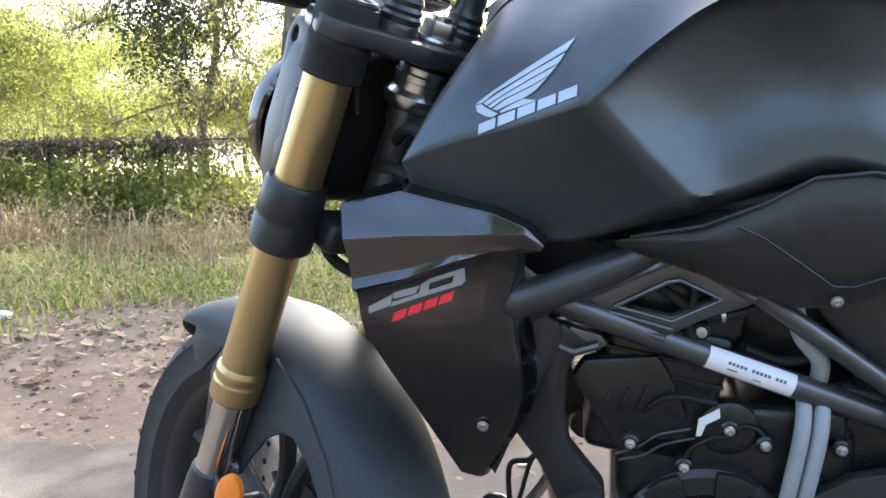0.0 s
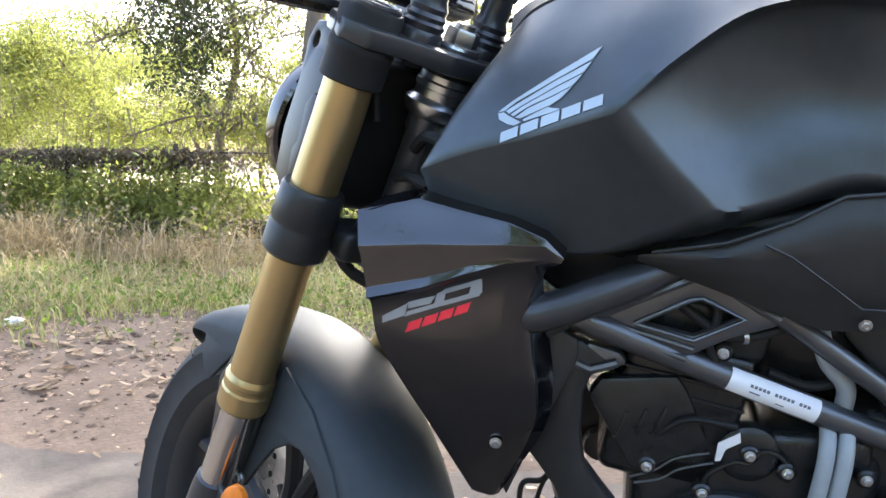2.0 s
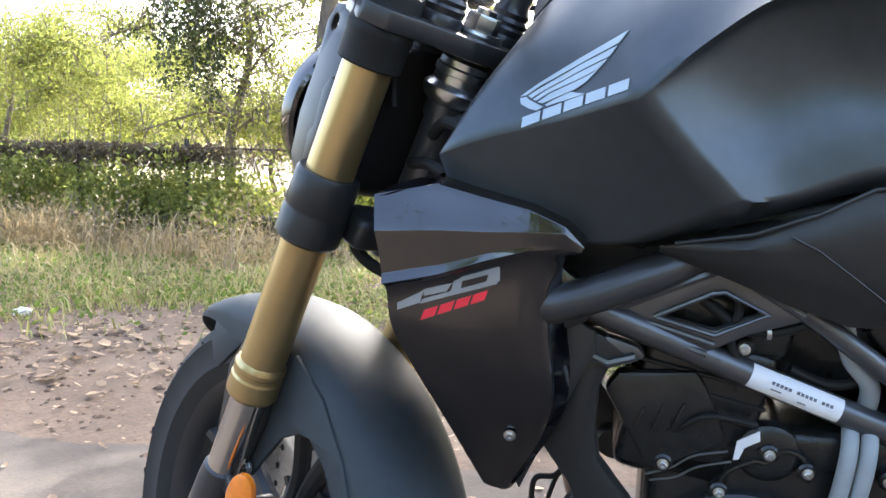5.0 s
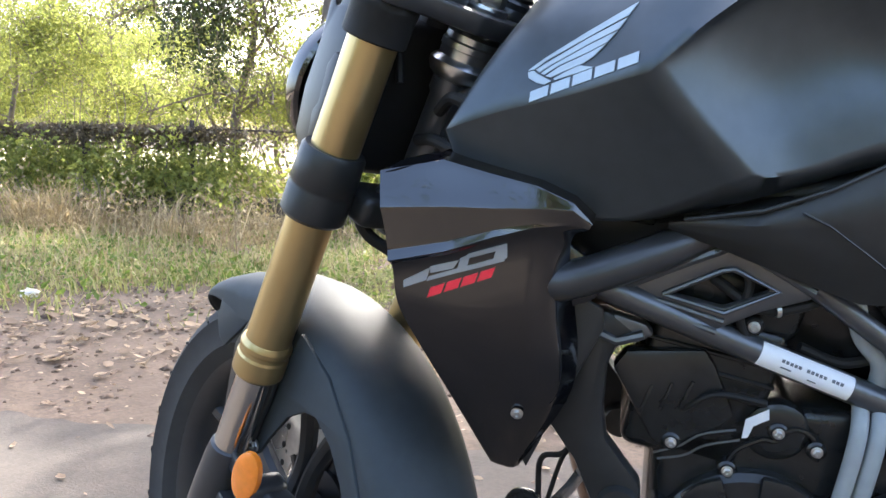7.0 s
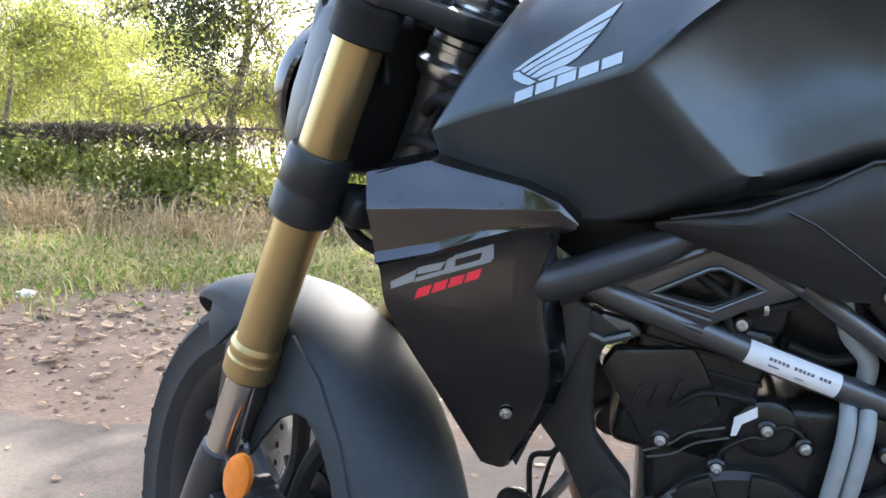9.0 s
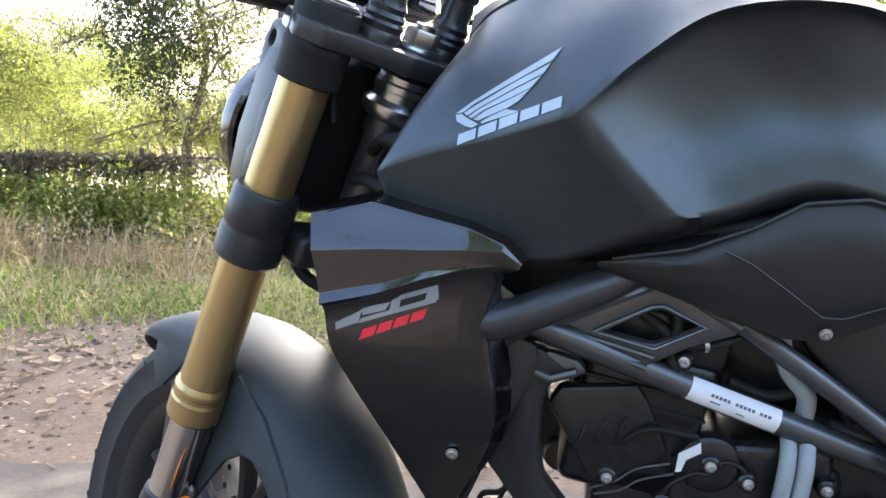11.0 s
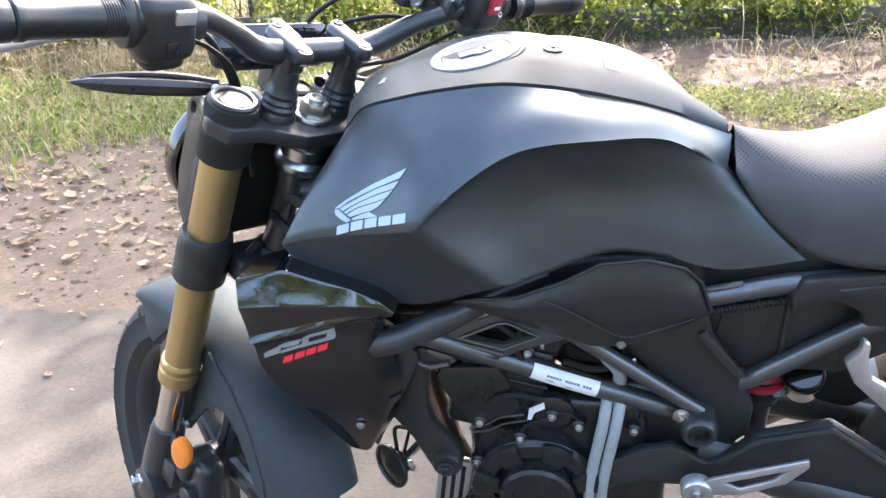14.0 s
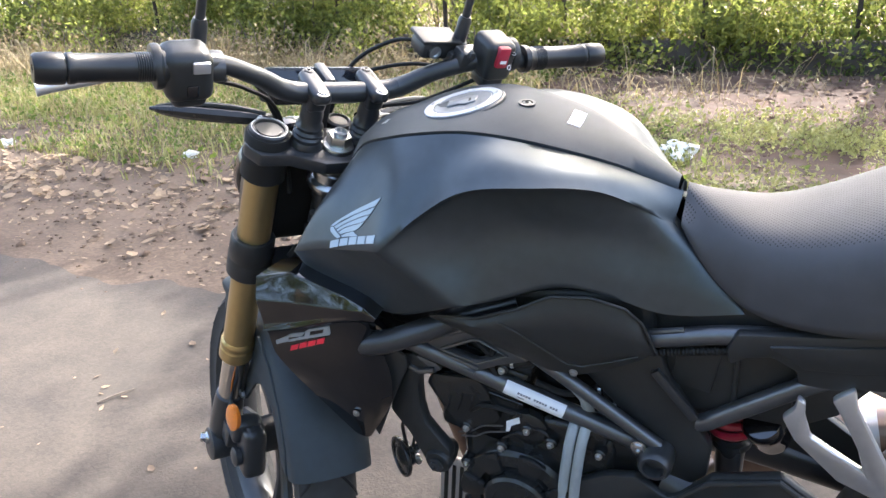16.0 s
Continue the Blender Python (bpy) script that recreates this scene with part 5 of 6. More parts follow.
# exhaust
part("exhaust_pipe", sweep([(-0.02, 0.02, 0.60), (-0.075, 0.02, 0.595), (-0.10, 0.03, 0.53), (-0.085, 0.04, 0.40), (-0.03, 0.05, 0.25), (0.10, 0.07, 0.22), (0.25, 0.10, 0.27), (0.34, 0.13, 0.335)], 0.0185, 16, 8), M_HEAT, bike, "heat-bronzed exhaust header")
muffler = part("muffler", sweep([(0.33, 0.13, 0.33), (0.38, 0.145, 0.370), (0.44, 0.158, 0.400), (0.60, 0.175, 0.430), (0.80, 0.185, 0.470)], [0.024, 0.050, 0.058, 0.058, 0.050], 28, 8), M_HEAT, bike, "dull metallic exhaust muffler")
part("muffler_clamp", ring([(0.0585, -0.010), (0.0615, -0.010), (0.0615, 0.010), (0.0585, 0.010)], basis((0.53, 0.167, 0.417), (0.16, 0.017, 0.030)), 40), M_ALU, muffler, "silver muffler band")
guard = part("heat_guard", rbox((0.050, 0.012, 0.12), pose(-0.055, -0.048, 0.335, 0, 8, 0), 0.004), M_ALU, bike, "slotted metal header guard")
for i in range(3):
    part("guard_slot", rbox((0.006, 0.004, 0.10), pose(-0.069 + 0.013 * i, -0.0545, 0.335, 0, 8, 0), 0.001), M_RUBBER, guard)
# rear shock, hangers, swingarm, wheel and stand
spring = [(0.350 + 0.028 * math.cos(a), 0.028 * math.sin(a), 0.520 + 0.0028 * a) for a in steps(0, 2 * math.pi * 5, 100)]
shock = part("shock_spring", sweep(spring, 0.0055, 8, smooth=False), M_RED, bike, "red rear shock spring")
part("shock_body", lathe([(0.018, 0.44), (0.020, 0.50), (0.027, 0.503), (0.027, 0.512), (0.019, 0.515), (0.019, 0.62), (0.024, 0.625), (0.024, 0.66)], pose(0.350, 0, 0), 24), M_FRAME, shock)
part("shock_reservoir", lathe([(0.018, -0.04), (0.024, -0.037), (0.026, -0.02), (0.025, 0.0), (0.026, 0.003), (0.026, 0.024), (0.022, 0.030), (0.010, 0.031)], basis((0.392, -0.028, 0.560), (-0.2, -0.55, 0.8)), 28), M_GLOSS, shock, "gloss black shock reservoir")
part("rear_mudguard", sweep([(0.865 - 0.335 * math.cos(a), 0, 0.306 + 0.335 * math.sin(a)) for a in steps(-0.15, 1.5, 14)], 0.062, 14, 2, flat=1.0), M_PLASTIC, bike, "black inner rear mudguard")
for s in (1, -1):
    part("footpeg_hanger", plate([(0.408, 0.646), (0.420, 0.661), (0.422, 0.679), (0.431, 0.672), (0.432, 0.653), (0.441, 0.625), (0.500, 0.588), (0.490, 0.620), (0.472, 0.656), (0.456, 0.683), (0.477, 0.704), (0.484, 0.675), (0.521, 0.605), (0.560, 0.560), (0.560, 0.535), (0.529, 0.545), (0.475, 0.567), (0.424, 0.616)], 0.013, side_m(-0.098 * s), 0.004), M_ALU, bike, "silver cast passenger footpeg hanger")
    hg = part("heel_guard", plate([(0.262, 0.455), (0.285, 0.470), (0.390, 0.512), (0.392, 0.500), (0.370, 0.470), (0.320, 0.445), (0.275, 0.440)], 0.006, side_m(-0.120 * s), 0.002, holes=[[(0.300, 0.464), (0.368, 0.492), (0.355, 0.474), (0.318, 0.456)]]), M_ALU, bike, "silver heel guard")
    part("guard_boss", lathe([(0.019, -0.010), (0.019, 0.004), (0.017, 0.007), (0.008, 0.007), (0.007, 0.004)], basis((0.268, -0.120 * s, 0.446), (0, -s, 0)), 28), M_ALU, hg)
    bolt("guard_bolt", (0.268, -0.125 * s, 0.446), (0, -s, 0), 0.006, hg)
    part("swingarm", sweep([(0.27, -0.062 * s, 0.46), (0.45, -0.085 * s, 0.41), (0.87, -0.110 * s, 0.30)], [0.030, 0.026, 0.022], 12, 6, flat=0.7), M_FRAME, bike, "black steel swingarm")
    lc = part("lower_cover", plate([(0.105, 0.405), (0.125, 0.430), (0.200, 0.478), (0.240, 0.488), (0.280, 0.462), (0.300, 0.472), (0.335, 0.515), (0.418, 0.543), (0.447, 0.522), (0.54, 0.455), (0.50, 0.42), (0.36, 0.43), (0.30, 0.42), (0.20, 0.42), (0.14, 0.39)], 0.016, side_m(-0.084 * s), 0.005), M_PLASTIC, bike, "black chain and sprocket cover")
    part("cover_ridge", sweep([(0.296, -0.094 * s, 0.468), (0.335, -0.095 * s, 0.510), (0.416, -0.095 * s, 0.537), (0.52, -0.095 * s, 0.462)], 0.004, 8, smooth=False), M_PLASTIC, lc)
WR = basis((0.865, 0, 0.306), (0, 1, 0))
rear_wheel = part("rear_wheel", cast_rim(WR, 0.10), M_FRAME, bike, "black cast rear wheel")
spokes_on(rear_wheel, WR)
part("tyre", tyre_bm(WR, 0.214, 0.306, 0.150), M_TYRE, rear_wheel, "black road tyre with slanted grooves")
part("side_stand", join(sweep([(0.24, -0.09, 0.27), (0.27, -0.17, 0.14), (0.30, -0.235, 0.045)], 0.010, 10), rbox((0.06, 0.045, 0.008), pose(0.303, -0.240, 0.0395, -9), 0.003)), M_FRAME, bike, "black folded-out side stand")
part("tail", sweep([(0.62, 0, 0.84), (0.76, 0, 0.875), (0.88, 0, 0.89)], [0.07, 0.065, 0.03], 14, 6, flat=1.0), M_PLASTIC, bike, "black tail unit")
part("crankcase_under", rbox((0.28, 0.17, 0.10), pose(0.10, 0, 0.29), 0.03, 3), M_ENGINE, bike)

# decals laid on the surfaces
from mathutils.bvhtree import BVHTree


def surface(ob):
    bpy.context.view_layer.update()
    dg = bpy.context.evaluated_depsgraph_get()
    ev = ob.evaluated_get(dg)
    me = ev.to_mesh()
    tree = BVHTree.FromPolygons([v.co.copy() for v in me.vertices], [tuple(p.vertices) for p in me.polygons])
    ev.to_mesh_clear()
    return tree


def decal(name, polys, tree, material, parent, label="", way=(0, 1, 0), lift=0.0012, to3=None):
    """Four-cornered patches given in a side view's (x, z) or by to3, laid on a surface along way; each is 1 mm thick."""
    bm = bmesh.new()
    way = Vector(way).normalized()
    for q in polys:
        n = 6
        grid = []
        for i in range(n + 1):
            row = []
            for j in range(n + 1):
                u, v = i / n, j / n
                p = [(q[0][k] * (1 - u) + q[1][k] * u) * (1 - v) + (q[3][k] * (1 - u) + q[2][k] * u) * v for k in (0, 1)]
                o = to3(*p) if to3 else Vector((p[0], 0, p[1]))
                hit, nor, _, _ = tree.ray_cast(o - way * 0.5, way)
                if hit is None:
                    row.append(None)
                    continue
                if nor.dot(way) > 0:
                    nor = -nor
                row.append(bm.verts.new(hit + nor * lift))
            grid.append(row)
        for i in range(n):
            for j in range(n):
                vs = (grid[i][j], grid[i + 1][j], grid[i + 1][j + 1], grid[i][j + 1])
                if all(vs):
                    bm.faces.new(vs)
    if bm.faces:
        bmesh.ops.recalc_face_normals(bm, faces=bm.faces)
        bmesh.ops.solidify(bm, geom=bm.faces[:], thickness=0.0008)
    return part(name, bm, material, parent, label)


tank_tree = surface(tank)
shroud_tree = surface(shrouds[0])
# wing-shaped badge of swept bars, with a row of plain blocks under it


def lerp2(a, b, t):
    return (a[0] + (b[0] - a[0]) * t, a[1] + (b[1] - a[1]) * t)


FEATHERS = (
    ([(-0.1390, 0.8443), (-0.1262, 0.8537), (-0.0957, 0.8724), (-0.0553, 0.8959)], [(-0.1335, 0.8454), (-0.1235, 0.8526), (-0.0916, 0.8704), (-0.0623, 0.8865)]),
    ([(-0.1323, 0.8453), (-0.1227, 0.8513), (-0.0911, 0.8697), (-0.0633, 0.8844)], [(-0.1295, 0.8433), (-0.1192, 0.8497), (-0.0892, 0.8663), (-0.0688, 0.8767)]),
    ([(-0.1282, 0.8426), (-0.1188, 0.8490), (-0.0888, 0.8655), (-0.0701, 0.8750)], [(-0.1253, 0.8416), (-0.1143, 0.8486), (-0.0910, 0.8594), (-0.0770, 0.8670)]),
    ([(-0.1240, 0.8407), (-0.1140, 0.8477), (-0.0905, 0.8588), (-0.0781, 0.8657)], [(-0.1197, 0.8400), (-0.1098, 0.8445), (-0.0950, 0.8510), (-0.0866, 0.8566)]),
    ([(-0.1177, 0.8392), (-0.1076, 0.8446), (-0.0975, 0.8495), (-0.0927, 0.8490)], [(-0.1165, 0.8379), (-0.1075, 0.8411), (-0.0962, 0.8449), (-0.0865, 0.8488)]),
    ([(-0.1389, 0.8432), (-0.1380, 0.8387), (-0.1314, 0.8356), (-0.1246, 0.8343)], [(-0.1340, 0.8444), (-0.1313, 0.8423), (-0.1258, 0.8399), (-0.1193, 0.8373)]))
bars = [(up[i], up[i + 1], down[i + 1], down[i]) for up, down in FEATHERS for i in range(3)]
decal("wing_badge", bars, tank_tree, M_BLUEGREY, tank, "pale blue-grey wing-shaped badge")
x0, z0, x1, z1 = -0.137, 0.8205, -0.0525, 0.8540
blocks = []
for i in range(5):
    f0, f1 = (i + 0.06) / 5, (i + 0.92) / 5
    a, b = (x0 + (x1 - x0) * f0, z0 + (z1 - z0) * f0), (x0 + (x1 - x0) * f1, z0 + (z1 - z0) * f1)
    blocks.append((a, b, (b[0] + 0.0005, b[1] + 0.0078), (a[0] + 0.0005, a[1] + 0.0078)))
decal("badge_block", blocks, tank_tree, M_BLUEGREY, tank, "row of pale blue-grey badge blocks")
decal("shroud_mark", [((-0.235, 0.6705), (-0.216, 0.6770), (-0.213, 0.6875), (-0.235, 0.6765)), ((-0.213, 0.6830), (-0.194, 0.6870), (-0.189, 0.6945), (-0.213, 0.6885)), ((-0.216, 0.6760), (-0.152, 0.6945), (-0.152, 0.6990), (-0.214, 0.6800)), ((-0.192, 0.6830), (-0.183, 0.6865), (-0.180, 0.7000), (-0.188, 0.6960)), ((-0.182, 0.6960), (-0.152, 0.7050), (-0.151, 0.7095), (-0.182, 0.7000)), ((-0.162, 0.6935), (-0.150, 0.6970), (-0.150, 0.7095), (-0.158, 0.7065))], shroud_tree, M_SILVERGRAPH, shrouds[0], "silver swept model mark")
rb = []
for i in range(4):
    f0, f1 = (i + 0.04) / 4, (i + 0.9) / 4
    a, b = lerp2((-0.216, 0.662), (-0.161, 0.681), f0), lerp2((-0.216, 0.662), (-0.161, 0.681), f1)
    rb.append((a, b, (b[0] + 0.003, b[1] + 0.0085), (a[0] + 0.003, a[1] + 0.0085)))
decal("shroud_number_block", rb, shroud_tree, M_REDGRAPH, shrouds[0], "row of red slanted blocks")

# sticker wrapped round the diagonal tube
ra, rb2 = Vector((0.062, -0.084, 0.599)), Vector((0.248, -0.066, 0.525))
rdir = (rb2 - ra).normalized()
out = Vector((0, -1, 0.35))
out = (out - rdir * out.dot(rdir)).normalized()
oth = rdir.cross(out)


def wrap(name, s0, s1, a0, a1, rad, material, parent, label="", n=10):
    bm = bmesh.new()
    rows = []
    for i in range(7):
        p = ra + rdir * (s0 + (s1 - s0) * i / 6)
        rows.append([bm.verts.new(p + (out * math.cos(a0 + (a1 - a0) * j / n) + oth * math.sin(a0 + (a1 - a0) * j / n)) * rad) for j in range(n + 1)])
    for a, b in zip(rows, rows[1:]):
        for j in range(n):
            bm.faces.new((a[j], a[j + 1], b[j + 1], b[j]))
    bmesh.ops.recalc_face_normals(bm, faces=bm.faces)
    bmesh.ops.solidify(bm, geom=bm.faces[:], thickness=0.0003)
    return part(name, bm, material, parent, label)


sticker = wrap("frame_sticker", 0.0, 0.086, -0.95, 1.0, 0.0131, M_WHITE, bike, "white printed sticker on the frame tube")
for i in range(15):
    if i % 6 != 5:
        wrap("sticker_bar", 0.019 + i * 0.0039, 0.0218 + i * 0.0039, -0.15, 0.07, 0.0134, M_INK, sticker, n=3)
wrap("sticker_bar", 0.020, 0.030, 0.35, 0.45, 0.0134, M_INK, sticker, n=3)
wrap("sticker_bar", 0.046, 0.054, 0.50, 0.58, 0.0134, M_INK, sticker, n=3)
# warning label on the tank top, with plain bars for its print
top_tree = surface(tank_top)
lm2 = basis((0.144, 0.003, 0.95), (0.3, 0, 1), (1, 0.05, 0))


def on_top(u, v):
    return lm2 @ Vector((u, v, 0))


decal("tank_label", [((-0.008, -0.020), (0.008, -0.020), (0.008, 0.020), (-0.008, 0.020))], top_tree, M_WHITE, tank_top, "small white warning label", way=(0, 0, -1), lift=0.0012, to3=on_top)
decal("label_bar", [((-0.0062 + 0.0028 * i, -0.017), (-0.0047 + 0.0028 * i, -0.017), (-0.0047 + 0.0028 * i, 0.016), (-0.0062 + 0.0028 * i, 0.016)) for i in range(5)], top_tree, M_BLUEGREY, tank_top, "", way=(0, 0, -1), lift=0.0034, to3=on_top)
decal("tank_mark", [((-0.105, -0.030), (-0.101, -0.030), (-0.097, -0.018), (-0.101, -0.018)), ((-0.101, -0.018), (-0.098, -0.018), (-0.098, -0.030), (-0.101, -0.030))], top_tree, M_SILVERGRAPH, tank_top, "", way=(0, 0, -1), lift=0.001, to3=lambda u, v: Vector((u, v, 0.95)))

# ---- surroundings ----
rng = np.random.default_rng(5)


def leaf_cloud(name, centres, sizes, material, parent=None, up=0.25, aspect=0.55, kind="stuff", label="", category=""):
    """Many small pointed leaves, each two bent halves, as one mesh."""
    n = len(centres)
    d = rng.normal(size=(n, 3))
    d[:, 2] -= up
    d /= np.linalg.norm(d, axis=1)[:, None]
    r = rng.normal(size=(n, 3))
    side = np.cross(d, r)
    side /= np.linalg.norm(side, axis=1)[:, None] + 1e-9
    nor = np.cross(d, side)
    L = np.asarray(sizes)[:, None]
    base = centres
    tip = base + d * L
    mid = base + d * L * 0.45
    l = mid + side * L * aspect * 0.5 + nor * L * 0.10
    rr = mid - side * L * aspect * 0.5 + nor * L * 0.10
    verts = np.stack([base, rr, tip, l], 1).reshape(-1, 3)
    k = np.arange(n) * 4
    faces = np.stack([np.stack([k, k + 1, k + 2], 1), np.stack([k, k + 2, k + 3], 1)], 1).reshape(-1, 3)
    ob = mesh_thing(name, verts.tolist(), faces.tolist(), material, parent, smooth=False)
    if parent is None:
        tagged(ob, label, category, kind=kind)
    return ob


def blades(name, pos, heights, width, lean, material, label, category):
    """Curved grass blades of three points a side."""
    n = len(pos)
    a = rng.uniform(0, 2 * math.pi, n)
    out = np.stack([np.cos(a), np.sin(a), np.zeros(n)], 1)
    side = np.stack([-np.sin(a), np.cos(a), np.zeros(n)], 1)
    H = np.asarray(heights)[:, None]
    Wd = width * rng.uniform(0.6, 1.4, (n, 1))
    ln = lean * rng.uniform(0.2, 1.6, (n, 1))
    up = np.array([[0, 0, 1.0]])
    p1 = pos + up * H * 0.55 + out * H * ln * 0.35
    p2 = pos + up * H * (1 - 0.3 * ln.clip(0, 1.5)) + out * H * ln
    verts = np.stack([pos - side * Wd, pos + side * Wd, p1 + side * Wd * 0.8, p1 - side * Wd * 0.8, p2], 1).reshape(-1, 3)
    k = np.arange(n) * 5
    f = []
    for i in k.tolist():
        f.append((i, i + 1, i + 2, i + 3))
        f.append((i + 3, i + 2, i + 4))
    return tagged(mesh_thing(name, verts.tolist(), f, material, smooth=False), label, category, kind="stuff")


def scatter(n, x0, x1, y0, y1, keep=None):
    out = []
    while len(out) < n:
        x, y = rng.uniform(x0, x1), rng.uniform(y0, y1)
        if keep is None or rng.uniform() < keep(x, y):
            out.append((x, y, hill(x, y)))
    return np.array(out)


def patch(x, y, s=0.8, o=0.0):
    return noise.noise(Vector((x * s, y * s, o)))


# creepers, hedges and shrubs: leaves thrown round wandering stems
def stems(n, start, length, up, step=0.12, wander=0.5):
    pts = []
    segs = []
    for i in range(n):
        p = np.array(start(i), float)
        d = np.array([rng.normal(0, 0.3), rng.normal(0, 0.3), up])
        path = [p.copy()]
        for k in range(int(length * rng.uniform(0.5, 1.2) / step)):
            d = d + rng.normal(0, wander, 3)
            d[2] += 0.15 * up
            d /= np.linalg.norm(d)
            p = p + d * step
            path.append(p.copy())
        segs.append(path)
    return segs


def stem_mesh(name, segs, r, material, label, category):
    verts, faces = [], []
    for path in segs:
        k = len(path)
        for i, p in enumerate(path):
            rr = r * (1 - 0.75 * i / k)
            b = len(verts)
            verts += [(p[0] + rr, p[1], p[2]), (p[0] - rr * 0.5, p[1] + rr * 0.87, p[2]), (p[0] - rr * 0.5, p[1] - rr * 0.87, p[2])]
            if i:
                faces += [(b - 3 + j, b - 3 + (j + 1) % 3, b + (j + 1) % 3, b + j) for j in range(3)]
    return tagged(mesh_thing(name, verts, faces, material, smooth=True), label, category, kind="stuff")


def leaves_on(segs, per, spread, lo=0.0):
    out = []
    for path in segs:
        path = np.array(path)
        k = max(1, int(len(path) * per))
        idx = rng.integers(int(len(path) * lo), len(path), k)
        out.append(path[idx] + rng.normal(0, spread, (k, 3)))
    out = np.concatenate(out)
    return out[out[:, 2] > 0.02]


# fallen leaves and bits along the road's edge
def litter_keep(x, y):
    d = y - road_edge(x)
    band = math.exp(-((d - 0.95) / 0.38) ** 2)
    return (0.012 if d < 0.1 else 0.18) * 0.4 + band * (0.55 + 0.9 * patch(x, y, 1.6, 4))


def litter(name, n, box, size, material, keep, label):
    pos = scatter(n, *box, keep=keep)
    pos[:, 2] += 0.003
    m = len(pos)
    a = rng.uniform(0, 2 * math.pi, m)
    d = np.stack([np.cos(a), np.sin(a), rng.normal(0, 0.22, m)], 1)
    s2 = np.stack([-np.sin(a), np.cos(a), rng.normal(0, 0.22, m)], 1)
    L = rng.gamma(4.0, size / 4.0, (m, 1)).clip(size * 0.35, size * 1.7)
    asp = rng.uniform(0.35, 0.8, (m, 1))
    up = np.array([[0, 0, 1.0]])
    curl = rng.uniform(0.02, 0.20, (m, 1)) * (1 + 2.0 * (rng.uniform(size=(m, 1)) < 0.05))
    c = pos + up * (0.004 + 0.09 * L)
    v = [c - d * L / 2 + up * L * curl, c - d * L * 0.15 + s2 * L * asp / 2 + up * L * curl * 0.8, c + d * L * 0.25 + s2 * L * asp * 0.42 + up * L * curl * 0.5,
         c + d * L / 2 + up * L * curl * 0.9, c + d * L * 0.2 - s2 * L * asp * 0.45 + up * L * curl * 0.7, c - d * L * 0.2 - s2 * L * asp / 2 + up * L * curl * 0.4, c + up * 0.001]
    verts = np.stack(v, 1).reshape(-1, 3)
    f = []
    for i in range(m):
        k = i * 7
        f += [(k + 6, k + j, k + (j + 1) % 6) for j in range(6)]
    return tagged(mesh_thing(name, verts.tolist(), f, material, smooth=False), label, "leaf litter", kind="stuff")


litter("leaf_litter", 4200, (-8, 4, 0.9, 3.6), 0.042, M_LITTER, litter_keep, "dry brown and tan leaves on the verge")
litter("leaf_crumbs", 7000, (-7, 3, 0.2, 5.6), 0.019, M_LITTER, lambda x, y: 0.07 if y < road_edge(x) else 0.6, "small leaf crumbs and chips on the dirt")


# loose clods and pebbles on the bare earth
def clods(name, n, box, size, material, keep, label):
    pos = scatter(n, *box, keep=keep)
    r = rng.gamma(2.0, size / 2.0, n).clip(size * 0.3, size * 3.5)
    dirs = np.array([(1, 0, 0), (0, 1, 0), (-1, 0, 0), (0, -1, 0), (0.1, 0.1, 0.75), (0.6, 0.6, 0.35), (-0.6, 0.6, 0.3), (-0.6, -0.6, 0.35), (0.6, -0.6, 0.3)], float)
    v = pos[:, None, :] + dirs[None] * (r[:, None] * rng.uniform(0.6, 1.25, (n, 9)))[:, :, None]
    tri = ((0, 5, 4), (5, 1, 4), (1, 6, 4), (6, 2, 4), (2, 7, 4), (7, 3, 4), (3, 8, 4), (8, 0, 4), (0, 1, 5), (1, 2, 6), (2, 3, 7), (3, 0, 8))
    f = [tuple(i * 9 + k for k in t) for i in range(n) for t in tri]
    return tagged(mesh_thing(name, v.reshape(-1, 3).tolist(), f, material), label, "earth", kind="stuff")


clods("soil_clods", 5000, (-7, 3.5, 1.0, 3.2), 0.008, M_DIRT, lambda x, y: 0.15 if y < road_edge(x) + 0.05 else max(0.05, 0.6 + patch(x, y, 1.2, 81)), "loose brown earth clods on the verge")


# grass
def grass_keep(x, y):
    edge = 2.45 + 0.22 * patch(x, 0, 0.7, 2)
    if y < edge:
        return 0.02
    g = 0.52 + 1.0 * patch(x, y, 0.9, 11)
    if x > -1.6:
        g = 0.02 + 1.1 * patch(x, y, 0.9, 17) * (1.0 if y < 4.3 else 0.1)
    return max(0.015, g)


gp = scatter(56000, -11, 5, 2.2, 6.0, grass_keep)
blades("grass", gp, rng.gamma(3.0, 0.020, len(gp)).clip(0.015, 0.14), 0.0042, 0.75, M_GRASS, "short yellow-green verge grass", "grass")
gl = scatter(16000, -10, 4, 2.3, 5.8, grass_keep)
gl[:, 2] += rng.uniform(0.01, 0.07, len(gl))
leaf_cloud("ground_weeds", gl, rng.uniform(0.02, 0.055, len(gl)), M_LEAF_G, up=-0.3, label="low broad-leaved weeds in the grass", category="weeds")


def straw_keep(x, y):
    return max(0.02, 0.4 + 1.2 * patch(x, y, 0.8, 23)) * math.exp(-((y - 5.2) / 0.6) ** 2) * (1.0 if x < -2.6 else 0.10)


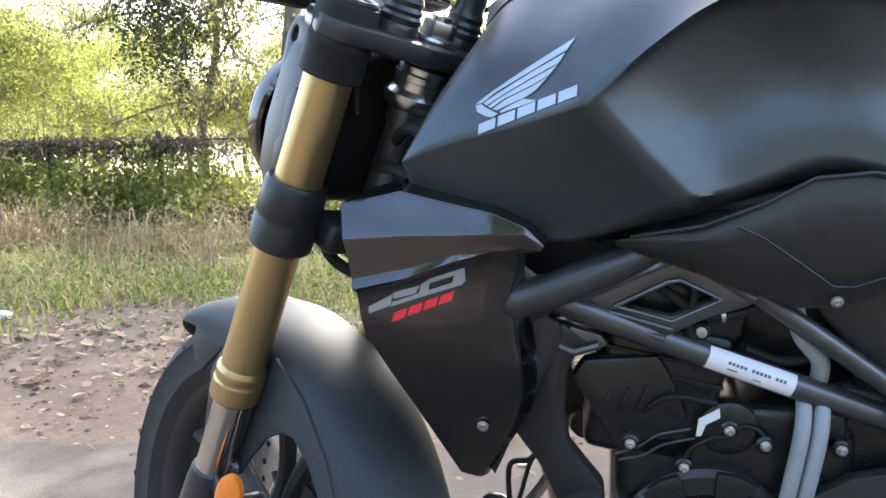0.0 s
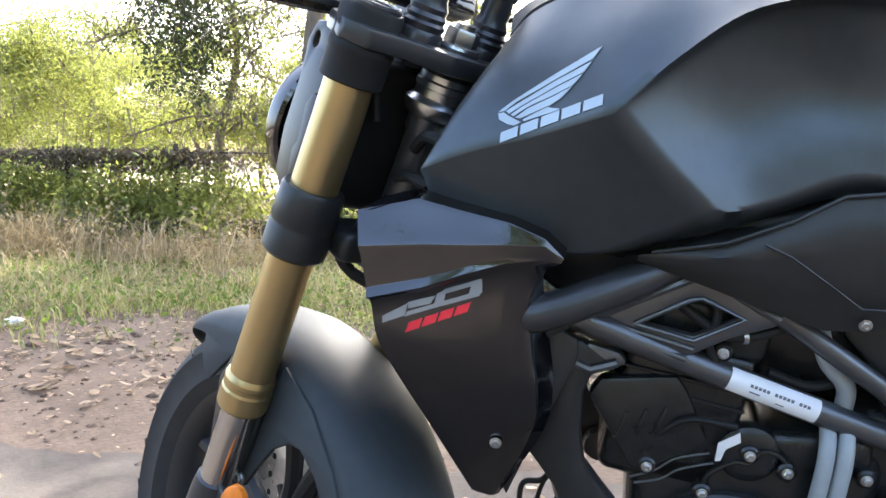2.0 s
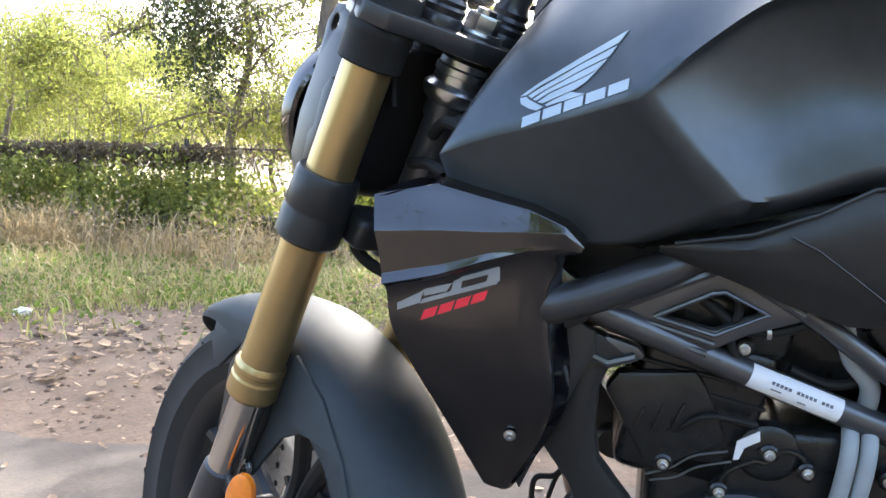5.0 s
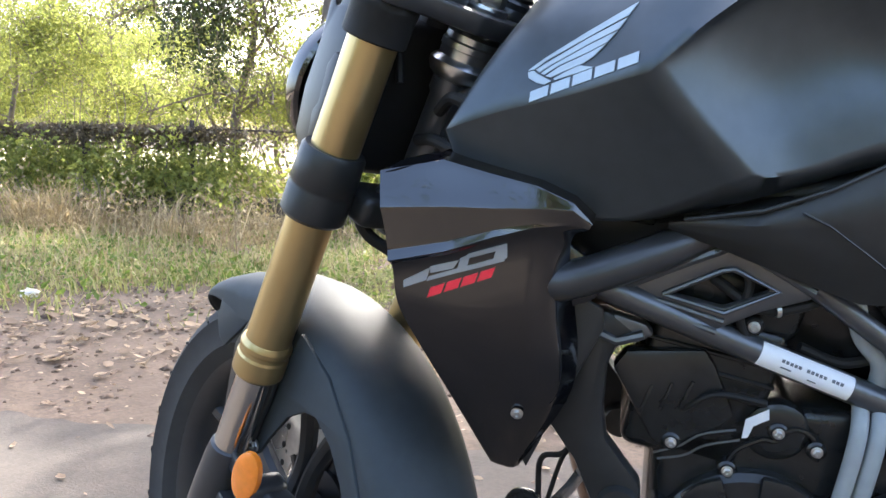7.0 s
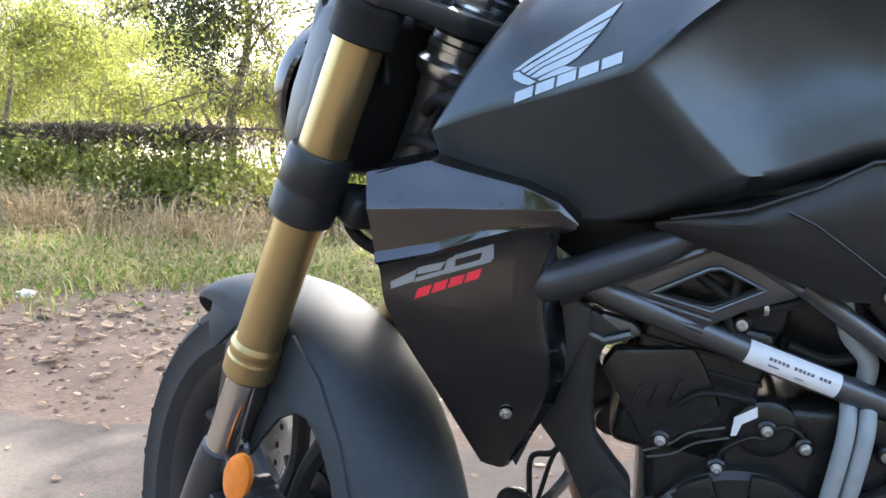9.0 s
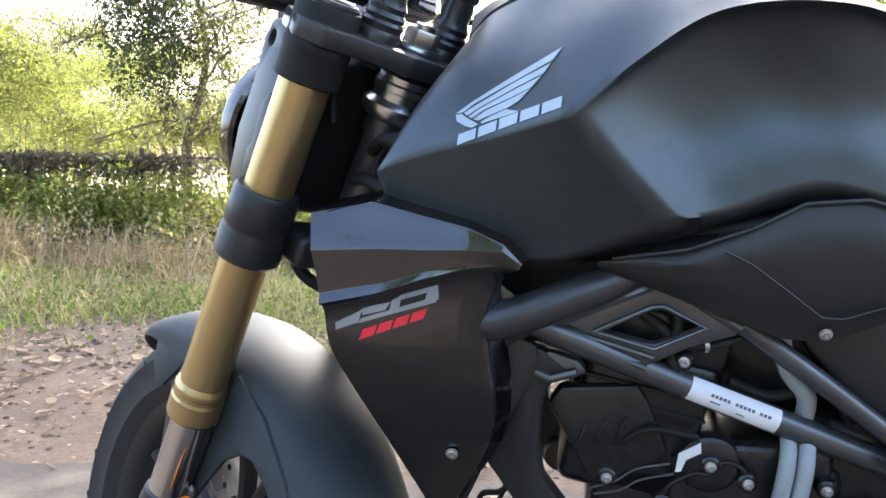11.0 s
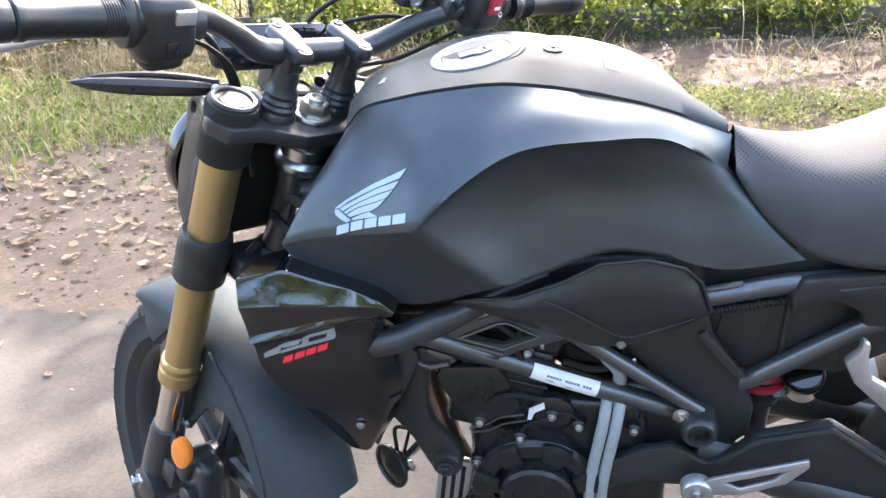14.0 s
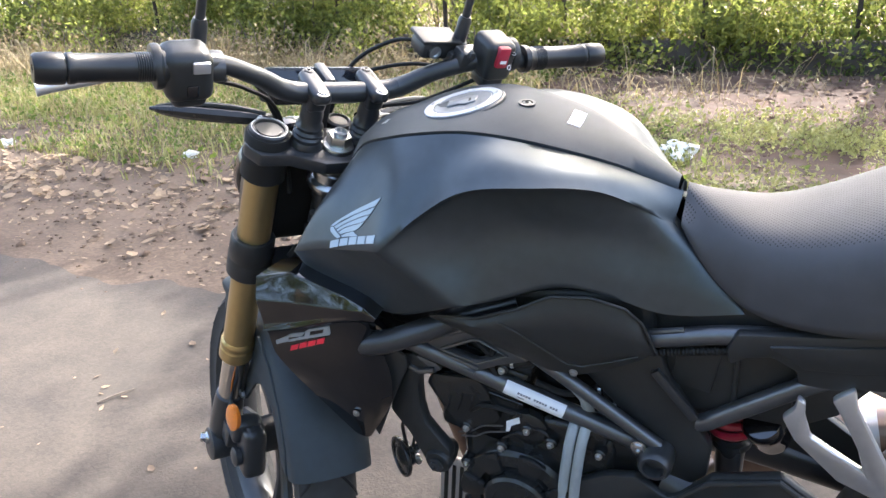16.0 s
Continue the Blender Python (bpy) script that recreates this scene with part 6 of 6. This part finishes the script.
sp = scatter(11000, -11, 4.5, 4.0, 6.3, straw_keep)
blades("dry_grass", sp, (rng.gamma(4.0, 0.06, len(sp)) * (0.5 + np.array([abs(patch(a, b, 1.3, 41)) * 2.2 for a, b, _ in sp]))).clip(0.06, 0.6), 0.0035, 1.3, M_STRAW, "tall dry straw-coloured grass along the fence", "dry grass")
sp2 = scatter(10000, -11, -1.2, 2.4, 5.6, grass_keep)
br = stems(160, lambda i: (rng.uniform(-9, -1.5), rng.uniform(4.7, 6.0), 0.0), 0.55, 0.5, 0.07, 0.4)
stem_mesh("dry_brush", br, 0.005, M_STRAW, "dry brushwood along the wall", "brushwood")
bl = leaves_on(br, 5, 0.05)
leaf_cloud("brush_leaves", bl, rng.uniform(0.02, 0.06, len(bl)), M_STRAW, label="dry curled leaves in the dry brush", category="brushwood")
blades("dry_stalks", sp2, rng.gamma(3.0, 0.04, len(sp2)).clip(0.03, 0.3), 0.0025, 1.1, M_STRAW, "thin dry stalks in the grass", "dry grass")

# low wall and wire fence
FY = 6.15
wv, wf = [], []
wx = steps(-30, 24, 360)
prof = [(-0.10, -0.15), (-0.10, 0.0), (-0.09, 0.22), (-0.075, 0.27), (0.075, 0.27), (0.09, 0.22), (0.10, -0.15)]
for x in wx:
    for py, pz in prof:
        k = 0.022 * noise.noise(Vector((x * 1.7, py * 8, pz * 6))) + 0.012 * noise.noise(Vector((x * 6, py * 20, pz * 20)))
        wv.append((x, FY + py + k, pz + k * (pz > 0.1)))
for i in range(len(wx) - 1):
    for j in range(len(prof) - 1):
        a = i * len(prof) + j
        wf.append((a, a + len(prof), a + len(prof) + 1, a + 1))
tagged(mesh_thing("boundary_wall", wv, wf, M_STONE), "low weathered dark rendered wall under the fence", "wall", kind="structure")
post_bm = rbox((0.036, 0.036, 1.05), pose(0, 0, 0.40), 0.005, 1)
fence = tagged(new("wire_fence"), "rusty wire mesh fence overgrown with creepers", "fence")
p0 = part("fence_post", post_bm, M_POST, fence, "dark rusty steel fence post")
p0.location = (-5.12, FY + 0.02, 0)
for i in range(-5, 10):
    if i:
        q = p0.copy()
        scene.collection.objects.link(q)
        q.location = (-5.12 + 1.145 * i, FY + 0.02 + rng.normal(0, 0.012), rng.normal(0, 0.02))
        q.rotation_euler = (rng.normal(0, 0.02), rng.normal(0, 0.02), rng.normal(0, 0.3))
part("fence_rail", sweep([(x, FY + 0.02, 0.86 + 0.012 * math.sin(x * 1.3)) for x in steps(-11, 5.5, 30)], 0.010, 6, 2), M_POST, fence, "dark fence top rail")
wb = bmesh.new()
for i in range(int(16.5 / 0.075)):
    x = -11 + i * 0.075
    for s in (-1, 1):
        a, b = Vector((x, FY + 0.02, 0.26)), Vector((x + s * 0.60, FY + 0.02, 0.86))
        w = 0.0013
        vs = [wb.verts.new(p + o) for p in (a, b) for o in (Vector((-w, 0, -w)), Vector((w, -w, 0)), Vector((0, w, w)))]
        for j in range(3):
            wb.faces.new((vs[j], vs[(j + 1) % 3], vs[3 + (j + 1) % 3], vs[3 + j]))
mesh_ob = part("wire_mesh", wb, M_POST, fence, "diamond wire mesh", flat=True)
mesh_ob["kind"] = "stuff"


cr = stems(230, lambda i: (rng.uniform(-11, 5), FY + rng.normal(0, 0.06), 0.2), 0.9, 0.7, 0.08, 0.45)
stem_mesh("creeper_stems", cr, 0.006, M_BARK, "thin brown creeper stems on the fence", "creeper")
cl = leaves_on(cr, 15, 0.08)
leaf_cloud("creeper_leaves", cl, rng.uniform(0.03, 0.08, len(cl)), M_LEAF_Y, label="sunlit yellow-green creeper leaves", category="creeper")
fl = np.stack([rng.uniform(-11, -1.0, 26000), FY - 0.14 + rng.normal(0, 0.07, 26000), rng.uniform(0.12, 0.72, 26000)], 1)
fl = fl[[rng.uniform() < 0.30 + 1.9 * patch(a, c, 1.5, 57) for a, b, c in fl]]
leaf_cloud("fence_creeper", fl, rng.uniform(0.025, 0.06, len(fl)), M_LEAF_Y, label="clumps of yellow-green creeper growing through the fence", category="creeper")
tg = np.stack([rng.uniform(-11, 3, 30000), FY + rng.normal(0, 0.08, 30000), 0.90 - np.abs(rng.normal(0, 0.10, 30000))], 1)
tg = tg[[rng.uniform() < 0.45 + 1.3 * patch(a, c * 0.5, 0.9, 51) + 0.35 * (a > -6.5 and a < -3) for a, b, c in tg]]
leaf_cloud("dry_creeper_tangle", tg, rng.uniform(0.02, 0.06, len(tg)), M_TANGLE, label="dark brown dried creeper tangle on the fence top", category="creeper")
wc = np.stack([rng.uniform(-1.2, 5, 1800), FY - 0.12 + rng.normal(0, 0.05, 1800), np.abs(rng.normal(0.12, 0.14, 1800))], 1)
leaf_cloud("wall_creeper", wc, rng.uniform(0.03, 0.07, len(wc)), M_LEAF_G, label="mid-green creeper hanging over the wall", category="creeper")


def shrub(name, x, y, h, w, n_leaf, material, size, label):
    root = tagged(new(name), label, "shrub")
    segs = stems(22, lambda i: (x + rng.normal(0, 0.12), y + rng.normal(0, 0.12), 0.0), h * 1.15, 0.75, 0.12, 0.32)
    sm = stem_mesh("brushwood", segs, 0.010, M_BARK, "", "")
    sm.parent = root
    for k in ("category", "kind", "label"):
        if k in sm:
            del sm[k]
    lv = leaves_on(segs, n_leaf / (22 * h * 1.15 / 0.12) * 0.95, w * 0.16, 0.2)
    leaf_cloud("foliage", lv, rng.uniform(0.6, 1.4, len(lv)) * size, material, root)
    return root


for x, y, h, w, n, m in (
        (-10.2, 6.9, 0.9, 1.1, 2600, M_LEAF_G), (-8.7, 7.4, 1.0, 1.2, 3000, M_LEAF_Y), (-7.4, 6.9, 0.8, 1.0, 2600, M_LEAF_Y), (-6.5, 7.8, 0.9, 1.2, 2600, M_LEAF_Y), (-5.8, 6.7, 0.7, 0.9, 2600, M_LEAF_Y),
        (-4.9, 7.3, 0.7, 1.0, 2400, M_LEAF_Y), (-4.1, 6.8, 0.7, 0.9, 2200, M_LEAF_Y), (-2.9, 7.3, 0.8, 1.0, 2200, M_LEAF_Y), (-2.1, 6.8, 0.8, 1.0, 2600, M_LEAF_Y), (-1.1, 7.2, 0.9, 1.1, 3000, M_LEAF_Y),
        (-0.3, 6.7, 0.9, 1.0, 2200, M_LEAF_Y), (0.5, 6.8, 0.9, 1.1, 2400, M_LEAF_G), (1.3, 6.7, 0.9, 1.0, 2200, M_LEAF_Y), (2.2, 6.9, 0.9, 1.1, 2600, M_LEAF_G), (3.2, 7.2, 1.1, 1.2, 4000, M_LEAF_Y)):
    shrub("shrub", x, y, h, w, int(n * 1.7), m, 0.042, "yellow-green sunlit shrub behind the fence" if m is M_LEAF_Y else "mid-green shrub behind the fence")
for x, y in ((-7.2, 5.6), (-5.6, 5.75), (-4.7, 5.65), (-3.5, 5.7), (-2.3, 5.6), (-6.4, 5.3)):
    shrub("weed_bush", x + rng.normal(0, 0.1), y, 0.42, 0.6, 700, M_LEAF_Y, 0.05, "leafy yellow-green weed by the wall")
field = mesh_thing("dry_field", *sheet(steps(-40, 40, 80), steps(6.4, 40, 40), lambda x, y: hill(x, y) + 0.012), M_STRAWGROUND)
tagged(field, "dry straw-coloured field behind the fence", "field", kind="structure")
bp = scatter(14000, -12, 6, 6.4, 12, lambda x, y: max(0.05, 0.5 + patch(x, y, 0.6, 31)))
blades("field_grass", bp, rng.gamma(4.0, 0.05, len(bp)).clip(0.06, 0.45), 0.005, 0.8, M_STRAW, "dry pale grass in the field", "dry grass")
sap = stems(150, lambda i: (rng.uniform(-11, 5), rng.uniform(6.3, 8.5), 0.0), 1.3, 0.95, 0.12, 0.12)
stem_mesh("saplings", sap, 0.012, M_BARK, "thin upright bare stems behind the fence", "saplings")


# trees
def tree(name, x, y, height, trunk_r, crown_r, crown_lo, n_leaf, material, label, size=0.075, lean=(0, 0), drop=0.0, limbs=12, rise=None, clump=0.085, twigs=5, reach=0.42):
    rise = height * 0.18 if rise is None else rise
    root = tagged(new(name), label, "tree")
    root.location = (x, y, 0)
    top = Vector((lean[0], lean[1], height * 0.75))
    path = [Vector((0, 0, -0.1)), top * 0.3 + Vector((rng.normal(0, 0.12), rng.normal(0, 0.12), 0)), top * 0.65 + Vector((rng.normal(0, 0.2), rng.normal(0, 0.2), 0)), top]
    part("trunk", sweep(path, [trunk_r * 1.25, trunk_r, trunk_r * 0.75, trunk_r * 0.45], 12, 6), M_BARK, root, "furrowed brown trunk")
    ends = []
    for i in range(limbs):
        f = rng.uniform(max(0.3, crown_lo / height), 1.0)
        b = top * f
        a = 2 * math.pi * i / limbs + rng.normal(0, 0.4)
        rr = crown_r * rng.uniform(0.6, 1.0)
        e = b + Vector((math.cos(a) * rr, math.sin(a) * rr, rng.uniform(0.2, 1.2) * rise - drop))
        m1 = b.lerp(e, 0.5) + Vector((rng.normal(0, 0.15), rng.normal(0, 0.15), 0.12 * rr))
        part("limb", sweep([b, m1, e], [trunk_r * 0.35, trunk_r * 0.22, 0.012], 7, 5), M_BARK, root)
        for k in range(twigs):
            s0 = b.lerp(m1, rng.uniform(0.4, 1)) if k < 2 else m1.lerp(e, rng.uniform(0.2, 1))
            ends.append([np.array(s0.lerp(s0 + Vector((rng.normal(0, 0.6), rng.normal(0, 0.6), rng.normal(0.1, 0.45))) * crown_r * reach, t)) for t in steps(0, 1, 8)])
        ends.append([np.array(m1.lerp(e, t)) for t in steps(0, 1, 8)])
    tw = stem_mesh("twig_mass", ends, 0.012, M_BARK, "", "")
    tw.parent = root
    for k in ("category", "kind", "label"):
        if k in tw:
            del tw[k]
    lv = leaves_on(ends, n_leaf / (len(ends) * 9), crown_r * clump)
    leaf_cloud("crown", lv, rng.uniform(0.6, 1.4, len(lv)) * size, material, root)
    return root


tree("tree", -8.4, 6.3, 9.0, 0.20, 2.8, 5.8, 13000, M_LEAF_G, "tall tree with a dark furrowed trunk by the fence", size=0.14, lean=(2.4, 0.6))
# shade trees: unseen crowns above the view, added to cast dappled shade below
rng = np.random.default_rng(81)
tree("shade_tree", 1.2, 8.3, 10.4, 0.12, 2.6, 7.6, 5200, M_LEAF_G, "tall tree whose unseen crown is added to shade the lane", size=0.12, lean=(0.1, -0.5), rise=0.3, clump=0.040, limbs=15, twigs=3, reach=0.20)
# unseen loose leaves added on the sun's path to shade the tank top
low = np.stack([rng.normal(1.62, 0.42, 3400), rng.normal(7.98, 0.42, 3400), rng.normal(8.0, 0.30, 3400)], 1)
leaf_cloud("leafy_bough", low, rng.uniform(0.08, 0.15, len(low)), M_LEAF_G, label="added unseen leaves that keep the sun off the tank", category="foliage")
rng = np.random.default_rng(72)
tree("shade_tree", -3.6, 8.2, 10.2, 0.09, 2.4, 7.6, 3000, M_LEAF_G, "slim tall tree whose unseen crown is added to shade the lane", size=0.12, lean=(1.5, -1.0), rise=0.3, clump=0.036, limbs=9, twigs=3, reach=0.22)
# its crown, out of view, is added to block sky glare on the tank
tree("sky_block_tree", 3.0, 8.8, 9.0, 0.14, 2.4, 4.2, 7000, M_LEAF_G, "tall tree with an unseen crown added to hide bright sky", size=0.13, lean=(-0.8, -0.4), clump=0.07, limbs=18, twigs=5)
tree("shade_tree", -0.9, 11.4, 10.2, 0.09, 1.9, 7.6, 7000, M_LEAF_G, "slim tall tree whose unseen crown is added to shade the lane", size=0.12, lean=(0.9, -2.0), rise=0.3, clump=0.045, limbs=12, twigs=3, reach=0.22)
tree("shade_tree", -3.4, 11.2, 10.0, 0.09, 2.6, 7.4, 2400, M_LEAF_G, "slim tall tree whose unseen crown is added to shade the verge", size=0.12, lean=(0.9, -0.4), rise=0.3, clump=0.040, limbs=12, twigs=3, reach=0.22)
tree("shade_tree", -2.2, 11.6, 10.0, 0.07, 1.8, 7.6, 9000, M_LEAF_G, "slim tall tree whose unseen crown is added to shade the lane", size=0.12, lean=(0.9, -2.1), rise=0.3, clump=0.050, limbs=12, twigs=3, reach=0.22)
tree("tree", 5.6, 9.2, 9.0, 0.16, 2.6, 6.0, 8000, M_LEAF_G, "tall leafy tree behind the fence", size=0.11, lean=(-0.6, -1.8))
tree("tree", -7.6, 10.2, 3.3, 0.035, 1.6, 0.9, 24000, M_LEAF_Y, "low spreading yellow-green tree behind the fence", size=0.044, drop=0.25)
tree("tree", -9.6, 10.6, 3.8, 0.045, 1.8, 0.8, 26000, M_LEAF_Y, "low spreading yellow-green tree behind the fence", size=0.044, drop=0.25)
tree("tree", -4.9, 9.0, 4.4, 0.060, 1.9, 1.0, 11000, M_LEAF_Y, "slender tree with crooked dark branches", size=0.044, drop=0.4, limbs=18, twigs=7, reach=0.5)
tree("tree", -3.0, 10.0, 3.8, 0.045, 1.8, 1.0, 7000, M_LEAF_Y, "slender tree with fine bare branches", size=0.058, drop=0.4, limbs=14, twigs=6)
tree("tree", 4.5, 10.0, 5.0, 0.12, 2.4, 1.2, 10000, M_LEAF_G, "leafy tree behind the fence")
for x, y in ((-13.5, 14.5), (-11.5, 14), (-9.6, 13.5), (-7.9, 14.2), (-6.3, 13.6), (-4.8, 14.2), (-3.3, 13.8)):
    tree("hedge_tree", x, y, 2.9 + rng.uniform(0, 0.6), 0.04, 1.5, 0.3, 22000, M_LEAF_Y, "low bushy tree beyond the fence", size=0.045, drop=0.3)
for x, y in ((-17, 17), (-12.5, 18), (-6.5, 19), (-2, 17), (2.5, 18), (8, 17), (13, 16), (-22, 15)):
    tree("far_tree", x, y, 3.5 + rng.uniform(0, 0.9), 0.10, 2.5, 0.6, 18000, M_LEAF_Y if rng.uniform() < 0.6 else M_LEAF_G, "distant leafy tree beyond the fence", size=0.075, drop=0.3)
# unseen greenery behind the camera, added to be reflected and cut blue sky light
for x, y, h in ((-13, -12, 5.5), (-8, -10, 5), (-3.5, -11.5, 5.5), (1, -10.5, 5), (5.5, -11, 5.5), (10, -10, 5), (15, -12, 5.5), (-5.2, -8.5, 9.5), (1.8, -8.8, 10.5)):
    tree("roadside_tree", x, y, h, 0.18, 2.8, 0.8, 7000, M_LEAF_G, "unseen leafy tree behind the camera, for reflections", size=0.13)
# unseen hedge, added as the dark lower part of the reflections
hg_n = 15000
hg_x = rng.uniform(-10, 10, hg_n)
hg_c = np.stack([hg_x, rng.normal(-5.3, 0.28, hg_n), rng.uniform(0.0, 1.0, hg_n) ** 0.8 * (1.7 + 0.3 * np.sin(hg_x * 1.7))], 1)
leaf_cloud("roadside_hedge", hg_c, rng.uniform(0.08, 0.16, hg_n), M_LEAF_D, label="unseen dark hedge behind the camera, for reflections", category="hedge")
# dark creeper curtain hanging in the tree
hv = stems(64, lambda i: (-4.75 + rng.normal(0, 0.26), 7.9 + rng.normal(0, 0.3), rng.uniform(2.1, 3.2)), 1.0, -0.8, 0.1, 0.25)
stem_mesh("hanging_vines", hv, 0.006, M_BARK, "thin vines hanging from the tree", "vine")
hl = leaves_on(hv, 9, 0.07)
leaf_cloud("vine_curtain", hl, rng.uniform(0.03, 0.07, len(hl)), M_LEAF_D, label="dark creeper curtain hanging from the tree", category="vine")
# a fallen twig on the asphalt, a pale block by the fence
tagged(part("fallen_twig", sweep([(-1.313, 0.424, hill(-1.31, 0.42) + 0.012), (-1.295, 0.47, hill(-1.3, 0.47) + 0.014), (-1.27, 0.522, hill(-1.27, 0.52) + 0.012)], [0.004, 0.003, 0.002], 7), M_BARK), "thin dry twig on the asphalt", "twig")


def crumpled(name, x, y, r, material, label, category):
    bm = bmesh.new()
    bmesh.ops.create_icosphere(bm, subdivisions=3, radius=r)
    for v in bm.verts:
        k = 1 + 0.55 * noise.noise(v.co * (2.2 / r) + Vector((x, y, 0))) + 0.2 * noise.noise(v.co * (6 / r))
        v.co = v.co * k
        v.co.z = max(v.co.z * 0.6, -r * 0.25)
    ob = part(name, bm, material, None, "", angle=25)
    ob.location = (x, y, hill(x, y) + r * 0.22)
    return tagged(ob, label, category)


crumpled("plastic_bag", -0.27, 3.50, 0.10, M_BAG, "crumpled white plastic bag on the grass", "plastic bag")
crumpled("paper_scrap", -2.95, 2.72, 0.045, M_BAG, "crumpled white paper scrap on the verge", "paper scrap")
crumpled("paper_scrap", -4.3, 2.55, 0.05, M_BAG, "crumpled white paper scrap on the verge", "paper scrap")

wp = np.concatenate([scatter(int(rng.integers(260, 600)), cx - 0.35, cx + 0.35, cy - 0.22, cy + 0.22) for cx, cy in zip(rng.uniform(-1.4, 2.8, 64), rng.uniform(2.5, 4.6, 64))])
wp[:, 2] += np.abs(rng.normal(0, 0.03, len(wp))) + 0.03 * (wp[:, 1] > 3.4)
leaf_cloud("weed_patches", wp, rng.uniform(0.014, 0.036, len(wp)), M_GRASS, up=-0.3, label="low patches of green weeds on the earth", category="weeds")


# a bed of turned red earth by the wall
def earth_z(x, y):
    rim = min(1.0, (x + 1.7) * 0.9, (5.2 - x), (y - 3.2) * 0.9, (6.06 - y) * 6.0)
    k = 0.055 * rim + 0.03 * patch(x, y, 1.4, 61) - 0.006
    return hill(x, y) + min(0.07, k) + 0.022 * abs(patch(x, y, 6.5, 63)) + 0.012 * patch(x, y, 16, 64)


tagged(mesh_thing("earth_bed", *sheet(steps(-1.7, 5.2, 170), steps(3.2, 6.06, 90), earth_z), M_REDEARTH), "turned reddish earth in a ragged bed by the wall", "earth", kind="structure")
cp = scatter(1500, -1.4, 5, 4.1, 6.0, lambda x, y: 0.4)
cp[:, 2] = [earth_z(a, b) for a, b, _ in cp]
clods("bed_clods", 2200, (-1.6, 5, 3.4, 6.0), 0.010, M_REDEARTH, lambda x, y: 0.8, "turned red earth clods in the bed").location.z = 0.05
leaf_cloud("earth_litter", cp, rng.uniform(0.02, 0.06, len(cp)), M_LITTER, up=0.2, label="dry leaf bits on the red earth", category="leaf litter")
tw2 = stems(16, lambda i: (rng.uniform(-1.6, 1.2), rng.uniform(4.6, 5.7), 0.0), 0.28, 0.5, 0.06, 0.35)
stem_mesh("dry_twigs", tw2, 0.004, M_STRAW, "dry branching weed stalks in the earth", "dry weeds")
tl = leaves_on(tw2, 2.0, 0.03)
leaf_cloud("stalk_leaves", tl, rng.uniform(0.015, 0.04, len(tl)), M_LEAF_Y, label="sparse yellow leaves on dry stalks", category="dry weeds")
